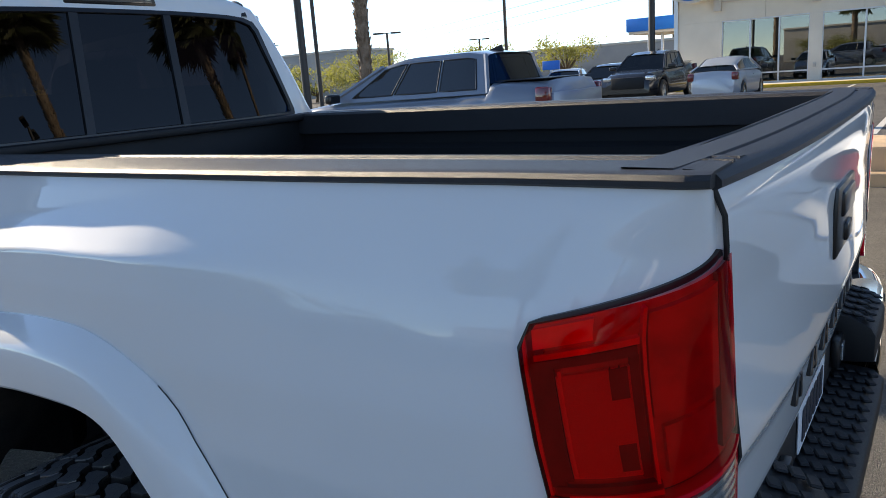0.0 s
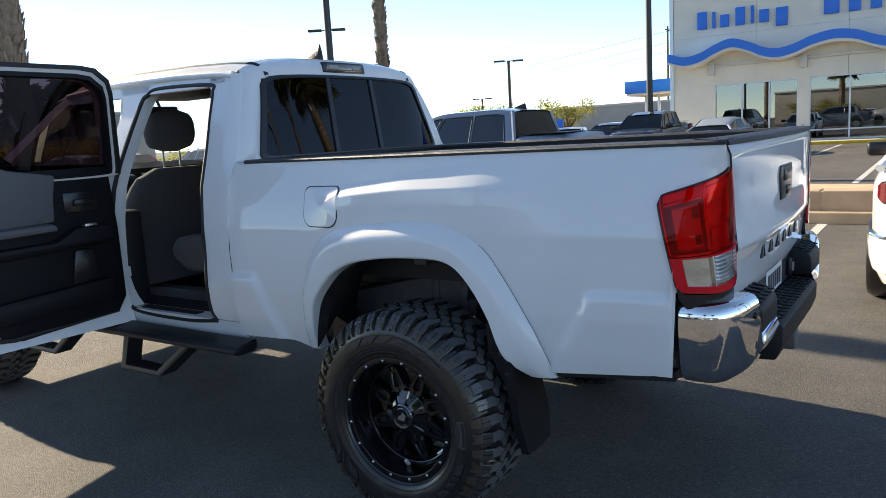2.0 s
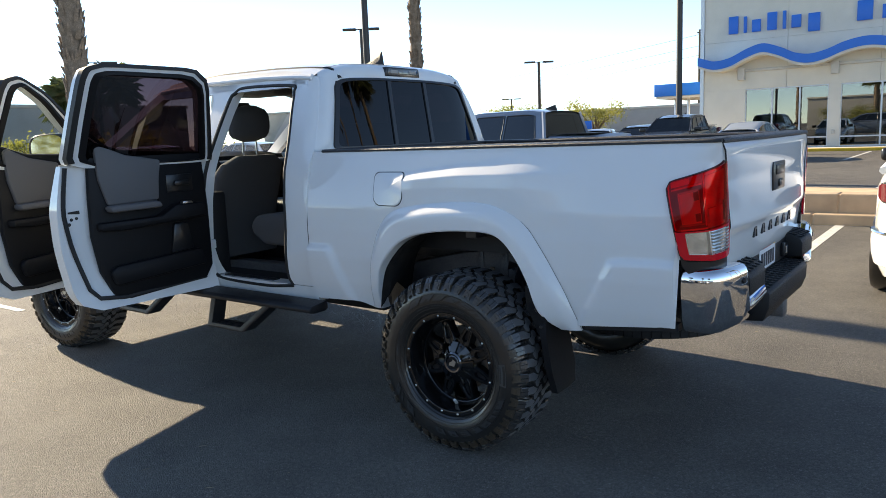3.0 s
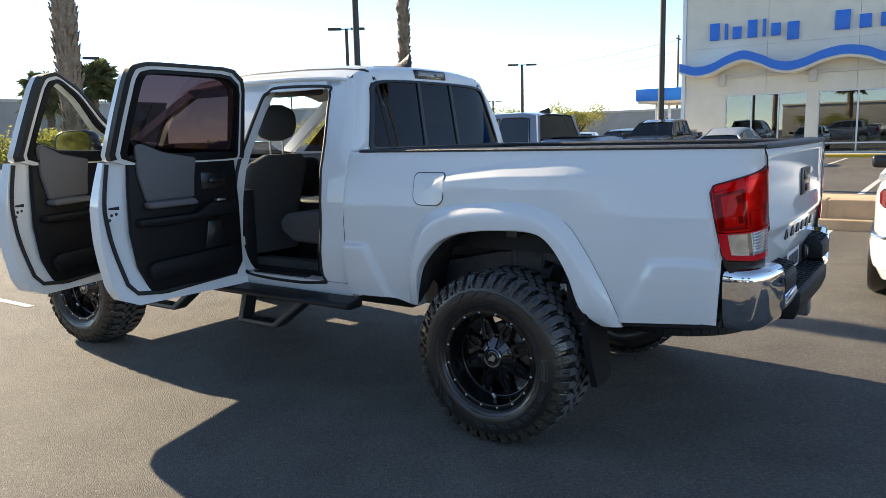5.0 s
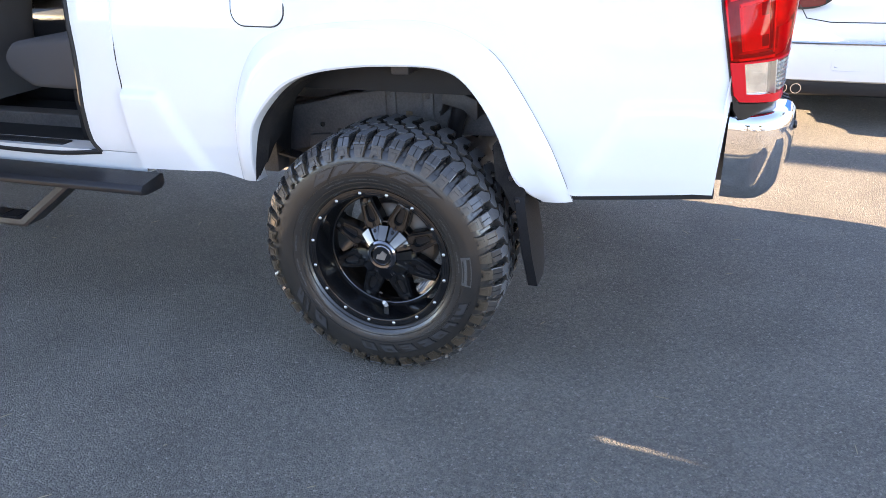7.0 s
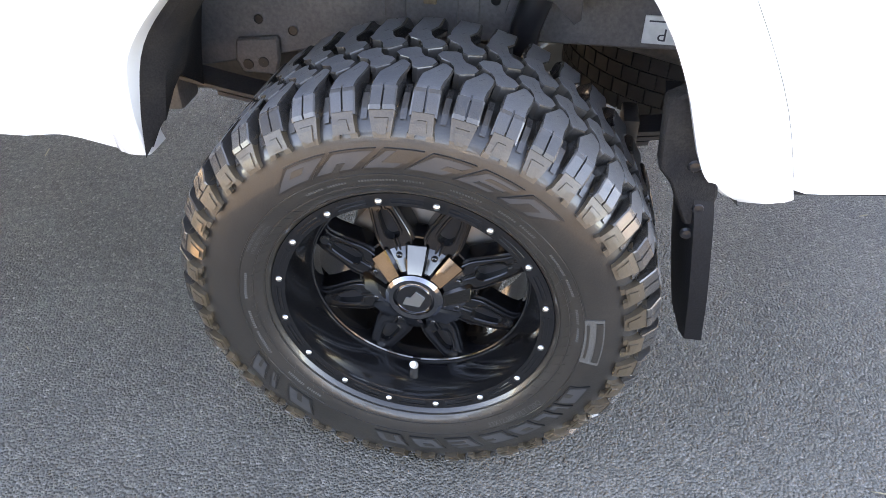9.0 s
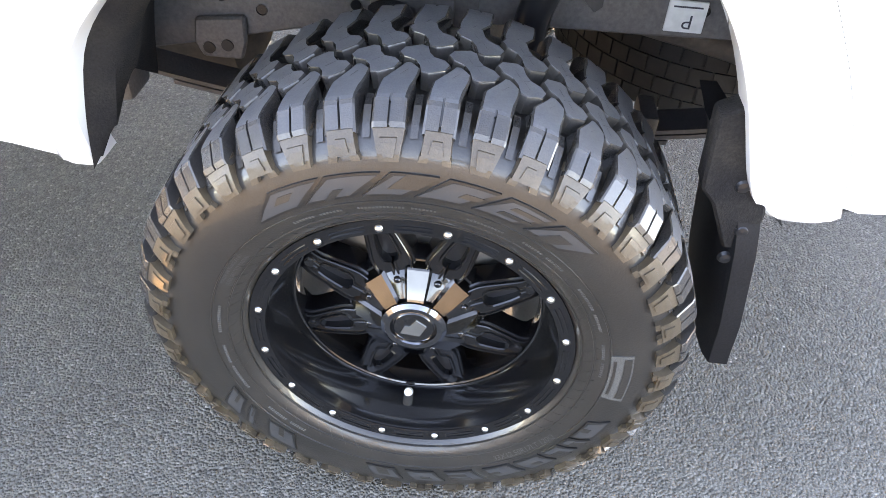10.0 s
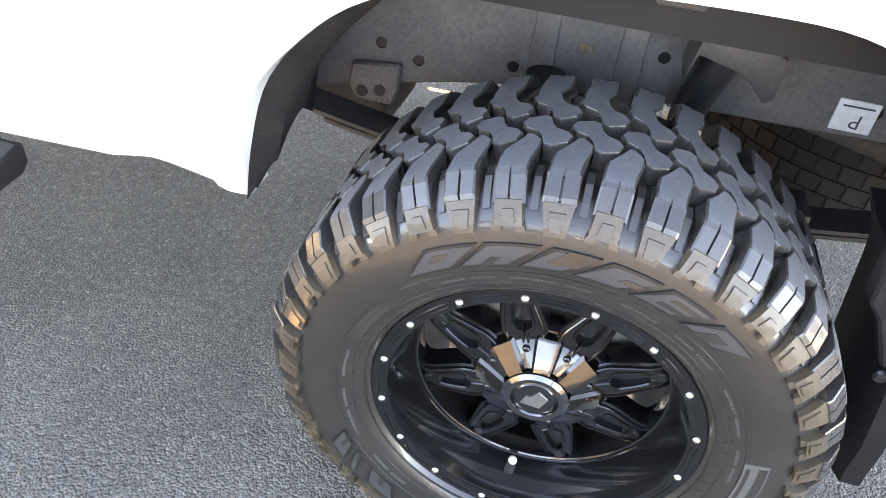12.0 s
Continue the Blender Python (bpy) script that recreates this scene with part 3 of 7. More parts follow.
# gate handle and its recess
hb = box(gate_x(0, 1.22) - 0.004, gate_x(0, 1.22) + 0.008, -0.115, 0.115, 1.155, 1.285, 0.006)
handle = part("gate_handle", hb, SMOOTH_BLACK, tailgate, "black plastic tailgate handle with a camera")
box(1.18, 1.199, -0.075, 0.075, 1.225, 1.272, 0.006, bm=(hb := bmesh.new()))
part("lever", hb, SMOOTH_BLACK, tailgate)
part("camera_pod", box(1.18, 1.200, -0.02, 0.045, 1.170, 1.205, 0.006), SMOOTH_BLACK, tailgate)
# six plain raised badge blocks
for k in range(6):
    y = -0.33 + 0.132 * k
    x = gate_x(y, 1.0)
    for dy, w in ((-0.020, 0.008), (0.020, 0.008)):
        part("badge_bar", prism([(y + dy - w, 0.976), (y + dy + w, 0.976), (y + dy * 0.5 + w, 1.022), (y + dy * 0.5 - w, 1.022)], "x", x - 0.004, x + 0.006, 0.002, 1), SMOOTH_BLACK, tailgate)
    zb = (1.014, 0.990, 1.000, 0.984, 1.008, 0.990)[k]
    part("badge_bar", box(x - 0.004, x + 0.0055, y - 0.018, y + 0.018, zb - 0.006, zb + 0.006, 0.002, 1), SMOOTH_BLACK, tailgate)

# black rail caps
for s in (1, -1):
    rows = []
    for x in list(np.linspace(-0.89, 0.93, 30)) + [1.0, 1.06, 1.11, 1.135, 1.150, 1.158]:
        h = half_width(min(x, 0.93), RAIL) - (0.0 if x < 1.135 else (x - 1.135) * 0.35)
        inn = 0.665
        e = 0.0
        prof = [(h + 0.004, 1.395), (h + 0.009, 1.398), (h + 0.009, 1.404), (h + 0.004, 1.4095), (h - 0.008, 1.4115), (inn + 0.062, 1.4125), (inn + 0.060, 1.409), (inn + 0.056, 1.409), (inn + 0.054, 1.413), (inn + 0.05, 1.413), (inn + 0.045, 1.409), (inn + 0.03, 1.409), (inn + 0.025, 1.413), (inn, 1.411), (inn - 0.010, 1.402), (inn - 0.010, 1.33), (inn + 0.02, 1.33), (inn + 0.02, 1.395)]
        rows.append([(x, -s * y, z) for y, z in prof])
    part("rail_cap", grid(rows, close_v=True, cap=True), RAIL_PLASTIC, truck, "textured black plastic bed rail cap")
# tailgate cap
rows = []
for y in np.linspace(-0.792, 0.792, 41):
    gx = gate_x(y, 1.39)
    prof = [(gx + 0.003, 1.392), (gx + 0.008, 1.395), (gx + 0.008, 1.402), (gx + 0.002, 1.408), (gx - 0.012, 1.411), (gx - 0.030, 1.413), (gx - 0.032, 1.409), (gx - 0.038, 1.409), (gx - 0.040, 1.413), (gx - 0.085, 1.414), (gx - 0.087, 1.410), (gx - 0.093, 1.410), (gx - 0.095, 1.414), (1.085, 1.413), (1.078, 1.405), (1.078, 1.388), (gx - 0.03, 1.388)]
    rows.append([(x, y, z) for x, z in prof])
part("tailgate_cap", grid(rows, close_v=True, cap=True), RAIL_PLASTIC, truck, "ribbed black plastic tailgate cap")

# bed inside
FL = 0.93
for s in (1, -1):
    prof = [(0.675, FL), (0.675, 1.20), (0.660, 1.22), (0.660, 1.27), (0.680, 1.285), (0.680, 1.395), (0.72, 1.395), (0.72, FL)]
    part("bed_wall", grid([[(x, s * y, z) for y, z in prof] for x in (-0.88, 1.09)], close_v=True, cap=True), BLACK_PLASTIC, truck, "black bed wall")
    part("wheel_box", box(-0.36, 0.36, s * 0.675 - 0.10 * (s > 0), s * 0.675 + 0.10 * (s < 0), FL, 1.14, 0.03), BLACK_PLASTIC, truck)
part("bed_front", box(-0.90, -0.865, -0.70, 0.70, FL, 1.40, 0.006), BLACK_PLASTIC, truck, "black bed front wall")
part("front_rail", box(-0.915, -0.83, -0.668, 0.668, 1.385, 1.412, 0.008), BLACK_PLASTIC, truck)
for k in range(15):
    y = -0.64 + k * 0.09
    part("floor_rib", box(-0.86, 1.05, y, y + 0.05, FL, FL + 0.012, 0.004, 1), BLACK_PLASTIC, truck)
part("bed_floor", box(-0.88, 1.10, -0.72, 0.72, FL - 0.03, FL), BLACK_PLASTIC, truck, "black bed floor")
part("tailgate_inside", box(1.06, 1.10, -0.70, 0.70, FL, 1.36, 0.008), BLACK_PLASTIC, truck)

# ---- cab ----
# plan of the greenhouse: half width by height
def cab_half(x, z):
    return lerp(z, (0.58, 0.64, 0.72, 0.85, 1.12, 1.30, 1.40, 1.60, 1.75, 1.82, 1.86), (0.86, 0.875, 0.895, 0.914, 0.92, 0.90, 0.868, 0.790, 0.728, 0.695, 0.66)) - 0.02 * max(0, -x - 2.6)


def back_x(z):
    """The cab's back: leans forward above the rail."""
    return lerp(z, (0.58, 1.38, 1.60, 1.80, 1.86), (-0.965, -0.895, -0.950, -1.000, -1.03))


def rear_x(z):
    """The cab's rear corner, seen from the side."""
    return lerp(z, (0.58, 1.38, 1.60, 1.75, 1.86), (-0.985, -0.952, -0.990, -1.035, -1.085))


def corner_turn(z):
    """How far the cab's rear corner is rounded off at height z."""
    return lerp(z, (1.36, 1.42, 1.76, 1.81), (0.0, 0.034, 0.034, 0.016))


def roof_z(x):
    return lerp(x, (-3.05, -2.85, -2.5, -2.0, -1.5, -1.2, -1.08), (1.75, 1.84, 1.91, 1.937, 1.932, 1.918, 1.904))


def roof_pt(x, y):
    u = abs(y) / 0.70
    return (x, y, roof_z(x) - 0.020 * u * u - 0.078 * u ** 6)


# roof skin
ROOF_Y = [0.70 * math.sin(radians(a)) for a in np.linspace(-90, 90, 45)]
part("roof", grid([[roof_pt(x, y) for y in ROOF_Y] for x in np.linspace(-2.62, -1.08, 33)]), WHITE_PAINT, truck, sharp=60)


def bx(y, z):
    return back_x(z) - 0.055 * (abs(y) / 0.75) ** 7


# back panel round the window: inner edge (y, z), outer edge (x, y, z), from the top middle to the bottom middle
HALF_IN = [(0.0, 1.812), (0.12, 1.812), (0.24, 1.811), (0.36, 1.808), (0.47, 1.803), (0.545, 1.795), (0.592, 1.778), (0.612, 1.750), (0.630, 1.68), (0.660, 1.58), (0.690, 1.48), (0.704, 1.435), (0.700, 1.415), (0.675, 1.408), (0.35, 1.406), (0.0, 1.406)]
HALF_OUT = [roof_pt(-1.08, y) for y in (0.0, 0.13, 0.26, 0.39, 0.50, 0.575, 0.625, 0.662)]
HALF_OUT += [(rear_x(z), cab_half(-1, z) - corner_turn(z), z) for z in (1.70, 1.59, 1.49, 1.44, 1.41)] + [(-0.95, 0.80, 1.385), (-0.93, 0.40, 1.38), (-0.93, 0.0, 1.38)]
for s in (1, -1):
    rows = []
    for (yi, zi), (xo, yo, zo) in zip(HALF_IN, HALF_OUT):
        row = []
        for u in np.linspace(0, 1, 9):
            y, z = yi + (yo - yi) * u, zi + (zo - zi) * u
            x = bx(yi, zi) + (xo - bx(yi, zi)) * u + 0.022 * math.sin(math.pi * u) * (1 if zi > 1.43 else 0.3)
            row.append((x, -s * (y + (0.010 * math.sin(math.pi * u) if 1.45 < zi < 1.79 else 0)), z + (0.014 * math.sin(math.pi * u) if zi > 1.77 else 0)))
        rows.append(row)
    part("cab_back", grid(rows), WHITE_PAINT, truck, sharp=60)
    # roof ditch strip, over the rear edge down to the window
    line = [roof_pt(x, 0.588) for x in np.linspace(-2.55, -1.10, 24)] + [(-1.072, 0.585, roof_pt(-1.08, 0.585)[2] + 0.002), (-1.040, 0.580, 1.850), (-1.016, 0.568, 1.822), (-1.004, 0.560, 1.800)]
    rows = [[(x + (0.004 if x > -1.09 else 0), -s * (y + d), z + h) for d, h in ((-0.014, -0.002), (-0.010, 0.004), (0.010, 0.003), (0.014, -0.004))] for x, y, z in line]
    part("roof_channel", grid(rows), RUBBER_SEAL, truck, "black roof ditch strip")

# rear window: black border, three panes, two dividers
OPEN = [(-y, z) for y, z in HALF_IN] + [(y, z) for y, z in HALF_IN[-2:0:-1]]
rows = []
for y, z in OPEN:
    row = []
    for f, d in ((-0.010, -0.006), (-0.006, 0.012), (0.034, 0.013), (0.042, 0.0)):
        yy, zz = y * (1 - f), z + (1.61 - z) * f * 1.7
        row.append((bx(yy, zz) + d, yy, zz))
    rows.append(row)
window = part("rear_window", grid(rows, close_u=True), SMOOTH_BLACK, truck, "tinted sliding rear window with black border")


def pane(name, quad, mat, parent, n=10, label=""):
    """A gently bent pane through four (y, z) corners."""
    rows = []
    for i in range(n + 1):
        u = i / n
        row = []
        for j in range(n + 1):
            v = j / n
            a = [quad[0][c] * (1 - u) + quad[1][c] * u for c in (0, 1)]
            b = [quad[3][c] * (1 - u) + quad[2][c] * u for c in (0, 1)]
            y, z = a[0] * (1 - v) + b[0] * v, a[1] * (1 - v) + b[1] * v
            row.append((bx(y, z) + 0.004, y, z))
        rows.append(row)
    return part(name, grid(rows), mat, parent, label)


pane("pane", [(-0.695, 1.415), (-0.215, 1.415), (-0.160, 1.80), (-0.60, 1.785)], TINT_GLASS, window)
pane("pane", [(0.695, 1.415), (0.142, 1.415), (0.188, 1.80), (0.60, 1.785)], TINT_GLASS, window)
pane("pane", [(-0.215, 1.415), (0.142, 1.415), (0.188, 1.80), (-0.160, 1.80)], TINT_GLASS, window)
for (ya, yb) in ((-0.218, -0.155), (0.142, 0.192)):
    rows = []
    for v in np.linspace(0, 1, 6):
        y, z = ya + (yb - ya) * v, 1.415 + 0.383 * v
        rows.append([(bx(y, z) + d, y + w, z) for w, d in ((-0.017, 0.0), (-0.015, 0.012), (0.015, 0.012), (0.017, 0.0))])
    part("divider", grid(rows, close_v=True, cap=True), SMOOTH_BLACK, window)

# third brake light, aerial fin
brake = part("brake_light", prism([(-0.172, 1.826), (0.172, 1.826), (0.160, 1.884), (-0.160, 1.884)], "x", -1.08, -1.002, 0.010, 2), SMOOTH_BLACK, truck, "high mounted brake light in a black housing")
part("lens", prism([(-0.150, 1.836), (0.150, 1.836), (0.140, 1.875), (-0.140, 1.875)], "x", -1.01, -0.997, 0.004, 2), LAMP_GREY, brake, "smoky clear lamp lens")
for y in (-0.09, 0.09):
    part("lamp_bulb", box(-1.0, -0.9945, y - 0.035, y + 0.035, 1.845, 1.866, 0.002, 1), HEADLINER, brake)
rows = []
for u in np.linspace(0, 1, 10):
    h = 0.080 * u ** 1.5
    w = 0.034 * (1 - 0.25 * u)
    x = -1.36 + 0.17 * u
    rows.append([(x, -w, -0.02), (x, -w * 0.6, h * 0.5), (x, -w * 0.25, h * 0.9), (x, 0, h), (x, w * 0.25, h * 0.9), (x, w * 0.6, h * 0.5), (x, w, -0.02)])
fin = part("aerial_fin", grid(rows, close_v=True, cap=True), BLACK_PLASTIC, truck, "black shark fin aerial")
fin.matrix_basis = pose(0.02, 0, 1.922)


# cab sides: pillars and sill left round the two door openings
DOOR_R = [(-1.15, 0.66), (-1.172, 0.74), (-1.140, 1.02), (-1.138, 1.25), (-1.145, 1.43), (-1.180, 1.64), (-1.195, 1.73), (-1.235, 1.77), (-1.63, 1.785), (-1.72, 1.76), (-1.765, 1.70), (-1.83, 1.38), (-1.90, 0.85), (-1.88, 0.73), (-1.80, 0.655), (-1.40, 0.64)]


def side_patch(cols, s, name="cab_side", th=0.04, label=""):
    """A body panel from columns of (x, z), laid on the cab's side and given thickness."""
    rows = []
    for col in cols:
        o = [(x, -s * cab_half(x, z), z) for x, z in col]
        i = [(x, -s * (cab_half(x, z) - th), z) for x, z in reversed(col)]
        rows.append(o + i)
    return part(name, grid(rows, close_v=True, cap=True), WHITE_PAINT, truck, label, sharp=45)


def between(a, b, n):
    """Points evenly set from a to b."""
    return [(a[0] + (b[0] - a[0]) * k / n, a[1] + (b[1] - a[1]) * k / n) for k in range(n + 1)]


def band(left, right, s, name, n=5, th=0.05):
    side_patch([[(l[0] + (r[0] - l[0]) * k / n, l[1] + (r[1] - l[1]) * k / n) for l, r in zip(left, right)] for k in range(n + 1)], s, name, th)


for s in (1, -1):
    zz = np.linspace(0.668, 1.812, 28)
    rear = [(rear_x(z), z) for z in zz]
    fore = [(lerp(z, (0.60, 0.66, 0.74, 1.02, 1.25, 1.43, 1.64, 1.73, 1.77, 1.82), (-1.13, -1.15, -1.172, -1.140, -1.138, -1.145, -1.180, -1.195, -1.235, -1.24)), z) for z in zz]
    rows = []
    for u in (0.0, 0.04, 0.09, 0.15, 0.22, 0.30, 0.40, 0.55, 0.75, 1.0):
        col = []
        for (xr_, z), (xf, _) in zip(rear, fore):
            x = xr_ + (xf - xr_) * u
            col.append((x, cab_half(x, z) - corner_turn(z) * max(0.0, 1 - u / 0.40) ** 2.2, z))
        rows.append([(x, -s * y, z) for x, y, z in col] + [(x, -s * (y - 0.05), z) for x, y, z in reversed(col)])
    part("rear_pillar", grid(rows, close_v=True, cap=True), WHITE_PAINT, truck, sharp=60)
    # pillar between the doors
    a = [(lerp(z, (0.60, 0.66, 0.73, 0.85, 1.38, 1.70, 1.77, 1.86), (-1.78, -1.84, -1.885, -1.905, -1.835, -1.77, -1.73, -1.70)), z) for z in zz]
    b = [(lerp(z, (0.60, 0.66, 0.73, 0.85, 1.38, 1.70, 1.77, 1.86), (-2.10, -2.05, -2.02, -2.01, -1.965, -1.90, -1.94, -2.0)), z) for z in zz]
    band(a, b, s, "middle_pillar", th=0.08)
    # sill
    zz2 = np.linspace(0.585, 0.665, 5)
    side_patch([[(x, z) for z in zz2] for x in np.linspace(-0.968, -3.05, 30)], s, "sill", 0.10)
    part("cab_gap", tube([(-0.966, -s * (half_width(-0.966, z) - 0.002), z) for z in np.linspace(0.60, 1.385, 20)], 0.0035, 6), RUBBER_SEAL, truck)
    # header above the doors
    zz3 = np.linspace(1.762, 1.825, 8)
    side_patch([[(x, z) for z in zz3] for x in np.linspace(-1.10, -2.45, 20)], s, "roof_side", 0.05)
    # windscreen pillar
    side_patch([[(x, z), (x - 0.07, z + 0.012), (x - 0.13, z + 0.005)] for x, z in between((-2.40, 1.80), (-3.15, 1.36), 12)], s, "windscreen_pillar", 0.05)
    # front wing with its wheel arch
    cols = []
    for x in np.linspace(-3.02, -4.30, 40):
        d = abs(x - WB)
        z0 = 0.60 if d > 0.47 else 0.55 + math.sqrt(max(0, 0.475 ** 2 - d * d)) * 0.98
        top = lerp(x, (-4.3, -4.0, -3.02), (1.10, 1.24, 1.33))
        cols.append([(x, z) for z in np.linspace(max(0.6, z0), top, 10)])
    rows = [[(x, -s * half_width(x, min(z, 1.2)), z) for x, z in c] + [(x, -s * (half_width(x, min(z, 1.2)) - 0.04), z) for x, z in reversed(c)] for c in cols]
    part("front_wing", grid(rows, close_v=True, cap=True), WHITE_PAINT, truck)
    rows = []
    for k in range(41):
        a = radians(-8 + 196 * k / 40)
        c, sn = math.cos(a), math.sin(a)
        rows.append([(WB + r * c, -s * (0.90 + d), 0.55 + r * sn * 0.98) for r, d in ((0.56, 0.0), (0.55, 0.02), (0.52, 0.045), (0.48, 0.05), (0.465, 0.03), (0.46, -0.04))])
    part("wheel_arch_flare", grid(rows), WHITE_PAINT, truck)

# the far side's shut doors
for x0, x1, name in ((-1.13, -1.93, "rear_right_door"), (-1.95, -3.03, "front_right_door")):
    zz = np.linspace(0.63, 1.37, 12)
    rows = [[(x, cab_half(x, z) - 0.004, z) for z in zz] + [(x, cab_half(x, z) - 0.10, z) for z in reversed(zz)] for x in np.linspace(x0, x1, 8)]
    d = part(name, grid(rows, close_v=True, cap=True), WHITE_PAINT, truck, "white door, shut")
    part("trim_panel", box(x1 + 0.03, x0 - 0.03, 0.775, 0.80, 0.66, 1.36, 0.02), TRIM_GREY, d, "grey and black door trim")
    a = (x0 + (0.07 if x0 > -1.5 else 0.04), 1.37)
    xa, xb = (x0 - 0.02, x1 + 0.02)
    ta, tb = (xa - 0.0, xb + (0.12 if x0 > -1.5 else 0.62))
    rows = [[(xa + (xb - xa) * u + ((ta - xa) + ((tb - xb) - (ta - xa)) * u) * v, cab_half(-2, 1.37 + 0.40 * v) - 0.03, 1.37 + 0.40 * v) for v in np.linspace(0, 1, 6)] for u in np.linspace(0, 1, 6)]
    part("door_window", grid(rows), DOOR_GLASS, d, "dark tinted side window")

# roof edge: a rounded rail from the windscreen to the rear corner
for s in (1, -1):
    part("roof_rail", tube([(x, -s * 0.697, roof_pt(x, 0.697)[2] - 0.006) for x in np.linspace(-2.50, -1.085, 20)], 0.016, 10), WHITE_PAINT, truck)

# bonnet, windscreen, nose
rows = []
for x in np.linspace(-3.05, -4.38, 16):
    z = lerp(x, (-4.38, -4.2, -3.8, -3.05), (1.15, 1.25, 1.33, 1.40))
    w = lerp(x, (-4.38, -4.1, -3.05), (0.70, 0.80, 0.86))
    rows.append([(x, w * u, z - 0.07 * u ** 4) for u in np.linspace(-1, 1, 17)])
part("bonnet", grid(rows), WHITE_PAINT, truck)
rows = []
for u in np.linspace(-1, 1, 15):
    rows.append([(-2.55 - 0.62 * v - 0.10 * (1 - abs(u) ** 2) , u * (0.60 + 0.14 * v), 1.87 - 0.47 * v - 0.01 * u * u) for v in np.linspace(0, 1, 8)])
part("windscreen", grid(rows), CLEAR_GLASS, truck, "clear windscreen")
nose = part("grille", box(-4.45, -4.30, -0.62, 0.62, 0.80, 1.16, 0.04), BLACK_PLASTIC, truck, "black grille")
part("front_bumper", box(-4.56, -4.26, -0.84, 0.84, 0.58, 0.84, 0.08, 4), WHITE_PAINT, truck)
for s in (1, -1):
    part("headlight", box(-4.40, -4.20, min(s * 0.62, s * 0.86), max(s * 0.62, s * 0.86), 0.98, 1.16, 0.04, 3), CLEAR_LENS, truck)
part("firewall", box(-3.10, -3.04, -0.84, 0.84, 0.60, 1.36), CARPET, truck, "dark bulkhead")

# cab inside
part("floor", box(-3.05, -0.99, -0.82, 0.82, 0.585, 0.635), CARPET, truck, "black carpeted cab floor")
rows = [[(x, 0.63 * u, roof_z(x) - 0.055 - 0.02 * u * u - 0.05 * abs(u) ** 4) for u in np.linspace(-1, 1, 15)] for x in np.linspace(-2.58, -1.05, 12)]
part("headliner", grid(rows), HEADLINER, truck, "pale grey cloth headliner")
part("roof_console", box(-2.52, -2.05, -0.13, 0.13, 1.79, 1.862, 0.02), TRIM_GREY, truck, "grey overhead console")
for y in (-0.36, 0.36):
    part("sun_visor", box(-2.62, -2.42, y - 0.20, y + 0.20, 1.825, 1.845, 0.008), HEADLINER, truck, "pale grey sun visor")
part("rear_view_mirror", box(-2.66, -2.62, -0.13, 0.13, 1.70, 1.765, 0.012), SMOOTH_BLACK, truck, "black rear-view mirror")
part("mirror_stem", tube([(-2.64, 0, 1.76), (-2.68, 0, 1.83)], 0.010, 8), SMOOTH_BLACK, truck)
part("back_wall", box(-1.04, -0.99, -0.80, 0.80, 0.62, 1.40, 0.01), TRIM_GREY, truck, "grey trim behind the rear seat")
dash = part("dashboard", box(-3.06, -2.72, -0.78, 0.78, 1.02, 1.33, 0.08, 3), BLACK_PLASTIC, truck, "black dashboard")
rows = []
for k in range(24):
    a = math.tau * k / 24
    rows.append([(-2.60 + 0.05 * math.sin(a) + 0.018 * math.cos(b) * math.cos(a) * 0.4, -0.38 + (0.18 + 0.018 * math.cos(b)) * math.cos(a), 1.20 + (0.17 + 0.016 * math.cos(b)) * math.sin(a) + 0.0) for b in np.linspace(0, math.tau, 8, endpoint=False)])
part("steering_wheel", grid(rows, close_u=True, close_v=True), BLACK_PLASTIC, truck, "black steering wheel")
part("centre_console", box(-2.55, -1.72, -0.13, 0.13, 0.62, 1.05, 0.04, 3), BLACK_PLASTIC, truck, "black centre console")


def rounded_seat(name, points, y0, y1, mat, parent, r=0.04, label=""):
    return part(name, prism(points, "y", y0, y1, r, 3), mat, parent, label)


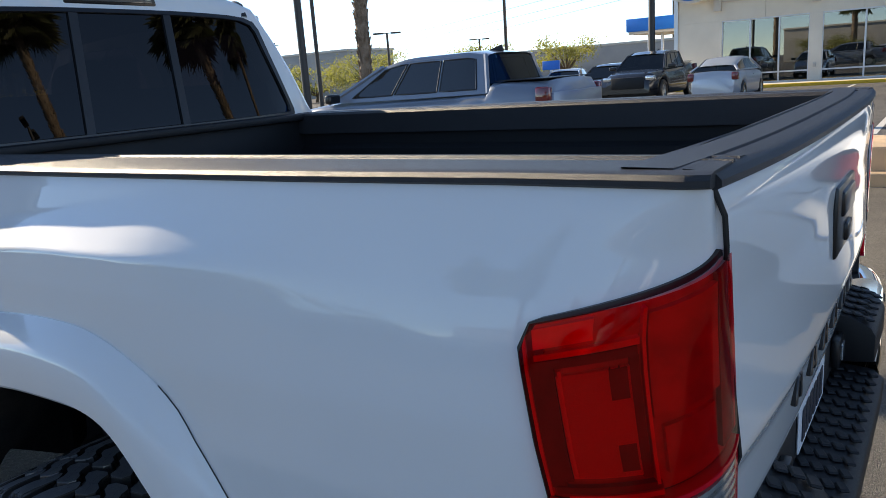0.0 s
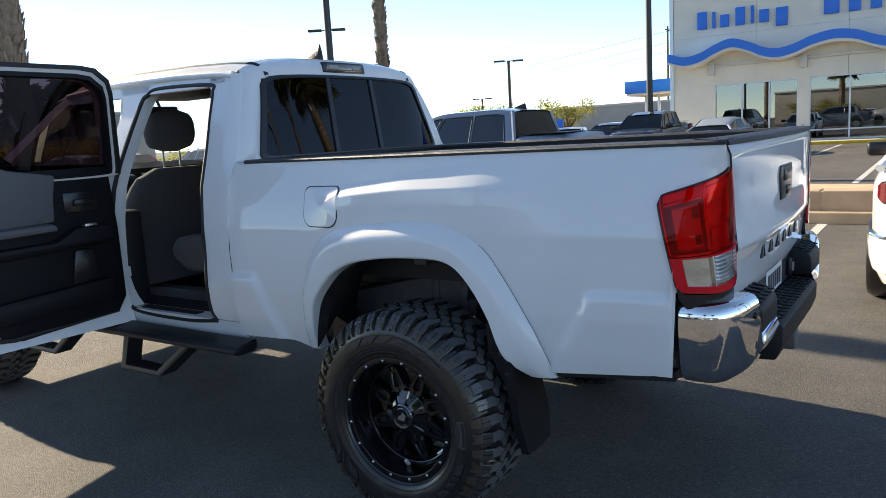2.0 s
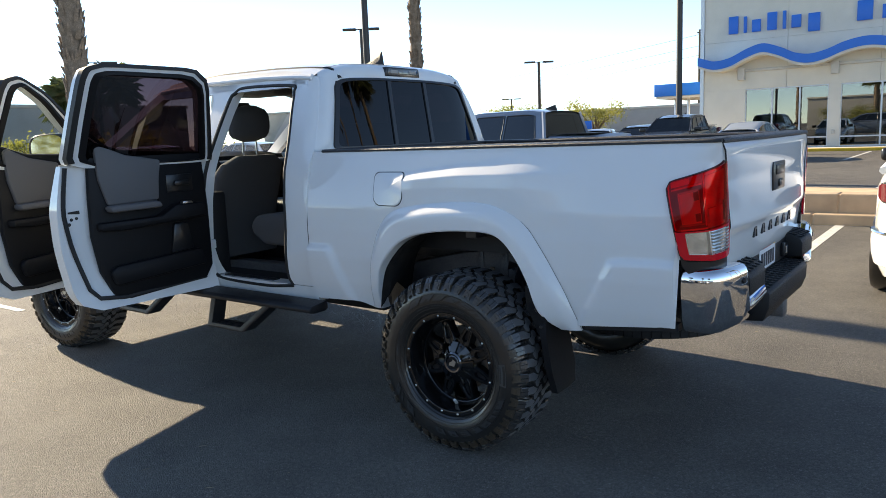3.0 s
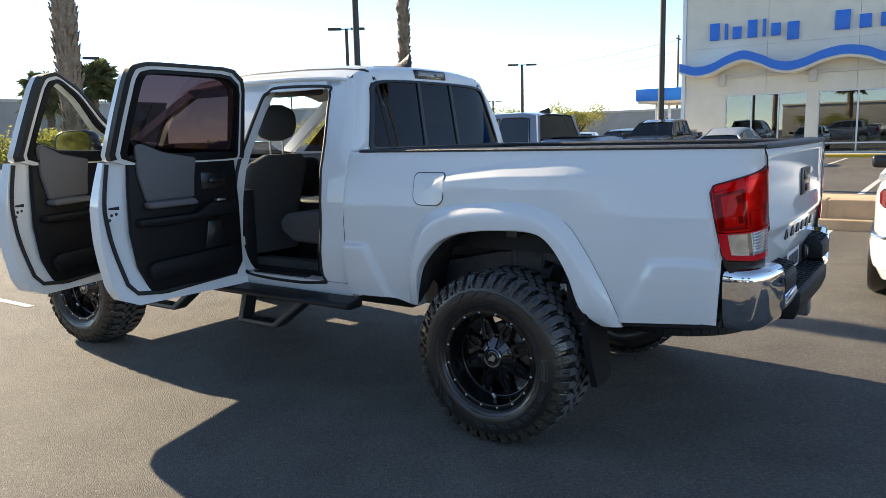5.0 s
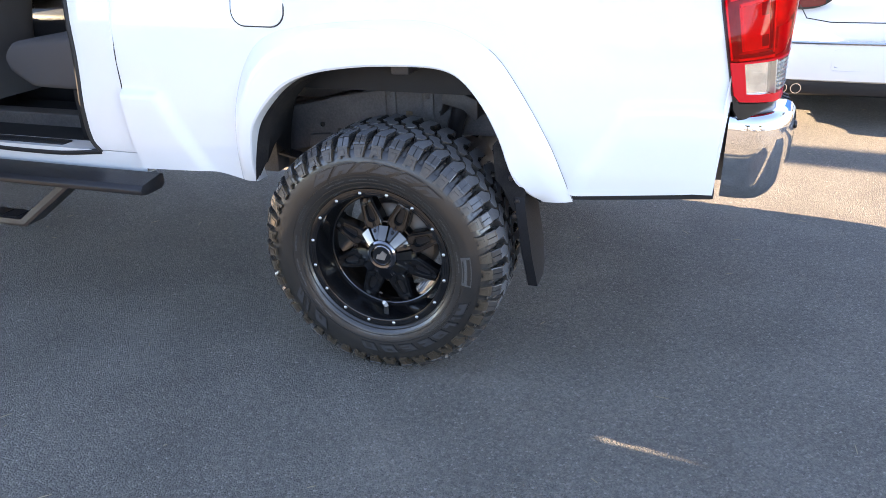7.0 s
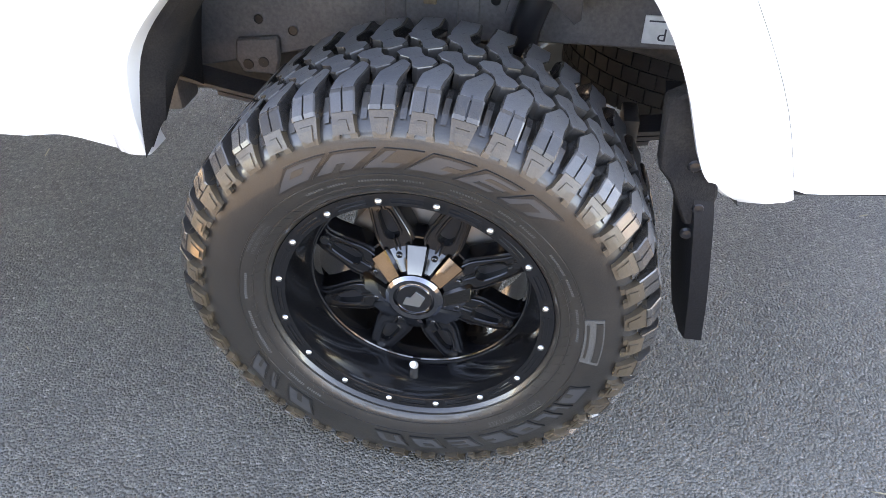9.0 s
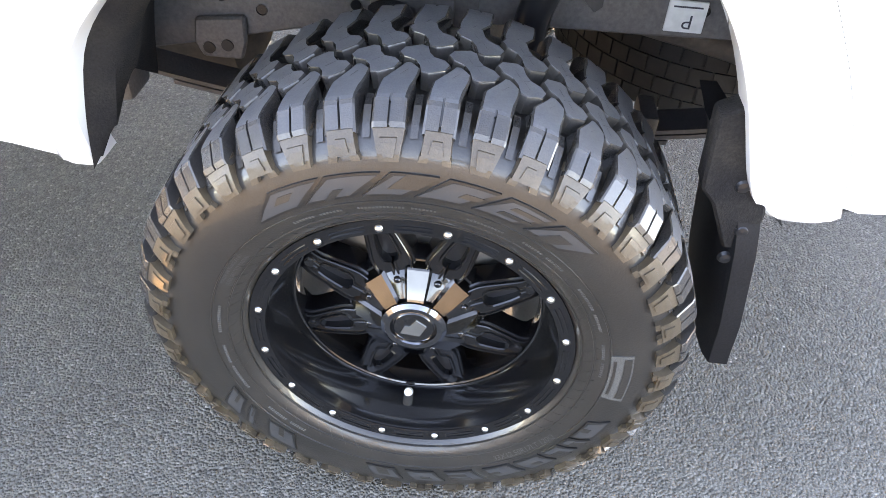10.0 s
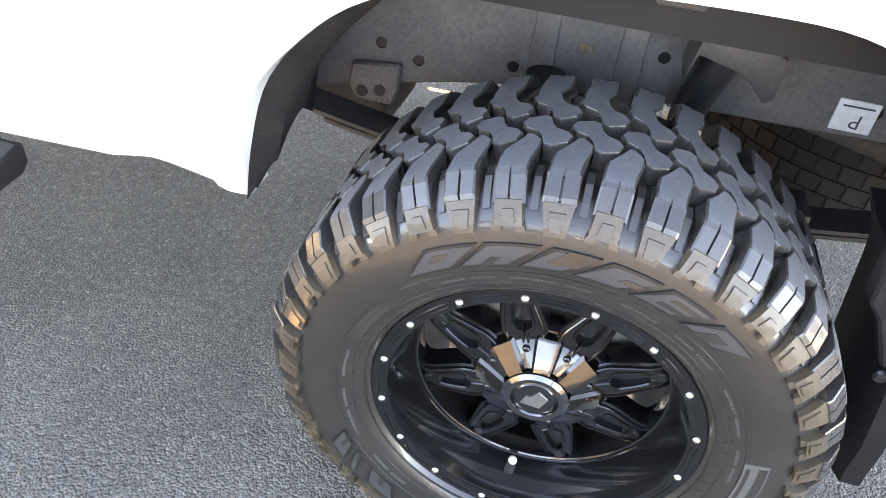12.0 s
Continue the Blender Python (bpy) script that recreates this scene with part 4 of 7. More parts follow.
for yc in (-0.43, 0.43):
    seat = part("front_seat", prism([(-2.75, 0.82), (-2.22, 0.78), (-2.18, 0.90), (-2.25, 0.98), (-2.70, 1.00)], "y", yc - 0.26, yc + 0.26, 0.05, 3), SEAT_CLOTH, truck, "dark grey cloth front seat")
    rows = []
    for v in np.linspace(0, 1, 14):
        z = 0.72 + 0.66 * v
        w = lerp(v, (0, 0.25, 0.7, 0.9, 0.97, 1.0), (0.265, 0.275, 0.275, 0.250, 0.215, 0.15))
        xb = -2.06 + 0.065 * v + 0.10 * v * v - 0.03 * math.sin(v * 3.1)
        t = lerp(v, (0, 0.8, 1.0), (0.15, 0.13, 0.07))
        ring = []
        for k in range(24):
            a = math.tau * k / 24
            ca, sa = math.cos(a), math.sin(a)
            ring.append((xb - t / 2 + t / 2 * math.copysign(abs(ca) ** 0.5, ca), yc + w * math.copysign(abs(sa) ** 0.35, sa), z))
        rows.append(ring)
    part("backrest", grid(rows, close_v=True, cap=True), SEAT_CLOTH, seat)
    rows = []
    for v in np.linspace(0, 1, 10):
        e = math.sqrt(max(0.02, 1 - abs(2 * v - 1) ** 2.6))
        ring = []
        for k in range(20):
            a = math.tau * k / 20
            ca, sa = math.cos(a), math.sin(a)
            ring.append((-1.985 + 0.03 * v + (0.062 * e) * math.copysign(abs(ca) ** 0.7, ca), yc + (0.163 - 0.018 * v) * e ** 0.6 * math.copysign(abs(sa) ** 0.6, sa), 1.468 + 0.235 * v))
        rows.append(ring)
    part("headrest", grid(rows, close_v=True, cap=True), SEAT_CLOTH, seat)
    for dy in (-0.055, 0.055):
        part("headrest_post", tube([(-1.985, yc + dy, 1.34), (-1.98, yc + dy, 1.47)], 0.006, 8), STEEL, seat)
    part("seat_base", box(-2.65, -2.22, yc - 0.22, yc + 0.22, 0.63, 0.80, 0.02), BLACK_PLASTIC, seat)
bench = part("rear_seat", prism([(-1.72, 0.96), (-1.70, 0.90), (-1.60, 0.84), (-1.10, 0.83), (-1.08, 1.07), (-1.20, 1.06), (-1.66, 1.02)], "y", -0.70, 0.70, 0.035, 3), SEAT_CLOTH, truck, "dark grey cloth rear bench seat")
part("backrest", prism([(-1.24, 1.02), (-1.10, 1.55), (-1.02, 1.55), (-1.06, 0.95)], "y", -0.68, 0.68, 0.03, 3), SEAT_CLOTH, bench)
part("seat_base", box(-1.42, -1.05, -0.68, 0.68, 0.63, 0.84, 0.01), CARPET, bench)
for s in (1, -1):
    part("pillar_trim", box(-2.03, -1.90, min(-s * 0.835, -s * 0.715), max(-s * 0.835, -s * 0.715), 0.63, 1.17, 0.02), BLACK_PLASTIC, truck, "black plastic pillar trim")
part("sill_plate", box(-1.80, -1.35, -0.855, -0.80, 0.655, 0.672, 0.006), BLACK_PLASTIC, truck, "black scuff plate")
# door opening seal
seal = [(x, -(cab_half(x, z) - 0.004), z) for x, z in smooth_line([*DOOR_R, DOOR_R[0]], 120)]
part("door_seal", tube(seal, 0.011, 8), RUBBER_SEAL, truck, "black rubber door seal")


def rounded(ring):
    """The closed outline with each corner cut twice."""
    for _ in range(2):
        out = []
        for i, (x, z) in enumerate(ring):
            xn, zn = ring[(i + 1) % len(ring)]
            out += [(x * 0.86 + xn * 0.14, z * 0.86 + zn * 0.14), (x * 0.14 + xn * 0.86, z * 0.14 + zn * 0.86)]
        ring = out
    return ring


def open_door(name, label, hinge_x, hinge_y, swing, length, top_cut, tilt_len, pane, pane_label):
    """A door built flat, hinge at the origin, running to +x, then swung out."""
    d = thing(name, label, "door")
    def lean(x, z):
        return 0.045 if z < 1.36 else 0.045 + (z - 1.36) * 0.40

    # skin below the window
    zz = np.linspace(0.60, 1.38, 20)

    def xr(z):
        return lerp(z, (0.60, 0.63, 0.70, 0.95, 1.15, 1.38), (length - 0.16, length - 0.07, length - 0.03, length, length + 0.005, length - 0.035))

    rows = []
    for z in zz:
        x1 = xr(z)
        out = lerp(z, ZT, TUCK) * 0.9
        deep = lerp(z, (1.15, 1.38), (0.085, 0.050))
        rows.append([(u * x1, out, z) for u in np.linspace(0, 1, 10)] + [(u * x1, out + deep, z) for u in np.linspace(1, 0, 10)])
    skin = part("door_skin", grid(rows, close_v=True, cap=True), WHITE_PAINT, d)
    # window frame
    ring_o = [(0.0, 1.36), (length - 0.035, 1.36), (length - 0.055, 1.60), (length - 0.078, 1.80), (length - 0.100, 1.858), (length - 0.19, 1.885), (tilt_len, top_cut), (0.0, 1.40)]
    ring_i = [(0.060, 1.375), (length - 0.135, 1.375), (length - 0.150, 1.60), (length - 0.168, 1.785), (length - 0.185, 1.818), (length - 0.235, 1.830), (tilt_len + 0.045, top_cut - 0.055), (0.060, 1.415)]
    if tilt_len > 0.3:
        ring_o.insert(6, ((length - 0.19 + tilt_len) / 2 + 0.035, (1.885 + top_cut) / 2 + 0.050))
        ring_i.insert(6, ((length - 0.235 + tilt_len + 0.045) / 2 + 0.030, (1.830 + top_cut - 0.055) / 2 + 0.046))
    ring_o, ring_i = rounded(ring_o), rounded(ring_i)
    rows = []
    for (xo, zo), (xi, zi) in zip(ring_o, ring_i):
        yo, yi = lean(xo, zo) + 0.020, lean(xi, zi) + 0.020
        rows.append([(xo, yo, zo), (xi, yi, zi), (xi, yi + 0.075, zi), (xo, yo + 0.075, zo)])
    part("window_frame", grid(rows, close_u=True, close_v=True), WHITE_PAINT, d)
    rows = []
    for (xo, zo), (xi, zi) in zip(ring_o, ring_i):
        y = lean((xo + xi) / 2, (zo + zi) / 2) + 0.097
        rows.append([(xo + (xi - xo) * u, y + e, zo + (zi - zo) * u) for u, e in ((-0.05, -0.030), (-0.03, 0.010), (0.30, 0.012), (0.34, -0.004))])
    # the seal leaves out the belt line
    up = [zo > 1.366 for xo, zo in ring_o]
    k0 = next(i for i in range(len(up)) if up[i] and not up[i - 1])
    rows = [rows[(k0 + i) % len(up)] for i in range(len(up)) if up[(k0 + i) % len(up)]]
    part("frame_seal", grid(rows), RUBBER_SEAL, d, "black rubber seal")
    rows = []
    for (xo, zo), (xi, zi) in zip(ring_o, ring_i):
        y = lean((xo + xi) / 2, (zo + zi) / 2) + 0.096
        rows.append([(xo + (xi - xo) * u, y + e, zo + (zi - zo) * u) for u, e in ((0.62, -0.004), (0.66, 0.006), (1.0, 0.008), (1.06, -0.03))])
    part("frame_trim", grid(rows, close_u=True), TRIM_BLACK, d, "black inner window trim")
    cx = sum(p[0] for p in ring_i) / len(ring_i)
    cz = sum(p[1] for p in ring_i) / len(ring_i)
    bm = bmesh.new()
    vs = [bm.verts.new((x, lean(x, z) + 0.07, z)) for x, z in [(xx + (xx - cx) * 0.05, zz_ + (zz_ - cz) * 0.05) for xx, zz_ in ring_i]]
    bm.faces.new(vs)
    part("door_window", bm, pane, d, pane_label, smooth=False)
    # trim panel inside: grey upper, armrest, black lower, pocket, handle
    def panel(pts, y0, y1, mat, nm, r=0.012, lab=""):
        return part(nm, prism(pts, "y", y0 + 0.022, y1 + 0.022, r, 2), mat, d, lab)

    L = length
    panel([(0.03, 0.74), (0.08, 0.665), (L - 0.33, 0.630), (L - 0.24, 0.665), (L - 0.175, 0.80), (L - 0.145, 1.0), (L - 0.150, 1.2), (L - 0.165, 1.47), (L - 0.21, 1.50), (L - 0.36, 1.45), (0.05, 1.425), (0.03, 1.1)], 0.075, 0.115, TRIM_BLACK, "trim_panel", 0.015, "black plastic door trim")
    panel([(L - 0.54, 1.165), (L - 0.24, 1.158), (L - 0.20, 1.30), (L - 0.190, 1.465), (L - 0.215, 1.485), (L - 0.36, 1.425), (L - 0.57, 1.388), (L - 0.55, 1.28)], 0.11, 0.14, TRIM_GREY, "trim_insert", 0.014, "grey padded door insert")
    panel([(L - 0.54, 1.125), (L - 0.23, 1.120), (L - 0.22, 1.160), (L - 0.52, 1.165)], 0.11, 0.19, TRIM_GREY, "armrest", 0.02, "grey padded armrest")
    panel([(0.08, 1.05), (L - 0.30, 1.02), (L - 0.17, 1.03), (L - 0.17, 1.072), (L - 0.52, 1.075), (0.28, 1.13), (0.10, 1.13)], 0.11, 0.18, TRIM_BLACK, "armrest_base", 0.015)
    panel([(0.09, 0.76), (L - 0.24, 0.72), (L - 0.21, 0.80), (L - 0.24, 0.83), (0.12, 0.86)], 0.11, 0.16, TRIM_BLACK, "door_pocket", 0.02)
    panel([(0.16, 0.86), (0.31, 0.85), (0.28, 1.02), (0.19, 1.02)], 0.11, 0.135, SMOOTH_BLACK, "speaker_panel", 0.012)
    panel([(0.13, 1.20), (0.30, 1.20), (0.30, 1.30), (0.13, 1.30)], 0.11, 0.122, SMOOTH_BLACK, "handle_recess", 0.01)
    panel([(0.16, 1.235), (0.26, 1.235), (0.255, 1.265), (0.16, 1.265)], 0.12, 0.142, SMOOTH_BLACK, "door_handle", 0.008)
    panel([(0.17, 1.13), (0.24, 1.13), (0.235, 1.145), (0.18, 1.145)], 0.14, 0.175, STEEL, "switch", 0.004)
    # latch side seal and marks
    deep = lambda z: lerp(z, ZT, TUCK) * 0.9 + lerp(z, (1.15, 1.38), (0.085, 0.050)) + 0.006
    pts = [(xr(z) - lerp(z, (0.72, 0.90, 1.10, 1.37), (0.085, 0.060, 0.034, 0.020)), deep(z), z) for z in np.linspace(0.72, 1.37, 14)]
    pts = [(0.08, deep(0.675), 0.675), (L - 0.30, deep(0.648), 0.648), (L - 0.16, deep(0.665), 0.665), *pts]
    part("edge_seal", tube(pts, 0.012, 6), RUBBER_SEAL, d, "black rubber edge seal")
    part("latch", prism([(L - 0.115, 1.125), (L - 0.05, 1.130), (L - 0.05, 1.142), (L - 0.115, 1.148)], "y", 0.07, 0.094, 0.003, 1), RUBBER_SEAL, d)
    for dx, z in ((-0.085, 1.17), (-0.095, 1.105), (-0.068, 1.10), (-0.055, 1.075), (-0.09, 1.30), (-0.10, 0.70)):
        part("plug", turned([(0.0005, 0.002), (0.008, 0.0015), (0.010, -0.002)], 10), SMOOTH_BLACK, d).matrix_basis = pose(L + dx, 0.090, z)
    d.matrix_basis = pose(hinge_x, hinge_y, 0, 0, 0, -swing)
    return d


rear_door = open_door("rear_left_door", "white rear door standing open, grey and black trim inside", -1.955, -0.875, 92, 0.90, 1.88, 0.10, DOOR_GLASS, "dark tinted door window")
front_door = open_door("front_left_door", "white front door standing open with its mirror", -3.02, -0.875, 74, 1.08, 1.62, 0.42, CLEAR_GLASS, "clear door window")
for dd in (rear_door, front_door):
    for z in (0.82, 1.20):
        part("hinge", box(-0.05, 0.03, 0.02, 0.07, z, z + 0.06, 0.01), WHITE_PAINT, dd)
MIRROR_RING = [(0.255 + 0.160 * math.copysign(abs(math.cos(a)) ** 0.6, math.cos(a)), 1.485 + 0.088 * math.copysign(abs(math.sin(a)) ** 0.7, math.sin(a)) + 0.012 * math.cos(a)) for a in np.linspace(0, math.tau, 28, endpoint=False)]
rows = []
for x, f in ((0.118, 0.93), (0.126, 0.97), (0.122, 1.0), (0.09, 1.02), (0.05, 0.98), (0.01, 0.86), (-0.025, 0.62), (-0.04, 0.30)):
    rows.append([(x, 0.255 + (y - 0.255) * f, 1.485 + (z - 1.485) * f) for y, z in MIRROR_RING])
mir = part("wing_mirror", grid(rows, close_v=True, cap=True), SMOOTH_BLACK, front_door, "black wing mirror")
mir.matrix_basis = pose(0.14, -0.46, 0)
part("mirror_foot", box(-0.01, 0.06, 0.36, 0.47, 1.415, 1.465, 0.015), SMOOTH_BLACK, mir)
part("mirror_glass", prism([(0.255 + (y - 0.255) * 0.90, 1.485 + (z - 1.485) * 0.90) for y, z in MIRROR_RING], "x", 0.117, 0.1205, 0.0), CHROME, mir)

# ---- lights, bumper, wheels ----
def corner_point(a, z):
    """A point on the bed's side or rear corner: a below 0 runs forward along the side, 0 to 1 round the corner."""
    h = half_width(0.93, z)
    if a <= 0:
        return Vector((0.93 + a, -half_width(0.93 + a, z), z)), Vector((0, -1, 0))
    t = a * math.pi / 2
    ex = corner_power(z)
    c = seam_y(z)
    nrm = Vector((math.sin(t) ** 1.2 * 0.9 + 0.02, -max(0.0, math.cos(t)) ** 0.8, 0)).normalized()
    return Vector((0.93 + CORNER_X * math.sin(t) ** ex, -(c + (h - c) * max(0.0, math.cos(t)) ** ex), z)), nrm


# even steps round the lamp's corner
ARC_A = np.linspace(0, 1, 200)
ARC_P = np.array([corner_point(a, 1.13)[0] for a in ARC_A])
ARC_S = np.concatenate([[0], np.cumsum(np.linalg.norm(np.diff(ARC_P, axis=0), axis=1))])
ARC_S = ARC_S / ARC_S[-1]


def edge_a(u, z):
    """The place round the corner at u between the lamp's slanted left edge and the seam."""
    left = lerp(z, (0.94, 1.25), (0.335, 0.115))
    return lerp(left + (1.0 - left) * u, ARC_S, ARC_A)


def lamp_top(u):
    return lerp(u, (0, 0.04, 0.95, 1), (1.222, 1.252, 1.326, 1.322))


def lamp_bottom(u):
    return lerp(u, (0, 0.05, 0.5, 0.92, 1), (0.972, 0.953, 0.948, 0.957, 0.98))


def swell(u):
    """The lens stands out most along its upright edge."""
    return 0.010 * soft_step(u / 0.55) if u < 0.55 else 0.010 * soft_step((1.05 - u) / 0.5)


def lamp_surface(u0, u1, v0, v1, lift, n=18, m=18, out=1.0):
    rows = []
    for i in range(n + 1):
        u = u0 + (u1 - u0) * i / n
        row = []
        for j in range(m + 1):
            v = v0 + (v1 - v0) * j / m
            zt, zb = lamp_top(u), lamp_bottom(u)
            z = zb + (zt - zb) * v
            p, nr = corner_point(edge_a(u, z), z)
            row.append(p + nr * (lift + out * swell(u)))
        rows.append(row)
    return rows


def slab(u0, u1, v0, v1, low, high, n=18, m=18, out=1.0):
    top = lamp_surface(u0, u1, v0, v1, high, n, m, out)
    bot = lamp_surface(u0, u1, v0, v1, low, n, m, 0.0)
    bm = grid(top)
    ring_t = [top[i][0] for i in range(n + 1)] + [top[n][j] for j in range(1, m + 1)] + [top[i][m] for i in range(n - 1, -1, -1)] + [top[0][j] for j in range(m - 1, 0, -1)]
    ring_b = [bot[i][0] for i in range(n + 1)] + [bot[n][j] for j in range(1, m + 1)] + [bot[i][m] for i in range(n - 1, -1, -1)] + [bot[0][j] for j in range(m - 1, 0, -1)]
    grid([ring_b, ring_t], close_v=True, bm=bm)
    bmesh.ops.remove_doubles(bm, verts=bm.verts, dist=1e-5)
    return bm


def skin(u0, u1, v0, v1, lift, n=18, m=18):
    return grid(lamp_surface(u0, u1, v0, v1, lift, n, m))


RED_GLASS = glass("red_clear_lens", (0.95, 0.004, 0.020), low=0.02)
LAMP_PAN = material("lamp_reflector", (0.68, 0.64, 0.63), 0.18, metal=0.5, second=(0.46, 0.42, 0.41), spot_scale=26)
BOWL = material("lamp_bowl_silver", (0.90, 0.90, 0.88), 0.10, metal=0.85, second=(0.62, 0.62, 0.60), spot_scale=30)
DIMPLES = material("lamp_dimples", (0.80, 0.66, 0.60), 0.22, grain=0.22, grain_scale=1100, bump=0.8, bump_scale=1100)
# near-white colour that paints the highlights inside the tail lamp
LAMP_HIGHLIGHT = material("lamp_highlight", (0.95, 0.90, 0.88), 0.12, metal=0.3, spots=0.2, spot_scale=40)
LAMP_DARK = material("lamp_dark", (0.20, 0.17, 0.17), 0.22, spots=0.3, spot_scale=30)


def tail_lamp(flip):
    def fl(bm):
        return mirror_y(bm) if flip else bm

    base = part("tail_light", fl(slab(-0.020, 1.0, -0.010, 1.006, 0.0, 0.0040, out=0.1)), SMOOTH_BLACK, truck, "red wrap-round tail light with clear reversing lamp")
    # inside, seen through the lens
    part("reflector_pan", fl(slab(0.015, 0.97, 0.36, 0.985, 0.003, 0.005, out=0.2)), LAMP_PAN, base)
    part("reflector_pan", fl(slab(0.015, 0.97, 0.02, 0.34, 0.003, 0.005, out=0.2)), LAMP_PAN, base)
    part("reflector", fl(slab(0.14, 0.43, 0.44, 0.80, 0.004, 0.0105, 8, 8, 0.4)), DIMPLES, base, "dimpled red reflector")
    for u0, u1, v0, v1, h in ((0.02, 0.10, 0.40, 0.97, 0.009), (0.05, 0.46, 0.83, 0.86, 0.0115), (0.05, 0.50, 0.385, 0.41, 0.0115), (0.43, 0.465, 0.43, 0.83, 0.0105), (0.10, 0.135, 0.43, 0.83, 0.0105),
                              (0.35, 0.42, 0.70, 0.80, 0.0108), (0.35, 0.42, 0.46, 0.55, 0.0108), (0.84, 0.97, 0.40, 0.97, 0.010)):
        part("inner_rib", fl(slab(u0, u1, v0, v1, 0.004, h, 6, 6, 0.5)), LAMP_DARK, base)
    part("inner_step", fl(slab(0.50, 0.83, 0.62, 0.95, 0.004, 0.010, 8, 6, 0.6)), LAMP_PAN, base)
    # pale strips added where the lens shows highlights: left edge, top, dividers
    for u0, u1, v0, v1, h in ((0.015, 0.030, 0.37, 0.98, 0.0120), (0.06, 0.47, 0.865, 0.885, 0.0122), (0.06, 0.30, 0.905, 0.975, 0.0116), (0.10, 0.50, 0.362, 0.380, 0.0122), (0.150, 0.165, 0.45, 0.82, 0.0118), (0.478, 0.492, 0.40, 0.97, 0.0118), (0.955, 0.975, 0.40, 0.97, 0.0118)):
        part("bright_rib", fl(slab(u0, u1, v0, v1, 0.004, h, 6, 6, 0.5)), LAMP_HIGHLIGHT, base)
    part("inner_step", fl(slab(0.54, 0.80, 0.42, 0.58, 0.004, 0.008, 8, 6, 0.6)), LAMP_PAN, base)
    # lenses
    part("red_lens", fl(skin(0.0, 0.985, 0.345, 1.0, 0.013)), RED_GLASS, base, "glossy red lens")
    part("red_lens", fl(slab(0.0, 0.985, 0.0, 0.070, 0.004, 0.012)), RED_LENS, base)
    part("red_lens", fl(slab(0.0, 0.15, 0.070, 0.345, 0.004, 0.012)), RED_LENS, base)
    part("red_lens", fl(slab(0.935, 0.985, 0.070, 0.345, 0.004, 0.012)), RED_LENS, base)
    part("red_lens", fl(slab(0.0, 0.985, 0.335, 0.352, 0.004, 0.0145)), RED_LENS, base)
    part("lamp_bowl", fl(slab(0.16, 0.50, 0.075, 0.33, 0.004, 0.006, 3, 2, 0.3)), BOWL, base, "bright lamp bowl")
    part("lamp_bowl", fl(slab(0.51, 0.93, 0.075, 0.33, 0.004, 0.006, 4, 2, 0.5)), BOWL, base)
    part("reversing_lens", fl(skin(0.15, 0.50, 0.070, 0.338, 0.0125, 8, 4)), LENS_GLASS, base, "clear reversing lamp lens")
    part("reversing_lens", fl(skin(0.50, 0.94, 0.070, 0.338, 0.0125, 8, 4)), LENS_GLASS, base)
    for k in range(7):
        v = 0.090 + k * 0.035
        part("lens_rib", fl(slab(0.56, 0.92, v, v + 0.017, 0.006, 0.013, 8, 2)), BOWL, base)
    part("lens_divider", fl(slab(0.495, 0.51, 0.07, 0.34, 0.004, 0.0145, 2, 4)), STEEL, base)
    part("filler", fl(slab(-0.01, 0.99, -0.16, -0.021, -0.02, 0.003, 12, 4, 0.0)), SMOOTH_BLACK, base)


tail_lamp(False)
tail_lamp(True)

# rear bumper: chrome ends with a lowered step, black pads, centre step
bumper = new("rear_bumper")
bumper.parent = truck
tagged(bumper, "chrome rear bumper with black step pads")
PLAN = [(1.028, 0.860), (1.08, 0.864), (1.125, 0.858), (1.165, 0.836), (1.193, 0.797), (1.210, 0.745), (1.220, 0.690), (1.227, 0.640), (1.233, 0.57), (1.237, 0.48), (1.239, 0.40)]
pl = smooth_line(PLAN, 40)
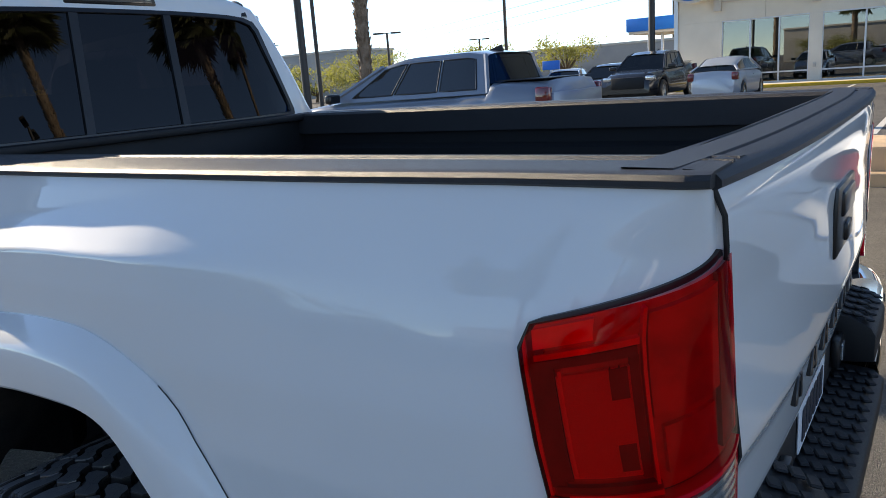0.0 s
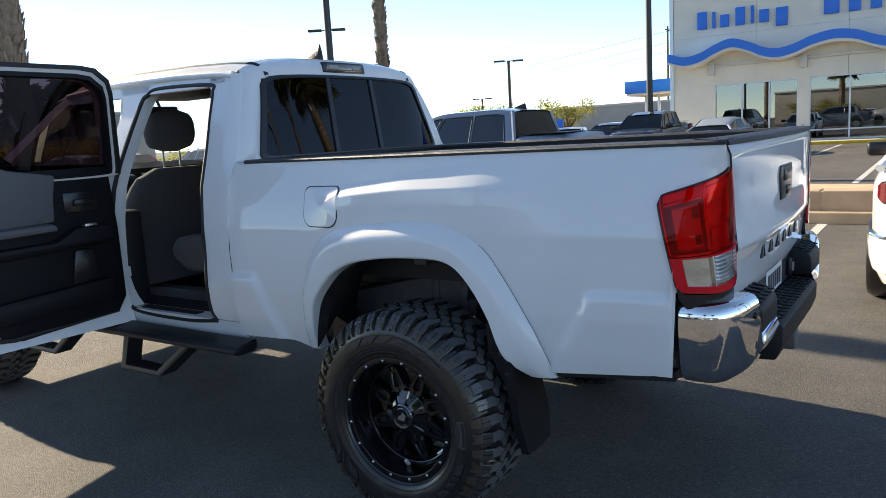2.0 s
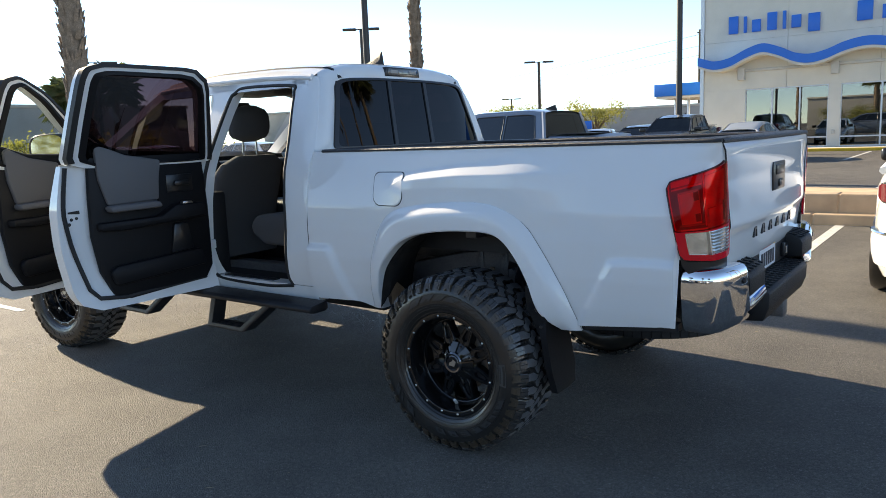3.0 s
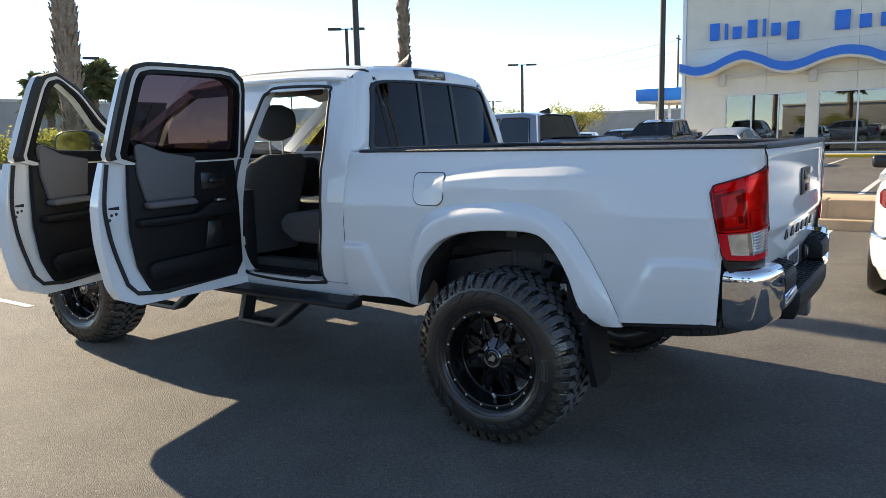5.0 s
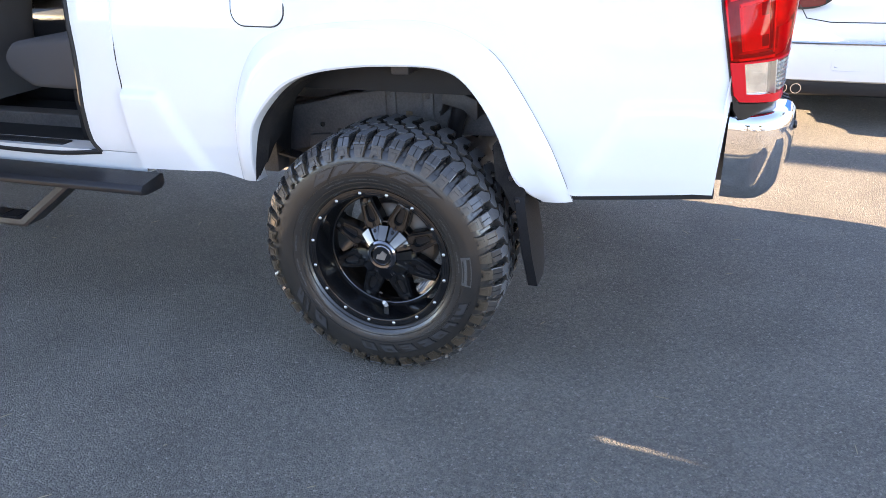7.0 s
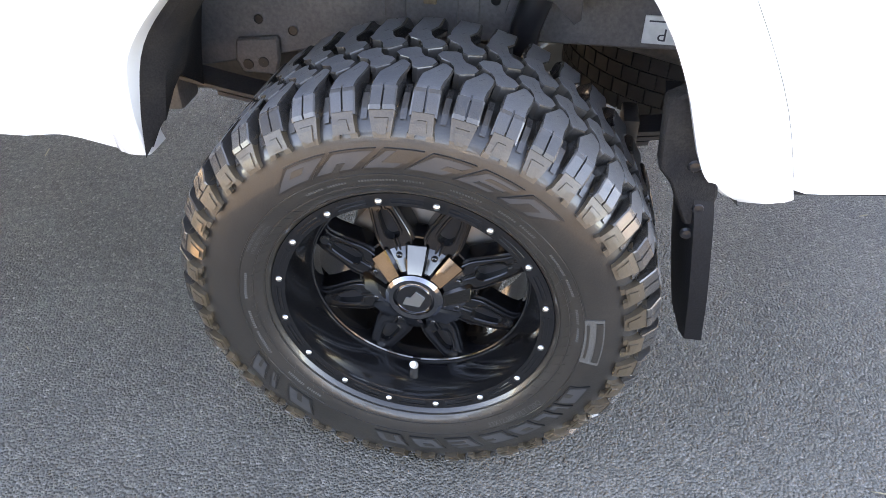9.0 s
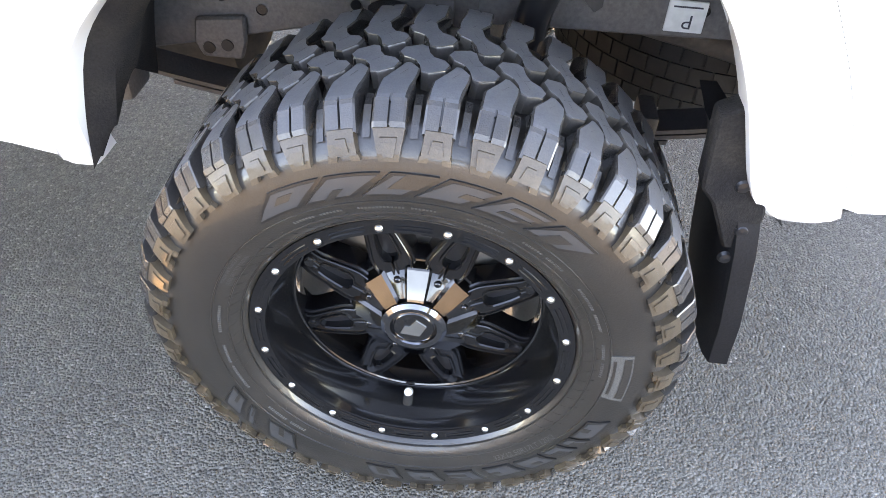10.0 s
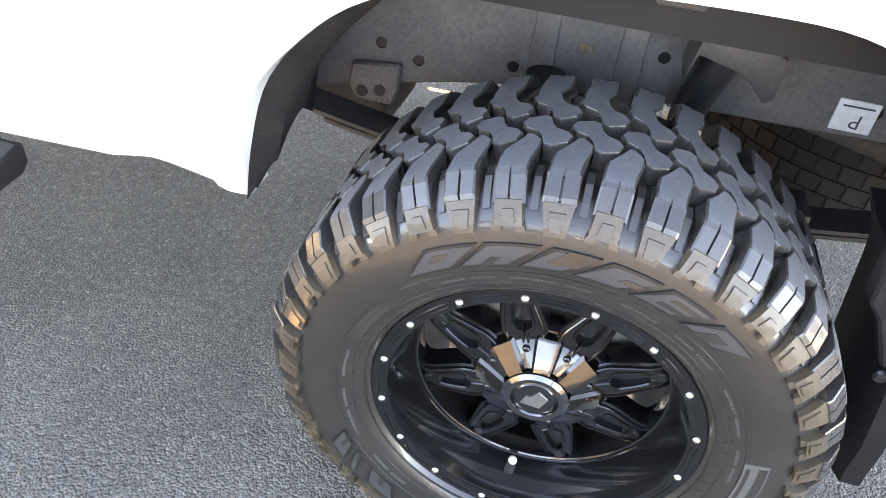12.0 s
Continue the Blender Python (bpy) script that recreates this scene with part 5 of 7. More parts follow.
for s in (1, -1):
    rows = []
    for k, (x, h) in enumerate(pl):
        a, b = pl[max(k - 1, 0)], pl[min(k + 1, len(pl) - 1)]
        tx, th = b[0] - a[0], b[1] - a[1]
        ln = math.hypot(tx, th)
        nx, nh = -th / ln, tx / ln
        top = 0.918 if h > 0.652 else (0.918 - 0.140 * min(1.0, (0.652 - h) / 0.022) + 0.02 * max(0.0, (0.60 - h) / 0.2))
        prof = [(-0.085, top - 0.006), (-0.055, top), (-0.034, top - 0.001), (-0.018, top - 0.006), (-0.007, top - 0.018), (-0.002, top - 0.036), (0.0, min(0.87, top - 0.04)), (0.001, min(0.83, top - 0.05)), (-0.004, min(0.79, top - 0.06)), (-0.014, 0.712), (-0.022, 0.690), (-0.034, 0.668), (-0.052, 0.654), (-0.09, 0.652)]
        rows.append([(x + nx * d, -s * (h + nh * d), z) for d, z in prof])
    part("chrome_end", grid(rows), CHROME, bumper, "polished chrome bumper end", sharp=50)
    pts = [(1.130, 0.90), (1.175, 0.892), (1.220, 0.868), (1.230, 0.850), (1.230, 0.782), (1.130, 0.770)]
    pad = part("step_pad", prism([(x, z) for x, z in pts], "y", -s * 0.385, -s * 0.638, 0.006, 2), BLACK_PLASTIC, bumper, "black ribbed step pad")
    for i in range(4):
        for j in range(5):
            part("tread_stud", box(-0.011, 0.011, -0.016, 0.016, 0, 0.006, 0.003, 1), BLACK_PLASTIC, bumper).matrix_basis = pose(1.138 + 0.024 * i, -s * (0.41 + 0.05 * j), 0.897 - 0.0035 * i - (0.006 if i == 3 else 0), 0, 14, 25)
    part("sensor", turned([(0.0005, 0.006), (0.011, 0.006), (0.013, 0)], 14, "x"), SMOOTH_BLACK, bumper).matrix_basis = pose(1.219, -s * 0.695, 0.855)
part("centre_step", prism([(1.11, 0.775), (1.225, 0.765), (1.252, 0.745), (1.250, 0.680), (1.228, 0.622), (1.11, 0.615)], "y", -0.40, 0.40, 0.008, 2), BLACK_PLASTIC, bumper, "black ribbed centre step")
part("bumper_back", box(1.10, 1.145, -0.64, 0.64, 0.66, 0.905, 0.01), BLACK_PLASTIC, bumper)
for i in range(4):
    for j in range(15):
        part("tread_stud", box(-0.010, 0.010, -0.015, 0.015, 0, 0.006, 0.003, 1), BLACK_PLASTIC, bumper).matrix_basis = pose(1.158 + 0.024 * i, -0.35 + 0.05 * j, 0.770 - 0.002 * i, 0, 5, 25)
plate = part("licence_plate", box(1.146, 1.151, -0.152, 0.152, 0.785, 0.915, 0.002, 1), PLATE_WHITE, bumper, "white licence plate with dark bars")
for k in range(6):
    part("plate_bar", box(1.1515, 1.153, -0.125 + 0.043 * k, -0.097 + 0.043 * k, 0.80, 0.865), INK, plate)
part("plate_sticker", box(1.1515, 1.153, 0.10, 0.14, 0.885, 0.908), AMBER, plate)
part("plate_bar", box(1.1515, 1.153, -0.10, 0.06, 0.885, 0.905), RED_PAINT, plate)
for s in (1, -1):
    part("plate_lamp", prism([(s * 0.33 - 0.04, 0.79), (s * 0.33 + 0.04, 0.79), (s * 0.33 + 0.035, 0.86), (s * 0.33 - 0.035, 0.86)], "x", 1.145, 1.165, 0.006), SMOOTH_BLACK, bumper)
    part("plate_lamp", box(1.164, 1.170, s * 0.33 - 0.018, s * 0.33 + 0.018, 0.805, 0.845, 0.002, 1), CLEAR_LENS, bumper)
part("tow_hitch", box(1.10, 1.235, -0.042, 0.042, 0.560, 0.640, 0.01), DARK_STEEL, bumper, "dark tow hitch receiver")
part("trim_strip", prism([(0.575, 0.614), (1.015, 0.656), (1.015, 0.690), (0.575, 0.650)], "y", -0.850, -0.80, 0.003, 1), BLACK_PLASTIC, truck, "black lower trim strip")


# ---- things round the car park ----
def palm(x, y, h, r, crown=True, label="tall fan palm with a rough brown trunk", rough=1.0):
    t = thing("palm_tree", label, "palm tree", "palms")
    rnd = random.Random(int(x * 31 + y * 17))
    rows = []
    for k, z in enumerate(np.linspace(-0.2, h, int(h * 5))):
        rr = r * (1.22 - 0.32 * min(1, max(0, z) / 1.2)) * (1 + 0.05 * math.sin(k * 2.1))
        rows.append([(x + rr * math.cos(a) * (1 + 0.06 * math.sin(3 * a + k)), y + rr * math.sin(a), z) for a in np.linspace(0, math.tau, 18, endpoint=False)])
    part("trunk", grid(rows, close_v=True, cap=True), PALM_BARK, t)
    bm = bmesh.new()
    for k in range(int(h * 60 * rough)):
        z = rnd.uniform(0.2, h)
        a = rnd.uniform(0, math.tau)
        c, s = math.cos(a), math.sin(a)
        l, wd, o = rnd.uniform(0.10, 0.26), rnd.uniform(0.05, 0.10) * r / 0.4, rnd.uniform(0.03, 0.12) * r / 0.4
        b0 = Vector((x + c * r * 0.93, y + s * r * 0.93, z))
        tn = Vector((-s * wd, c * wd, 0))
        p = [b0 + tn, b0 - tn, Vector((x + c * (r + o), y + s * (r + o), z + l)) - tn * 0.3, Vector((x + c * (r + o), y + s * (r + o), z + l)) + tn * 0.3, b0 + Vector((0, 0, l * 0.8))]
        v = [bm.verts.new(q) for q in p]
        for f in ((0, 1, 2, 3), (0, 3, 4), (1, 4, 2), (3, 2, 4)):
            bm.faces.new([v[i] for i in f])
    tagged(part("shag", bm, PALM_BARK, t, "shaggy cut leaf bases", smooth=False), kind="stuff")
    if crown:
        bm = bmesh.new()
        for k in range(60):
            a = rnd.uniform(0, math.tau)
            el = rnd.uniform(-0.75, 1.2)
            d = Vector((math.cos(a) * math.cos(el), math.sin(a) * math.cos(el), math.sin(el)))
            base = Vector((x, y, h))
            hub = base + d * rnd.uniform(0.8, 1.4)
            side = d.cross(Vector((0, 0, 1))).normalized()
            upv = side.cross(d)
            tube([base, (base + hub) / 2 + Vector((0, 0, 0.05)), hub], 0.02, 4, bm=bm)
            for j in range(19):
                f = (j - 9) / 9 * 1.9
                dd = (d * math.cos(f) + side * math.sin(f)).normalized()
                ln = rnd.uniform(0.8, 1.25)
                tip = hub + dd * ln + Vector((0, 0, -0.25 * ln - 0.1 * abs(f)))
                w = side * math.cos(f) * 0.05 - d * math.sin(f) * 0.05
                midp = hub + dd * ln * 0.55 + upv * 0.02
                q = [bm.verts.new(hub), bm.verts.new(midp + w), bm.verts.new(tip), bm.verts.new(midp - w)]
                bm.faces.new((q[0], q[1], q[2]))
                bm.faces.new((q[0], q[2], q[3]))
        tagged(part("crown", bm, PALM_LEAF, t, "green and brown fan fronds", smooth=False), kind="stuff")
    return t


palm(-12.1, 3.9, 9.5, 0.225)
palm(-13.8, 16.6, 11.0, 0.205)
for az, dist, h in ((30.5, 32, 20.2), (44.1, 32, 17.3), (50.3, 32, 15.7)):
    palm(-0.95 + dist * math.cos(radians(az)), -0.3 + dist * math.sin(radians(az)), h, 0.29)
palm(-51.2, 24.3, 4.9, 0.25)
palm(-49.7, 26.8, 5.7, 0.25)


def lamp_post(x, y, h, r, turn=0.0):
    t = thing("street_lamp", "dark bronze car park lamp post with flat lamp heads", "street lamp", "lamp posts", at=pose(x, y, 0, 0, 0, turn))
    part("pole", tube([(0, 0, 0), (0, 0, h)], [r, r * 0.8], 12), POLE_PAINT, t)
    part("foot", turned([(0.0005, 0.22), (0.24, 0.22), (0.26, 0.19), (0.26, -0.1)], 20, "z"), CONCRETE, t)
    for s in (1, -1):
        part("lamp_head", box(min(s * 0.25, s * 0.95), max(s * 0.25, s * 0.95), -0.16, 0.16, h - 0.08, h + 0.03, 0.03), POLE_PAINT, t)
        part("arm", box(min(0, s * 0.3), max(0, s * 0.3), -0.03, 0.03, h - 0.05, h, 0.01), POLE_PAINT, t)
    return t


lamp_post(-10.1, 32.1, 14.5, 0.15)
lamp_post(-12.2, 12.3, 9.5, 0.10)
lamp_post(-24.66, 26.0, 7.05, 0.11, 36)
lamp_post(-21.95, 40.0, 5.9, 0.12, 36)
lamp_post(-36.0, 60.0, 4.65, 0.12, 36)
lamp_post(-32.0, 15.55, 5.45, 0.10, 60)
lamp_post(-31.2, 40.0, 4.65, 0.10, 36)
lamp_post(18.4, 9.8, 11.0, 0.10, 40)


def scrub(x, y, z0, rx, rz, n, seed, label, twigs=True, leafy=LEAF):
    """A tree or bush: trunk with limbs, and a loose crown of small leaf clumps."""
    t = thing("tree", label, "tree", "far trees")
    rnd = random.Random(seed)
    bm = bmesh.new()
    tube([(x, y, 0), (x + 0.1, y, z0 * 0.6), (x, y, z0 + rz * 0.4)], [0.16, 0.12, 0.06], 8, bm=bm)
    tips = []
    for k in range(14):
        a = rnd.uniform(0, math.tau)
        tip = (x + rx * 0.75 * math.cos(a), y + rx * 0.75 * math.sin(a), z0 + rz * rnd.uniform(0.1, 0.9))
        tips.append(tip)
        tube([(x, y, z0 * 0.7), (x + (tip[0] - x) * 0.45, y + (tip[1] - y) * 0.45, z0 + (tip[2] - z0) * 0.35), tip], [0.07, 0.045, 0.015], 6, bm=bm)
    part("trunk", bm, DRY_TWIG, t)
    bm = bmesh.new()
    for k in range(n * 3):
        tip = rnd.choice(tips)
        c = Vector((tip[0] + rnd.gauss(0, rx * 0.19), tip[1] + rnd.gauss(0, rx * 0.19), tip[2] + rnd.gauss(0, rz * 0.13)))
        s = rnd.uniform(0.05, 0.10)
        u = Vector((rnd.gauss(0, 1), rnd.gauss(0, 1), rnd.gauss(0, 1))).normalized() * s
        v = u.orthogonal().normalized() * s * 0.6
        q = [bm.verts.new(c + p) for p in (-u, v, u, -v)]
        bm.faces.new(q)
    tagged(part("crown", bm, leafy, t, "thin pale green leaves", smooth=False), kind="stuff")
    return t


scrub(-22.6, 50, 1.6, 2.2, 2.0, 900, 3, "small open tree with thin yellow-green leaves")
scrub(-41.0, 50, 1.2, 3.6, 2.6, 1500, 4, "bushy yellow-green desert tree")
scrub(-46.0, 48, 0.8, 3.4, 2.2, 1300, 5, "bushy yellow-green desert tree")
scrub(-36.0, 60, 1.8, 3.0, 2.4, 1000, 6, "small open tree with thin yellow-green leaves")
scrub(-36.0, 15.0, 0.6, 2.2, 1.3, 1500, 7, "bushy yellow-green desert tree")
scrub(-38.0, 20.0, 0.5, 2.4, 1.0, 1500, 8, "bushy yellow-green desert tree")
scrub(-33.0, 16.8, 0.4, 1.6, 0.9, 1200, 9, "bushy yellow-green desert tree")

scrub(-8.4, -11.8, 0.3, 2.4, 2.0, 2600, 21, "bushy yellow-green desert tree")
scrub(-11.2, -13.6, 0.3, 2.6, 2.2, 2600, 22, "bushy yellow-green desert tree")
scrub(-25.5, 15.6, 0.4, 2.6, 0.9, 1600, 12, "bushy yellow-green desert tree")
scrub(-27.0, 12.6, 0.5, 2.2, 1.5, 1400, 13, "bushy yellow-green desert tree")
for nm, args in (("far_building", (-75, -54, 62, 70, 0, 4.9)), ("far_building", (-64, -60, 14, 40, 0, 4.9)), ("far_building", (-46, -14, 75, 80, 0, 3.4)), ("far_building", (60, 72, -20, 60, 0, 5.0)), ("far_building", (-20, 40, -52, -44, 0, 4.5))):
    b = thing(nm, "plain grey far commercial building", "building")
    part("wall", box(*args, 0.02), BLOCK_WALL, b)
    part("parapet", box(args[0] - 0.1, args[1] + 0.1, args[2] - 0.1, args[3] + 0.1, args[5] + 0.002, args[5] + 0.25, 0.02), STUCCO_TRIM, b)


# ---- other vehicles: x runs forward, the wheels stand at z = 0 ----
def road_wheel(parent, x, y, r, w, s, mat=None):
    """Tyre and spoked rim; the outer face looks to s * y."""
    wh = part("car_wheel", turned([(0.62 * r, -w / 2), (0.7 * r, -w / 2 - 0.01), (0.93 * r, -w / 2), (r, -w / 3), (r, w / 3), (0.93 * r, w / 2), (0.7 * r, w / 2 + 0.01), (0.62 * r, w / 2)], 32), TYRE_RUBBER, parent)
    wh.matrix_basis = pose(x, y, r, 0, 0, 180 if s < 0 else 0)
    part("rim", turned([(0.66 * r, w / 2 - 0.01), (0.60 * r, w / 2 - 0.02), (0.55 * r, w / 2 - 0.06), (0.12 * r, w / 2 - 0.05), (0.08 * r, w / 2 - 0.03), (0.0005, w / 2 - 0.03)], 32), STEEL if mat is None else mat, wh)
    for k in range(5):
        b = box(0.08 * r, 0.60 * r, w / 2 - 0.055, w / 2 - 0.022, -0.035, 0.035, 0.008, 1)
        b.transform(Matrix.Rotation(k * math.tau / 5, 4, "Y"))
        part("spoke", b, STEEL if mat is None else mat, wh)
    return wh


def car(name, label, category, m, paint, L, W, deck, roof, cabin, wheels, wr, glass_mat=None, low=0.20, trim=None):
    """deck: (x, z) along the body's top; roof: (x, z) of the cabin's top; cabin: rear and front foot of the glass."""
    t = thing(name, label, category, at=m)
    dx, dz = [p[0] for p in deck], [p[1] for p in deck]
    rx, rz = [p[0] for p in roof], [p[1] for p in roof]
    rows = []
    for x in np.linspace(dx[0], dx[-1], 70):
        u = (x - dx[0]) / (dx[-1] - dx[0])
        w = W / 2 * (1 - 0.16 * abs(2 * u - 1) ** 6 - 0.04 * abs(2 * u - 1) ** 2)
        zt = lerp(x, dx, dz)
        zb = low + 0.10 * abs(2 * u - 1) ** 8
        for wx in wheels:
            d = abs(x - wx)
            if d < wr * 1.13:
                zb = max(zb, wr + math.sqrt((wr * 1.13) ** 2 - d * d))
        zb = min(zb, zt - 0.12)
        h = zt - zb
        half = [(w * 0.93, zb), (w * 0.985, zb + 0.12 * h), (w, zb + 0.40 * h), (w * 0.992, zb + 0.62 * h), (w * 0.965, zb + 0.80 * h), (w * 0.93, zb + 0.93 * h), (w * 0.84, zt), (w * 0.4, zt + 0.025), (0, zt + 0.03)]
        rows.append([(x, y, z) for y, z in half] + [(x, -y, z) for y, z in reversed(half[:-1])])
    part("body", grid(rows, cap=True), paint, t, sharp=50)
    # cabin: glass all round, then the roof and pillars
    (c0, c1) = cabin
    zb0, zb1 = lerp(c0, dx, dz), lerp(c1, dx, dz)
    w = W / 2

    def side(x, v):
        """A point on the cabin's side: v from the belt to the roof."""
        zr = lerp(x, rx, rz)
        zbelt = lerp(x, dx, dz)
        return (x, w * (0.90 - 0.20 * v), zbelt + (zr - 0.03 - zbelt) * v)

    xs = np.linspace(rx[0], rx[-1], 14)
    gl = []
    for s in (1, -1):
        rows = [[(side(x, v)[0] + ((c0 - rx[0]) * (1 - (x - rx[0]) / (rx[-1] - rx[0])) ** 3 + (c1 - rx[-1]) * ((x - rx[0]) / (rx[-1] - rx[0])) ** 3) * (1 - v), s * side(x, v)[1], side(x, v)[2]) for v in np.linspace(0, 1, 5)] for x in xs]
        part("cabin_side", grid(rows), paint, t)
        for i0, i1 in ((1, 5), (5, 9), (9, 12)):
            f0, f1 = 0.12, 0.86
            quad = []
            for i in range(i0, i1 + 1):
                lo_, hi_ = np.array(rows[i][0]), np.array(rows[i][4])
                sh = (rows[i1][0][0] - rows[i0][0][0]) * (0.03 if i == i0 else -0.03 if i == i1 else 0.0)
                quad.append([tuple(lo_ + (hi_ - lo_) * f + np.array((sh, s * 0.006, 0.003))) for f in (f0, 0.5, f1)])
            part("side_window", grid(quad), DARK_PANE, t, "dark side window")
            if trim is not None:
                ring = [q[0] for q in quad] + [q[2] for q in reversed(quad)]
                part("window_trim", tube(ring + ring[:1], 0.012, 6), trim, t)
        gl.append(rows)
    for i, nm in ((0, "rear_window"), (-1, "windscreen")):
        a, b = gl[0][i], gl[1][i]
        rows = [[tuple(np.array(p) + (np.array(q) - np.array(p)) * k / 8) for p, q in zip(a, b)] for k in range(9)]
        part(nm, grid(rows), glass_mat or CAR_GLASS, t, "dark window glass")
    rows = []
    for x in np.linspace(rx[0] - 0.02, rx[-1] + 0.02, 16):
        zr = lerp(x, rx, rz)
        rows.append([(x, w * 0.72 * u, zr - 0.035 * abs(u) ** 6 - 0.02 * u * u - (0.02 if abs(u) > 0.99 else 0)) for u in np.linspace(-1, 1, 17)])
    part("roof", grid(rows), paint, t)
    for s, rws in ((1, gl[0]), (-1, gl[1])):
        for i in (0, 13):
            part("pillar", tube([(p[0], p[1] * 1.004, p[2] + 0.004) for p in rws[i]], 0.035 if i in (0, 13) else 0.02, 6), paint if i in (0, 13) else SMOOTH_BLACK, t)
    for wx in wheels:
        for s in (1, -1):
            road_wheel(t, wx, s * (W / 2 - 0.12), wr, 0.22, s)
    part("underbody", box(dx[0] + 0.25, dx[-1] - 0.25, -W / 2 + 0.2, W / 2 - 0.2, low - 0.02, low + 0.18, 0.03), BLACK_PLASTIC, t)
    for s in (1, -1):
        part("door_mirror", box(c1 - 0.35, c1 - 0.22, min(s * W * 0.49, s * W * 0.625), max(s * W * 0.49, s * W * 0.625), lerp(c1 - 0.5, dx, dz) + 0.02, lerp(c1 - 0.5, dx, dz) + 0.17, 0.04, 3), SMOOTH_BLACK, t)
        part("door_handle", box(-0.05, 0.12, s * W * 0.497 - 0.015, s * W * 0.497 + 0.015, lerp(0, dx, dz) - 0.17, lerp(0, dx, dz) - 0.14, 0.008), paint, t)
    return t


# white saloon in the next row, tail towards the truck
vw = car("white_saloon", "white four-door saloon parked nose to the kerb", "car", pose(2.135, 5.05, 0, 0, 0, 90), WHITE_PAINT, 4.8, 1.86,
         [(-2.42, 0.72), (-2.36, 0.98), (-2.2, 1.06), (-1.6, 1.05), (0.6, 0.98), (1.3, 0.92), (2.1, 0.78), (2.36, 0.55)],
         [(-1.15, 1.33), (-0.4, 1.42), (0.3, 1.41), (0.8, 1.33)], (-1.85, 1.45), (-1.45, 1.40), 0.33)
for s in (1, -1):
    path = smooth_line([(-2.452, 0.36), (-2.450, 0.50), (-2.435, 0.62), (-2.415, 0.685), (-2.385, 0.735), (-2.34, 0.778), (-2.28, 0.808)], 24)
    for nm, g, lift, mat, lab in (("tail_light", 0.0, 0.012, SMOOTH_BLACK, "dark red wrap-round tail light"), ("lens", 0.014, 0.018, DARK_RED_LENS, "")):
        rows = []
        for i, (x, y) in enumerate(path):
            u = i / 24
            if u < g * 2 or u > 1 - g * 2:
                continue
            mid, hh = 0.885 + 0.03 * u, (0.088 - g) * max(0.05, 1 - abs(2 * u - 1) ** 5) ** 0.6
            rows.append([(x - lift * (1 - u), s * (y + lift * (0.3 + u)), mid + hh * v) for v in (-1, -0.9, -0.5, 0, 0.5, 0.9, 1)])
            rows[-1][0] = (x + 0.04 * (1 - u), s * (y - 0.04 * u), mid - hh)
            rows[-1][-1] = (x + 0.04 * (1 - u), s * (y - 0.04 * u), mid + hh)
        lm = part(nm, grid(rows), mat, vw if nm == "tail_light" else lm, lab)
    part("exhaust_tip", tube([(-2.20, s * 0.58, 0.29), (-2.44, s * 0.58, 0.285)], 0.036, 16), CHROME, vw)
    part("exhaust_tip", tube([(-2.20, s * 0.49, 0.29), (-2.44, s * 0.49, 0.285)], 0.036, 16), CHROME, vw)
    for yy in (0.58, 0.49):
        part("exhaust_bore", turned([(0.0005, 0), (0.030, 0), (0.031, 0.01)], 14, "x"), SMOOTH_BLACK, vw).matrix_basis = pose(-2.442, s * yy, 0.285)
    part("reflector_strip", box(-2.40, -2.37, min(s * 0.36, s * 0.66), max(s * 0.36, s * 0.66), 0.355, 0.375, 0.005), RED_PAINT, vw)
REAR = [(-2.04, -0.872), (-2.18, -0.848), (-2.30, -0.802), (-2.38, -0.735), (-2.43, -0.64), (-2.455, -0.48), (-2.465, -0.25), (-2.468, 0.0)]
REAR = smooth_line(REAR + [(x, -y) for x, y in REAR[-2::-1]], 48)


def rear_row(prof):
    """Rows of (x, y, z) that follow the saloon's tail, set out from it by each profile's offset."""
    rows = []
    for i, (x, y) in enumerate(REAR):
        (xa, ya), (xb, yb) = REAR[max(i - 1, 0)], REAR[min(i + 1, 48)]
        ln = math.hypot(xb - xa, yb - ya)
        nx, ny = -(yb - ya) / ln, (xb - xa) / ln
        rows.append([(x + nx * d, y + ny * d, z) for d, z in prof])
    return rows


part("rear_bumper", grid(rear_row([(-0.05, 0.33), (-0.005, 0.35), (0.012, 0.42), (0.018, 0.52), (0.010, 0.590), (-0.02, 0.602)])), WHITE_PAINT, vw)
part("chrome_strip", grid(rear_row([(-0.01, 0.588), (0.020, 0.592), (0.024, 0.602), (0.018, 0.612), (-0.01, 0.616)])), CHROME, vw)
part("plate_recess", box(-2.478, -2.46, -0.30, 0.30, 0.42, 0.56, 0.02), SILVER_PAINT, vw)
part("diffuser", box(-2.43, -2.20, -0.70, 0.70, 0.24, 0.37, 0.03), BLACK_PLASTIC, vw)
part("badge", turned([(0.0005, -0.006), (0.035, -0.006), (0.04, 0.0), (0.046, -0.008), (0.05, 0.004)], 24, "x"), CHROME, vw, "round chrome badge with no mark").matrix_basis = pose(-2.465, 0, 0.90)
part("boot_seam", tube([(-2.20, -0.62, 1.06), (-2.44, -0.60, 0.92), (-2.475, -0.50, 0.76), (-2.478, -0.35, 0.735), (-2.478, 0.35, 0.735), (-2.475, 0.50, 0.76), (-2.44, 0.60, 0.92), (-2.20, 0.62, 1.06)], 0.004, 6), RUBBER_SEAL, vw)


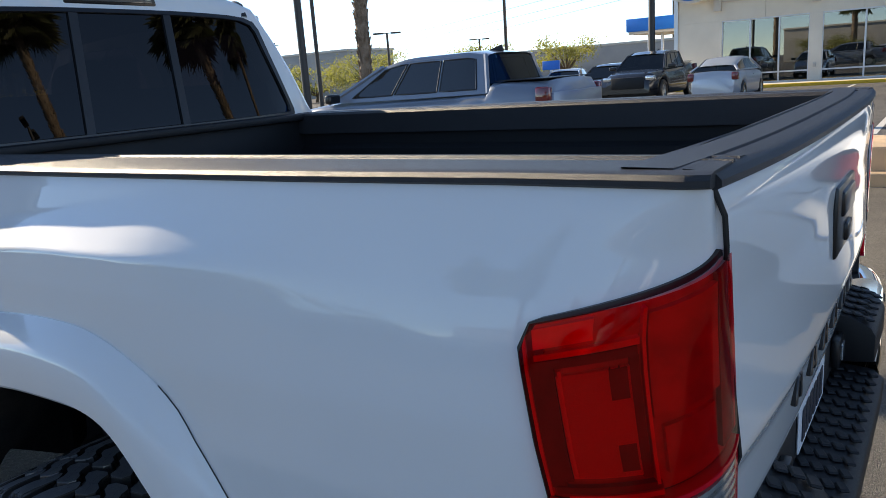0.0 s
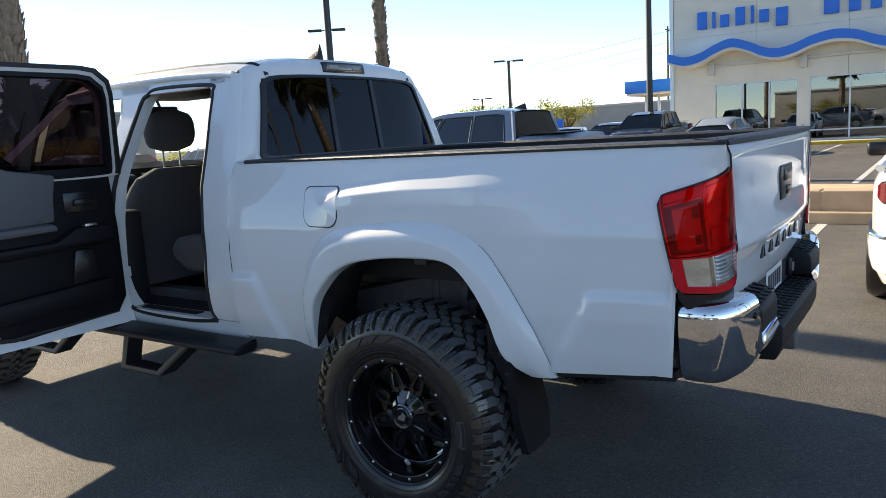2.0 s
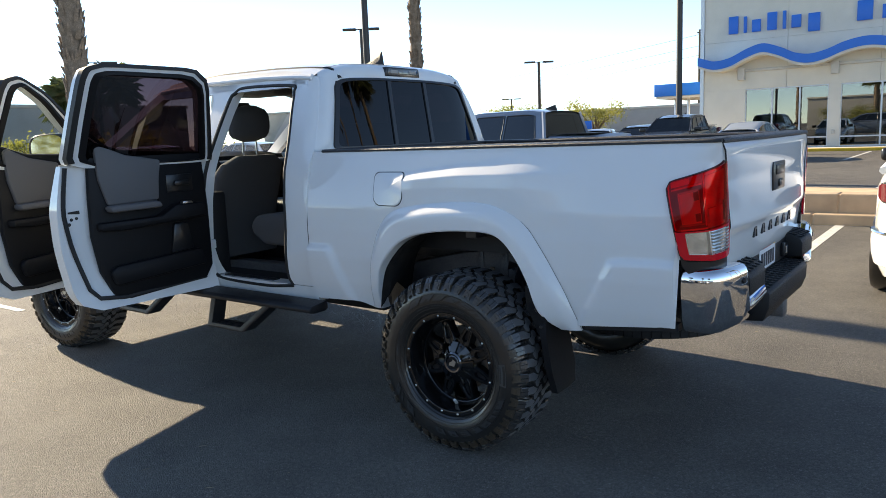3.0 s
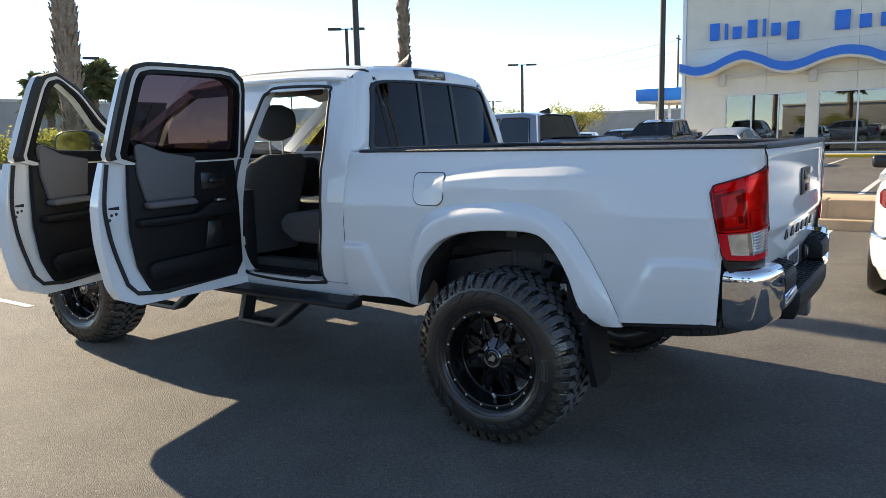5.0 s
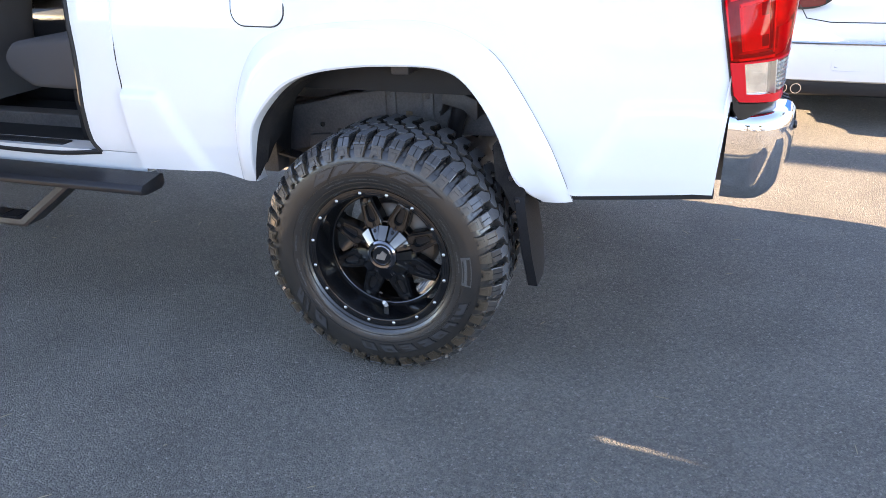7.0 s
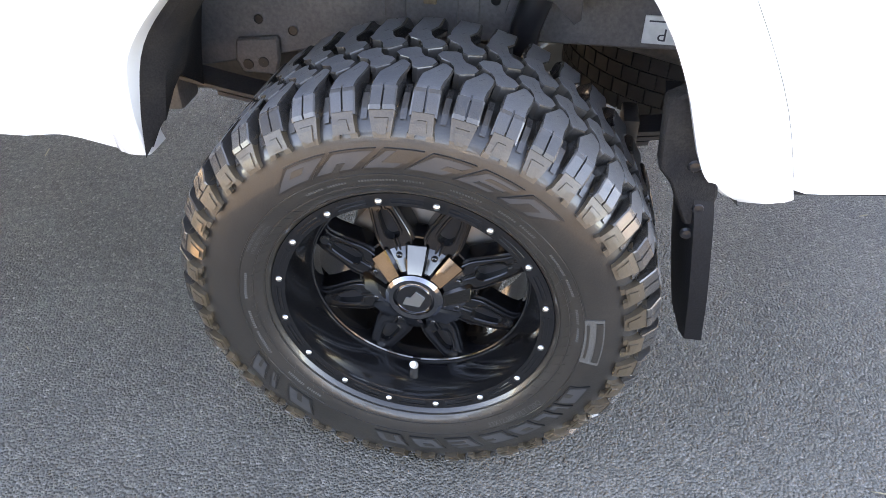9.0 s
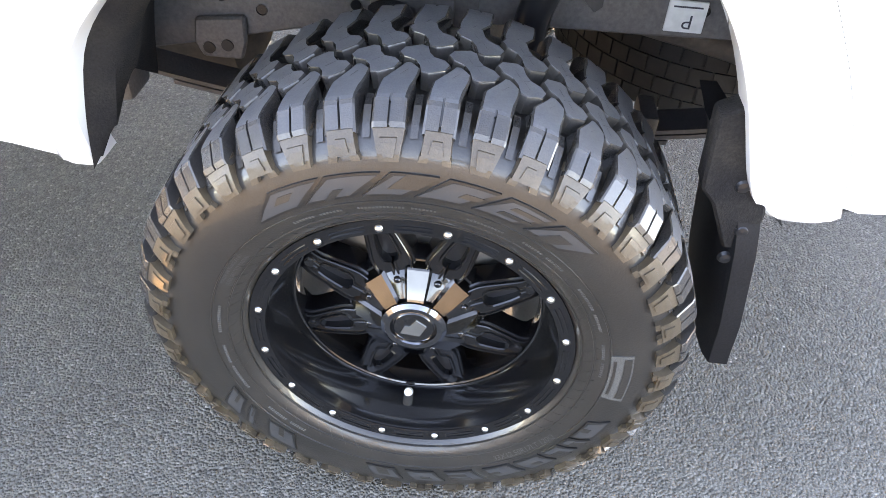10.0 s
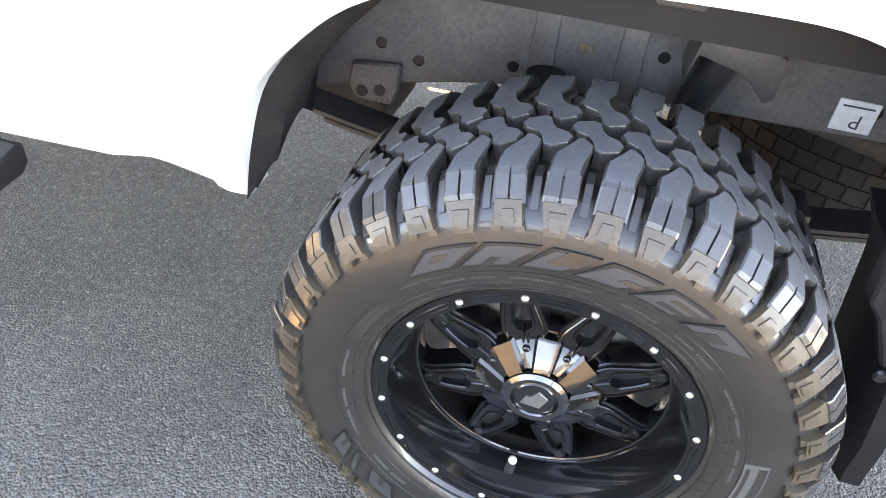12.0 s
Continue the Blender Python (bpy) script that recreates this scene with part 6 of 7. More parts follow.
def pickup(label, m, paint, k=1.0, cab=(-1.0, -0.92, 0.62, 1.40)):
    t = car("parked_pickup", label, "pickup truck", m, paint, 5.35 * k, 1.99 * k,
            [(-2.66 * k, 1.20 * k), (-2.60 * k, 1.31 * k), ((cab[0] - 0.03) * k, 1.32 * k), ((cab[0] + 0.03) * k, 1.19 * k), (0.95 * k, 1.14 * k), (1.5 * k, 1.13 * k), (2.35 * k, 1.02 * k), (2.62 * k, 0.80 * k)],
            [(cab[1] * k, 1.76 * k), ((cab[1] + 0.3) * k, 1.81 * k), ((cab[2] - 0.5) * k, 1.80 * k), (cab[2] * k, 1.70 * k)], (cab[0] * k, cab[3] * k), (-1.62 * k, 1.60 * k), 0.385 * k, low=0.28, trim=SMOOTH_BLACK)
    part("bed_floor", box(-2.55 * k, (cab[0] - 0.05) * k, -0.78 * k, 0.78 * k, 1.345 * k, 1.355 * k), BLACK_PLASTIC, t, "black bed cover")
    for s in (1, -1):
        part("tail_light", box(-2.67 * k, -2.45 * k, min(s * 0.80 * k, s * 0.93 * k), max(s * 0.80 * k, s * 0.93 * k), 0.96 * k, 1.24 * k, 0.03), DARK_RED_LENS, t)
        part("headlight", box(2.30 * k, 2.60 * k, min(s * 0.62 * k, s * 0.93 * k), max(s * 0.62 * k, s * 0.93 * k), 0.80 * k, 0.95 * k, 0.03), CLEAR_LENS, t)
    part("grille", box(2.50 * k, 2.66 * k, -0.6 * k, 0.6 * k, 0.52 * k, 0.92 * k, 0.03), BLACK_PLASTIC, t)
    part("tailgate", box(-2.70 * k, -2.62 * k, -0.84 * k, 0.84 * k, 0.66 * k, 1.16 * k, 0.02), paint, t)
    part("rear_bumper", box(-2.74 * k, -2.55 * k, -0.92 * k, 0.92 * k, 0.42 * k, 0.64 * k, 0.04), paint, t)
    part("aerial_fin", prism([((cab[1] + 0.1) * k, 1.77 * k), ((cab[1] + 0.36) * k, 1.81 * k), ((cab[1] + 0.13) * k, 1.88 * k)], "y", -0.02, 0.02, 0.006, 1), BLACK_PLASTIC, t)
    return t


pickup("grey metallic crew-cab pickup seen over the truck bed", pose(-6.08, 8.90, 0, 0, 0, 180), GREY_PAINT, 1.03, (-1.70, -1.58, 0.30, 1.35))
pickup("black crew-cab pickup parked before the dealership", pose(-8.9, 28.6, 0, 0, 0, -90), BLACK_PAINT, 1.06)
hb = car("silver_hatchback", "silver hatchback parked facing the dealership", "car", pose(-5.6, 27.2, 0, 0, 0, 90), SILVER_PAINT, 4.4, 1.75,
         [(-2.2, 0.80), (-2.15, 1.0), (-1.7, 1.03), (0.9, 0.98), (1.6, 0.90), (2.1, 0.66)], [(-1.75, 1.22), (-0.8, 1.47), (0.0, 1.50), (0.6, 1.40)], (-2.05, 1.45), (-1.32, 1.38), 0.31)
for s in (1, -1):
    part("tail_light", box(-2.22, -2.0, min(s * 0.62, s * 0.84), max(s * 0.62, s * 0.84), 0.72, 0.98, 0.04), DARK_RED_LENS, hb)
car("far_car", "pale far car half hidden in the next row", "car", pose(-13.5, 30.5, 0, 0, 0, -75), SILVER_PAINT, 4.5, 1.8,
    [(-2.2, 0.7), (-2.1, 0.95), (-1.4, 0.98), (0.8, 0.95), (1.6, 0.9), (2.2, 0.6)], [(-1.0, 1.40), (-0.3, 1.45), (0.3, 1.43), (0.6, 1.36)], (-1.5, 1.4), (-1.4, 1.35), 0.32)
car("far_car", "dark far car half hidden in the next row", "car", pose(-10.9, 29.5, 0, 0, 0, -90), BLACK_PAINT, 4.5, 1.8,
    [(-2.2, 0.7), (-2.1, 0.95), (-1.4, 1.0), (0.8, 0.98), (1.6, 0.9), (2.2, 0.6)], [(-1.0, 1.50), (-0.3, 1.55), (0.3, 1.53), (0.6, 1.46)], (-1.5, 1.4), (-1.4, 1.35), 0.33)
for px, py, pt in ((-22.0, 16.0, SILVER_PAINT), (-22.5, 10.8, WHITE_PAINT), (-24.0, 13.0, RED_PAINT)):
    car("far_car", "far parked car seen beside the palm", "car", pose(px, py, 0, 0, 0, 180), pt, 4.5, 1.8,
        [(-2.2, 0.7), (-2.1, 0.95), (-1.4, 0.98), (0.8, 0.95), (1.6, 0.9), (2.2, 0.6)], [(-1.3, 1.40), (-0.3, 1.50), (0.3, 1.48), (0.6, 1.40)], (-1.8, 1.4), (-1.4, 1.35), 0.32)

# a row of parked cars across the aisle, and palms beyond
DECK = [(-2.2, 0.7), (-2.1, 0.95), (-1.4, 1.0), (0.8, 0.98), (1.6, 0.9), (2.2, 0.6)]
ROOFL = [(-1.2, 1.45), (-0.4, 1.55), (0.3, 1.53), (0.6, 1.45)]
for k, paint in enumerate((SILVER_PAINT, WHITE_PAINT, BLACK_PAINT, WHITE_PAINT, GREY_PAINT, WHITE_PAINT)):
    car("aisle_car", "parked car across the aisle", "car", pose(-9 + 3.4 * k, -17, 0, 0, 0, -90), paint, 4.5, 1.8, DECK, ROOFL, (-1.7, 1.4), (-1.4, 1.35), 0.33)
palm(-9.0, -24, 6.5, 0.3)
palm(3.0, -25, 7.0, 0.3)
palm(12.0, -22, 6.5, 0.3)

# overhead wires far off, and a small blue sign box beyond the next row
for k, (za, zb) in enumerate(((8.5, 10.9), (9.75, 12.3), (7.5, 9.9))):
    wire = thing("power_line", "thin dark overhead wire against the sky", "power line", "overhead wires")
    part("wire", tube([(-95 + 67.7 * u, 90 + k * 0.4, za + (zb - za) * (-40.6 + 67.7 * u) / 27.1 - 1.2 * math.sin(math.pi * u) * 0.5) for u in np.linspace(0, 1, 12)], 0.018, 5), POLE_PAINT, wire)
for x, top in ((-95.0, 9.0), (-27.3, 12.9)):
    pole = thing("utility_pole", "tall wooden utility pole carrying wires", "utility pole", "utility poles")
    part("pole", tube([(x, 90.4, -0.1), (x, 90.4, top)], [0.16, 0.11], 10), DRY_TWIG, pole)
    part("cross_arm", box(x - 0.06, x + 0.06, 89.6, 91.3, top - 0.5, top - 0.35, 0.02), DRY_TWIG, pole)
sign = thing("sign_box", "small blue sign box on a post", "sign")
part("panel", box(-14.48, -13.65, 29.95, 30.10, 1.45, 1.85, 0.02), SIGN_BLUE, sign)
part("post", box(-14.10, -14.02, 29.98, 30.06, 0, 1.45, 0.01), ALUMINIUM, sign)


def text_mesh(body, size, shear=0.0):
    """Flat letters of the built-in font as (points, faces)."""
    c = bpy.data.curves.new("letters", "FONT")
    c.body, c.size, c.shear, c.resolution_u = body, size, shear, 3
    c.align_x, c.align_y = "CENTER", "CENTER"
    ob = new("letters", c)
    me = ob.evaluated_get(bpy.context.evaluated_depsgraph_get()).to_mesh()
    pts = [v.co.copy() for v in me.vertices]
    fcs = [tuple(p.vertices) for p in me.polygons]
    bpy.data.objects.remove(ob)
    bpy.data.curves.remove(c)
    return pts, fcs


def sidewall_y(r):
    return lerp(r, (0.243, 0.250, 0.265, 0.29, 0.32, 0.345, 0.365, 0.380, 0.390, 0.396), (-0.030, -0.042, -0.054, -0.063, -0.066, -0.063, -0.057, -0.046, -0.030, 0.002))


def ring_patch(a0, a1, r0, r1, lift, slant=0.0, n=6, bm=None):
    """A raised slab on the side wall between two angles (degrees) and radii."""
    top, rim = [], []
    for i in range(n + 1):
        row = []
        for j in range(3):
            r = r0 + (r1 - r0) * j / 2
            a = radians(a0 + (a1 - a0) * i / n + slant * (j / 2 - 0.5))
            row.append((r * math.cos(a), sidewall_y(r) - lift, r * math.sin(a)))
        top.append(row)
    o = grid(top, bm=bm)
    ring = [top[i][0] for i in range(n + 1)] + [top[n][1]] + [top[i][2] for i in range(n, -1, -1)] + [top[0][1]]
    grid([ring, [(p[0], p[1] + lift + 0.003, p[2]) for p in ring]], close_v=True, bm=o)
    return o


def lug_y(r):
    """The face of the side lugs, from their lower end up to the shoulder blocks."""
    return lerp(r, (0.352, 0.366, 0.380, 0.396), (-0.0705, -0.0668, -0.0600, -0.0485))


def wall_slab(poly, lift, bm=None, rows=4):
    """A side lug from an outline of (degrees, radius), four corners."""
    (a0, r0), (a1, r1), (a2, r2), (a3, r3) = poly
    top = []
    for j in range(rows + 1):
        v = j / rows
        row = []
        for i in range(4):
            u = i / 3
            a = (a0 + (a3 - a0) * v) * (1 - u) + (a1 + (a2 - a1) * v) * u
            r = (r0 + (r3 - r0) * v) * (1 - u) + (r1 + (r2 - r1) * v) * u
            row.append((r * math.cos(radians(a)), lug_y(r) - lift, r * math.sin(radians(a))))
        top.append(row)
    o = grid(top, bm=bm)
    ring = [top[0][i] for i in range(4)] + [top[j][3] for j in range(1, rows + 1)] + [top[rows][i] for i in (2, 1, 0)] + [top[j][0] for j in range(rows - 1, 0, -1)]
    cx, cz = sum(p[0] for p in ring) / len(ring), sum(p[2] for p in ring) / len(ring)
    grid([ring, [(cx + (p[0] - cx) * 1.10, p[1] + lift + 0.022, cz + (p[2] - cz) * 1.06) for p in ring]], close_v=True, bm=o)
    return o


# shoulder block stations: along the axle, left and right edge of the running face
LUG_FACE = [(0.059, 0.0075, 0.0135), (0.052, 0.0035, 0.0205), (0.044, -0.0010, 0.0265), (0.030, -0.0095, 0.0262), (0.018, -0.0165, 0.0245), (0.002, -0.0180, 0.0208), (-0.016, -0.0188, 0.0190)]
TREAD_MID = 0.106


def shoulder_lug(proud, flip):
    """One shoulder block: a slanted pointed running face, a short canted face split by a sipe, deep gaps on both sides."""
    ends = ((-0.0225, 0.4172), (-0.0260, 0.4148), (-0.0490, 0.4010), (-0.0520, 0.3950), (-0.0465, 0.3880))
    if proud:
        ends = ((-0.0225, 0.4172), (-0.0285, 0.4140), (-0.0485, 0.3935), (-0.0525, 0.3895), (-0.0480, 0.3850))
    prof = [(y, 0.4192 - 0.0008 * (y < 0), a, b) for y, a, b in LUG_FACE] + [(y, r, -0.0190, 0.0190) for y, r in ends]
    rows = []
    fs = (-1.0, -0.90, -0.5, -0.075, -0.045, 0.045, 0.075, 0.5, 0.90, 1.0)
    for f in fs:
        edge, sipe = abs(f) == 1.0, abs(f) == 0.045
        row = [(0.010 + 0.006 * f, 0.062, 0.3935)]
        for i, (y, r, a, b) in enumerate(prof):
            yy, rr = y, r
            mid, hw = (a + b) / 2, (b - a) / 2
            if edge:
                rr -= 0.0016
                hw += 0.0006
            if sipe and i > 6:
                rr -= 0.005
                yy += 0.004 if i > 7 else 0.0
            row.append((mid + hw * f, yy, rr))
        row.append((0.021 * f, -0.010, 0.379))
        row.append((0.022 * f, 0.020, 0.390))
        rows.append([(-x, 2 * TREAD_MID - y, r) if flip else (x, y, r) for x, y, r in row])
    bm = grid(rows, close_v=True, cap=True)
    # short cut across the running face
    for x, y in ((0.008, 0.036),):
        box(-0.0008, 0.0008, -0.007, 0.007, 0.4180, 0.4196, bm=bm, m=Matrix.Translation((-x if flip else x, 2 * TREAD_MID - y if flip else y, 0)) @ Matrix.Rotation(radians(-35), 4, "Z"))
    return bm


def gap_rib():
    """The low rib in the groove between two shoulder blocks."""
    return grid([[(t, y, r) for y, r in ((0.022, 0.392), (0.010, 0.4040), (-0.012, 0.4020), (-0.036, 0.3900), (-0.0500, 0.3800), (-0.040, 0.374))] for t in (-0.0046, -0.0034, 0.0034, 0.0046)], close_v=True, cap=True)


S_OUTLINE = [(-0.0345, 0.014), (-0.029, 0.028), (-0.008, 0.038), (0.001, 0.034), (0.005, 0.017), (0.012, 0.005), (0.027, -0.002), (0.0345, -0.014), (0.029, -0.028), (0.008, -0.038), (-0.001, -0.034), (-0.005, -0.017), (-0.012, -0.005), (-0.027, 0.002)]


def s_block():
    """A large tread block of the middle rows, bent like an S, with a kinked sipe."""
    bm = bmesh.new()
    n = len(S_OUTLINE)
    rings = [[(x * f, y * f, r) for x, y in S_OUTLINE] for f, r in ((1.05, 0.392), (0.99, 0.4165), (0.975, 0.4186), (0.95, 0.4194))]
    grid(rings, close_v=True, bm=bm)
    bm.verts.ensure_lookup_table()
    bm.faces.new([bm.verts[len(bm.verts) - n + k] for k in range(n)])
    for x, y, a in ((-0.006, 0.011, 25), (0.0035, -0.001, -60), (0.008, -0.012, 25)):
        box(-0.0007, 0.0007, -0.0075, 0.0075, 0.4178, 0.4197, bm=bm, m=Matrix.Translation((x, y, 0)) @ Matrix.Rotation(radians(a), 4, "Z"))
    return bm


def mark_shapes(a, half, r0, r1, slant, kind, w):
    """A plain raised mark on the wall: a slanted slab, its inside coloured lighter for the sky it reflects."""
    part("raised_mark", ring_patch(a + half, a - half, r0, r1, 0.0030, slant), MARK_EDGE, w)
    part("raised_mark", ring_patch(a + half - 0.75, a - half + 0.75, r0 + 0.0035, r1 - 0.0035, 0.0034, slant), MARK_RUBBER, w)
    cuts = {0: ((0.30, 0.62, 0.45, 0.72),), 1: ((0.40, 0.60, 0.0, 0.45),), 2: ((0.36, 1.0, 0.38, 1.0),), 3: ((0.62, 1.0, 0.40, 0.60),), 4: ((0.35, 1.0, 0.26, 0.42), (0.35, 1.0, 0.58, 0.74)), 5: ((0.30, 0.68, 0.0, 0.62),)}[kind]
    for u0, u1, v0, v1 in cuts:
        lo, hi = r0 + (r1 - r0) * v0, r0 + (r1 - r0) * v1
        sh = slant * ((v0 + v1) / 2 - 0.5)
        part("mark_cut", ring_patch(a + half - 2 * half * u0 + sh, a + half - 2 * half * u1 + sh, max(lo, r0 - 0.001), min(hi, r1 + 0.001), 0.0040, slant * (v1 - v0)), TYRE_RUBBER, w)


def make_wheel(m, label):
    w = thing("road_wheel", label, "", at=m)
    w.parent = truck
    prof = [(0.225, 0.232), (0.245, 0.254), (0.29, 0.275), (0.33, 0.276), (0.365, 0.264), (0.382, 0.244), (0.394, 0.212), (0.396, 0.106), (0.3955, 0.020), (0.3950, 0.008)]
    prof += [(r, sidewall_y(r)) for r in (0.3925, 0.388, 0.382, 0.376, 0.365, 0.355, 0.345, 0.332, 0.32, 0.305, 0.29, 0.277, 0.272, 0.270, 0.265, 0.258, 0.250, 0.243)] + [(0.238, -0.015), (0.225, -0.010)]
    tyre = part("tyre", turned(prof, 120), TYRE_RUBBER, w, "black mud-terrain tyre")
    # fine rings and marks on the wall
    for r, h in ((0.2965, 0.0018), (0.2735, 0.0012), (0.256, 0.002)):
        part("wall_ring", turned([(r - 0.0016, sidewall_y(r - 0.0016) + 0.001), (r - 0.0008, sidewall_y(r) - h), (r + 0.0008, sidewall_y(r) - h), (r + 0.0016, sidewall_y(r + 0.0016) + 0.001)], 96), TYRE_RUBBER, w)
    # plain raised shapes where maker's marks stand
    for k, (a, half) in enumerate(((119.5, 6.2), (106.0, 6.0), (93.0, 5.0), (80.5, 5.4), (67.5, 5.4), (54.5, 5.2))):
        mark_shapes(a, half, 0.307, 0.341, -7, k, w)
    for k, a in enumerate((-23.5, -31.0, -37.5, -47.0, -58.0, -71.0, -84.0, -97.0)):
        mark_shapes(a, (4.6, 2.0, 3.2, 4.6, 4.6, 4.8, 4.8, 4.8)[k], 0.305, 0.336, 3, (1, 2, 2, 0, 3, 4, 0, 5)[k], w)
    for a, half in ((-132.0, 5.2), (-144.0, 1.6), (-151.5, 3.6)):
        mark_shapes(a, half, 0.303, 0.342, 5, 1, w)
    plate_ = part("raised_plate", ring_patch(-8, 10.3, 0.2965, 0.3285, 0.0022, 0, 8), PRINT_RUBBER, w)
    part("raised_bar", ring_patch(-6.8, 9.1, 0.3150, 0.3260, 0.0030, 0, 8), TYRE_RUBBER, w)
    part("raised_bar", ring_patch(-6.0, 8.3, 0.3000, 0.3045, 0.0030, 0, 8), TYRE_RUBBER, w)
    for a0, a1 in ((166, 178), (184, 192), (194, 205), (20, 27), (29, 38), (46, 52), (54, 60), (66, 76), (84, 90), (92, 104), (108, 114), (116, 122), (0, 6), (8, 14), (216, 224), (226, 232)):
        bm = bmesh.new()
        a = a0
        while a < a1:
            ring_patch(a, a + 0.55, 0.2832, 0.2872, 0.0009, 0, 2, bm=bm)
            a += 0.95
        tagged(part("fine_print", bm, PRINT_RUBBER, w, smooth=False), kind="stuff")
    for body, r_mid, a_mid in (("MADE IN THAILAND", 0.2905, 149), ("STEEL BELTED RADIAL", 0.2820, 149)):
        pts, fcs = text_mesh(body, 0.0075)
        bm = bmesh.new()
        vs = []
        for p in pts:
            r, a = r_mid + p.y, radians(a_mid) - p.x / r_mid
            vs.append(bm.verts.new((r * math.cos(a), sidewall_y(r) - 0.0012, r * math.sin(a))))
        for f in fcs:
            try:
                bm.faces.new([vs[i] for i in f])
            except ValueError:
                pass
        part("wall_marking", bm, PRINT_RUBBER, w, smooth=False)
    pts, fcs = text_mesh("33X12.50R17LT 120Q", 0.0135)
    bm = bmesh.new()
    vs = []
    for p in pts:
        r = 0.2870 - p.y
        a = radians(-46) + p.x / 0.2870
        vs.append(bm.verts.new((r * math.cos(a), sidewall_y(r) - 0.0014, r * math.sin(a))))
    for f in fcs:
        try:
            bm.faces.new([vs[i] for i in f])
        except ValueError:
            pass
    part("size_marking", bm, PRINT_RUBBER, w, smooth=False)
    # cross-hatch next to the rim
    bm = bmesh.new()
    for k in range(72):
        a = 5 * k
        ring_patch(a - 0.16, a + 0.16, 0.2530, 0.2790, 0.0007, 5, 2, bm=bm)
    tagged(part("wall_ribs", bm, TYRE_RUBBER, w, smooth=False), kind="stuff")

    # rim: lip, deep barrel
    prof = [(0.2440, -0.020), (0.2465, -0.036), (0.2458, -0.0396), (0.2400, -0.0400), (0.2270, -0.0400), (0.2235, -0.0385), (0.2215, -0.034), (0.2180, -0.010), (0.2090, 0.018), (0.2050, 0.050), (0.2020, 0.064), (0.1950, 0.064), (0.1950, 0.075), (0.2060, 0.080), (0.2060, 0.215), (0.222, 0.232)]
    part("rim", turned(prof, 96), GLOSS_BLACK, w, "deep gloss black alloy rim")
    part("rim_lip", turned([(0.2470, -0.030), (0.2474, -0.0395), (0.2466, -0.0406), (0.2400, -0.0408), (0.2270, -0.0408), (0.2230, -0.0390), (0.2222, -0.036)], 96), SATIN_BLACK, w)
    # spokes: two arms round a slot, with raised borders
    y_at = lambda r: lerp(r, (0.04, 0.075, 0.12, 0.175, 0.188, 0.201), (0.020, 0.024, 0.030, 0.036, 0.041, 0.054))
    arm = []
    for r, hw, sl in ((0.055, 0.0215, 0.0006), (0.085, 0.0305, 0.0006), (0.104, 0.0345, 0.0006), (0.110, 0.0352, 0.0010), (0.114, 0.0352, 0.0100), (0.122, 0.0345, 0.0140), (0.138, 0.0318, 0.0128), (0.154, 0.0290, 0.0106), (0.166, 0.0270, 0.0075), (0.170, 0.0262, 0.0006), (0.178, 0.0250, 0.0006), (0.188, 0.0240, 0.0006), (0.196, 0.0270, 0.0006), (0.202, 0.0360, 0.0006)):
        y = y_at(r)
        arm.append([(r, y + d, t) for t, d in ((hw, 0.045), (hw, 0.0085), (hw - 0.0018, 0.0060), (hw - 0.0034, 0.0060), (hw - 0.0042, 0.0015), (hw - 0.0056, 0.0), (hw - 0.0074, 0.0002), (hw - 0.0086, 0.0034), (sl + 0.0058, 0.0034), (sl + 0.0044, 0.0006), (sl + 0.0018, 0.0006), (sl, 0.0030), (sl, 0.032))])
    for k in range(8):
        R = Matrix.Rotation(-radians(20.8 + 45 * k), 4, "Y")
        for sgn in (1, -1):
            b = grid([[(x, y, z * sgn) for x, y, z in row] for row in arm], close_v=True, cap=True)
            b.transform(R)
            part("spoke", b, SATIN_BLACK, w, sharp=14)
        b = prism([(0.109, -0.016), (0.126, -0.017), (0.168, -0.009), (0.172, 0.0), (0.168, 0.009), (0.126, 0.017), (0.109, 0.016)], "y", 0.050, 0.056)
        b.transform(R)
        part("spoke_slot", b, SMOOTH_BLACK, w)
        b = turned([(0.0005, -0.0015), (0.0070, -0.0015), (0.0082, 0.0008), (0.0095, 0.0008), (0.0105, 0.003), (0.0105, 0.012)], 12)
        b.transform(R @ Matrix.Translation((0.184, y_at(0.184), 0)))
        part("spoke_bolt", b, GLOSS_BLACK, w)
    part("hub", turned([(0.0005, 0.032), (0.100, 0.036), (0.108, 0.038), (0.1115, 0.043), (0.113, 0.07)], 64), GLOSS_BLACK, w)
    part("rim_ring", turned([(0.2085, 0.046), (0.2060, 0.0405), (0.2035, 0.0395), (0.2020, 0.0425), (0.2000, 0.0425), (0.1985, 0.0395), (0.1960, 0.0410), (0.1945, 0.046), (0.1940, 0.075)], 96), GLOSS_BLACK, w)
    # chrome cap with eight legs
    cap_ = part("centre_cap", turned([(0.0005, -0.0035), (0.031, -0.0030), (0.0345, -0.0010), (0.037, -0.0060), (0.045, -0.0070), (0.0515, -0.0020), (0.0545, 0.008), (0.055, 0.024)], 48), DARK_CHROME, w, "dark chrome centre cap")
    part("cap_cone", turned([(0.040, 0.0005), (0.056, 0.0085), (0.074, 0.0185), (0.092, 0.0285), (0.100, 0.036), (0.102, 0.05)], 32), GLOSS_BLACK, cap_)
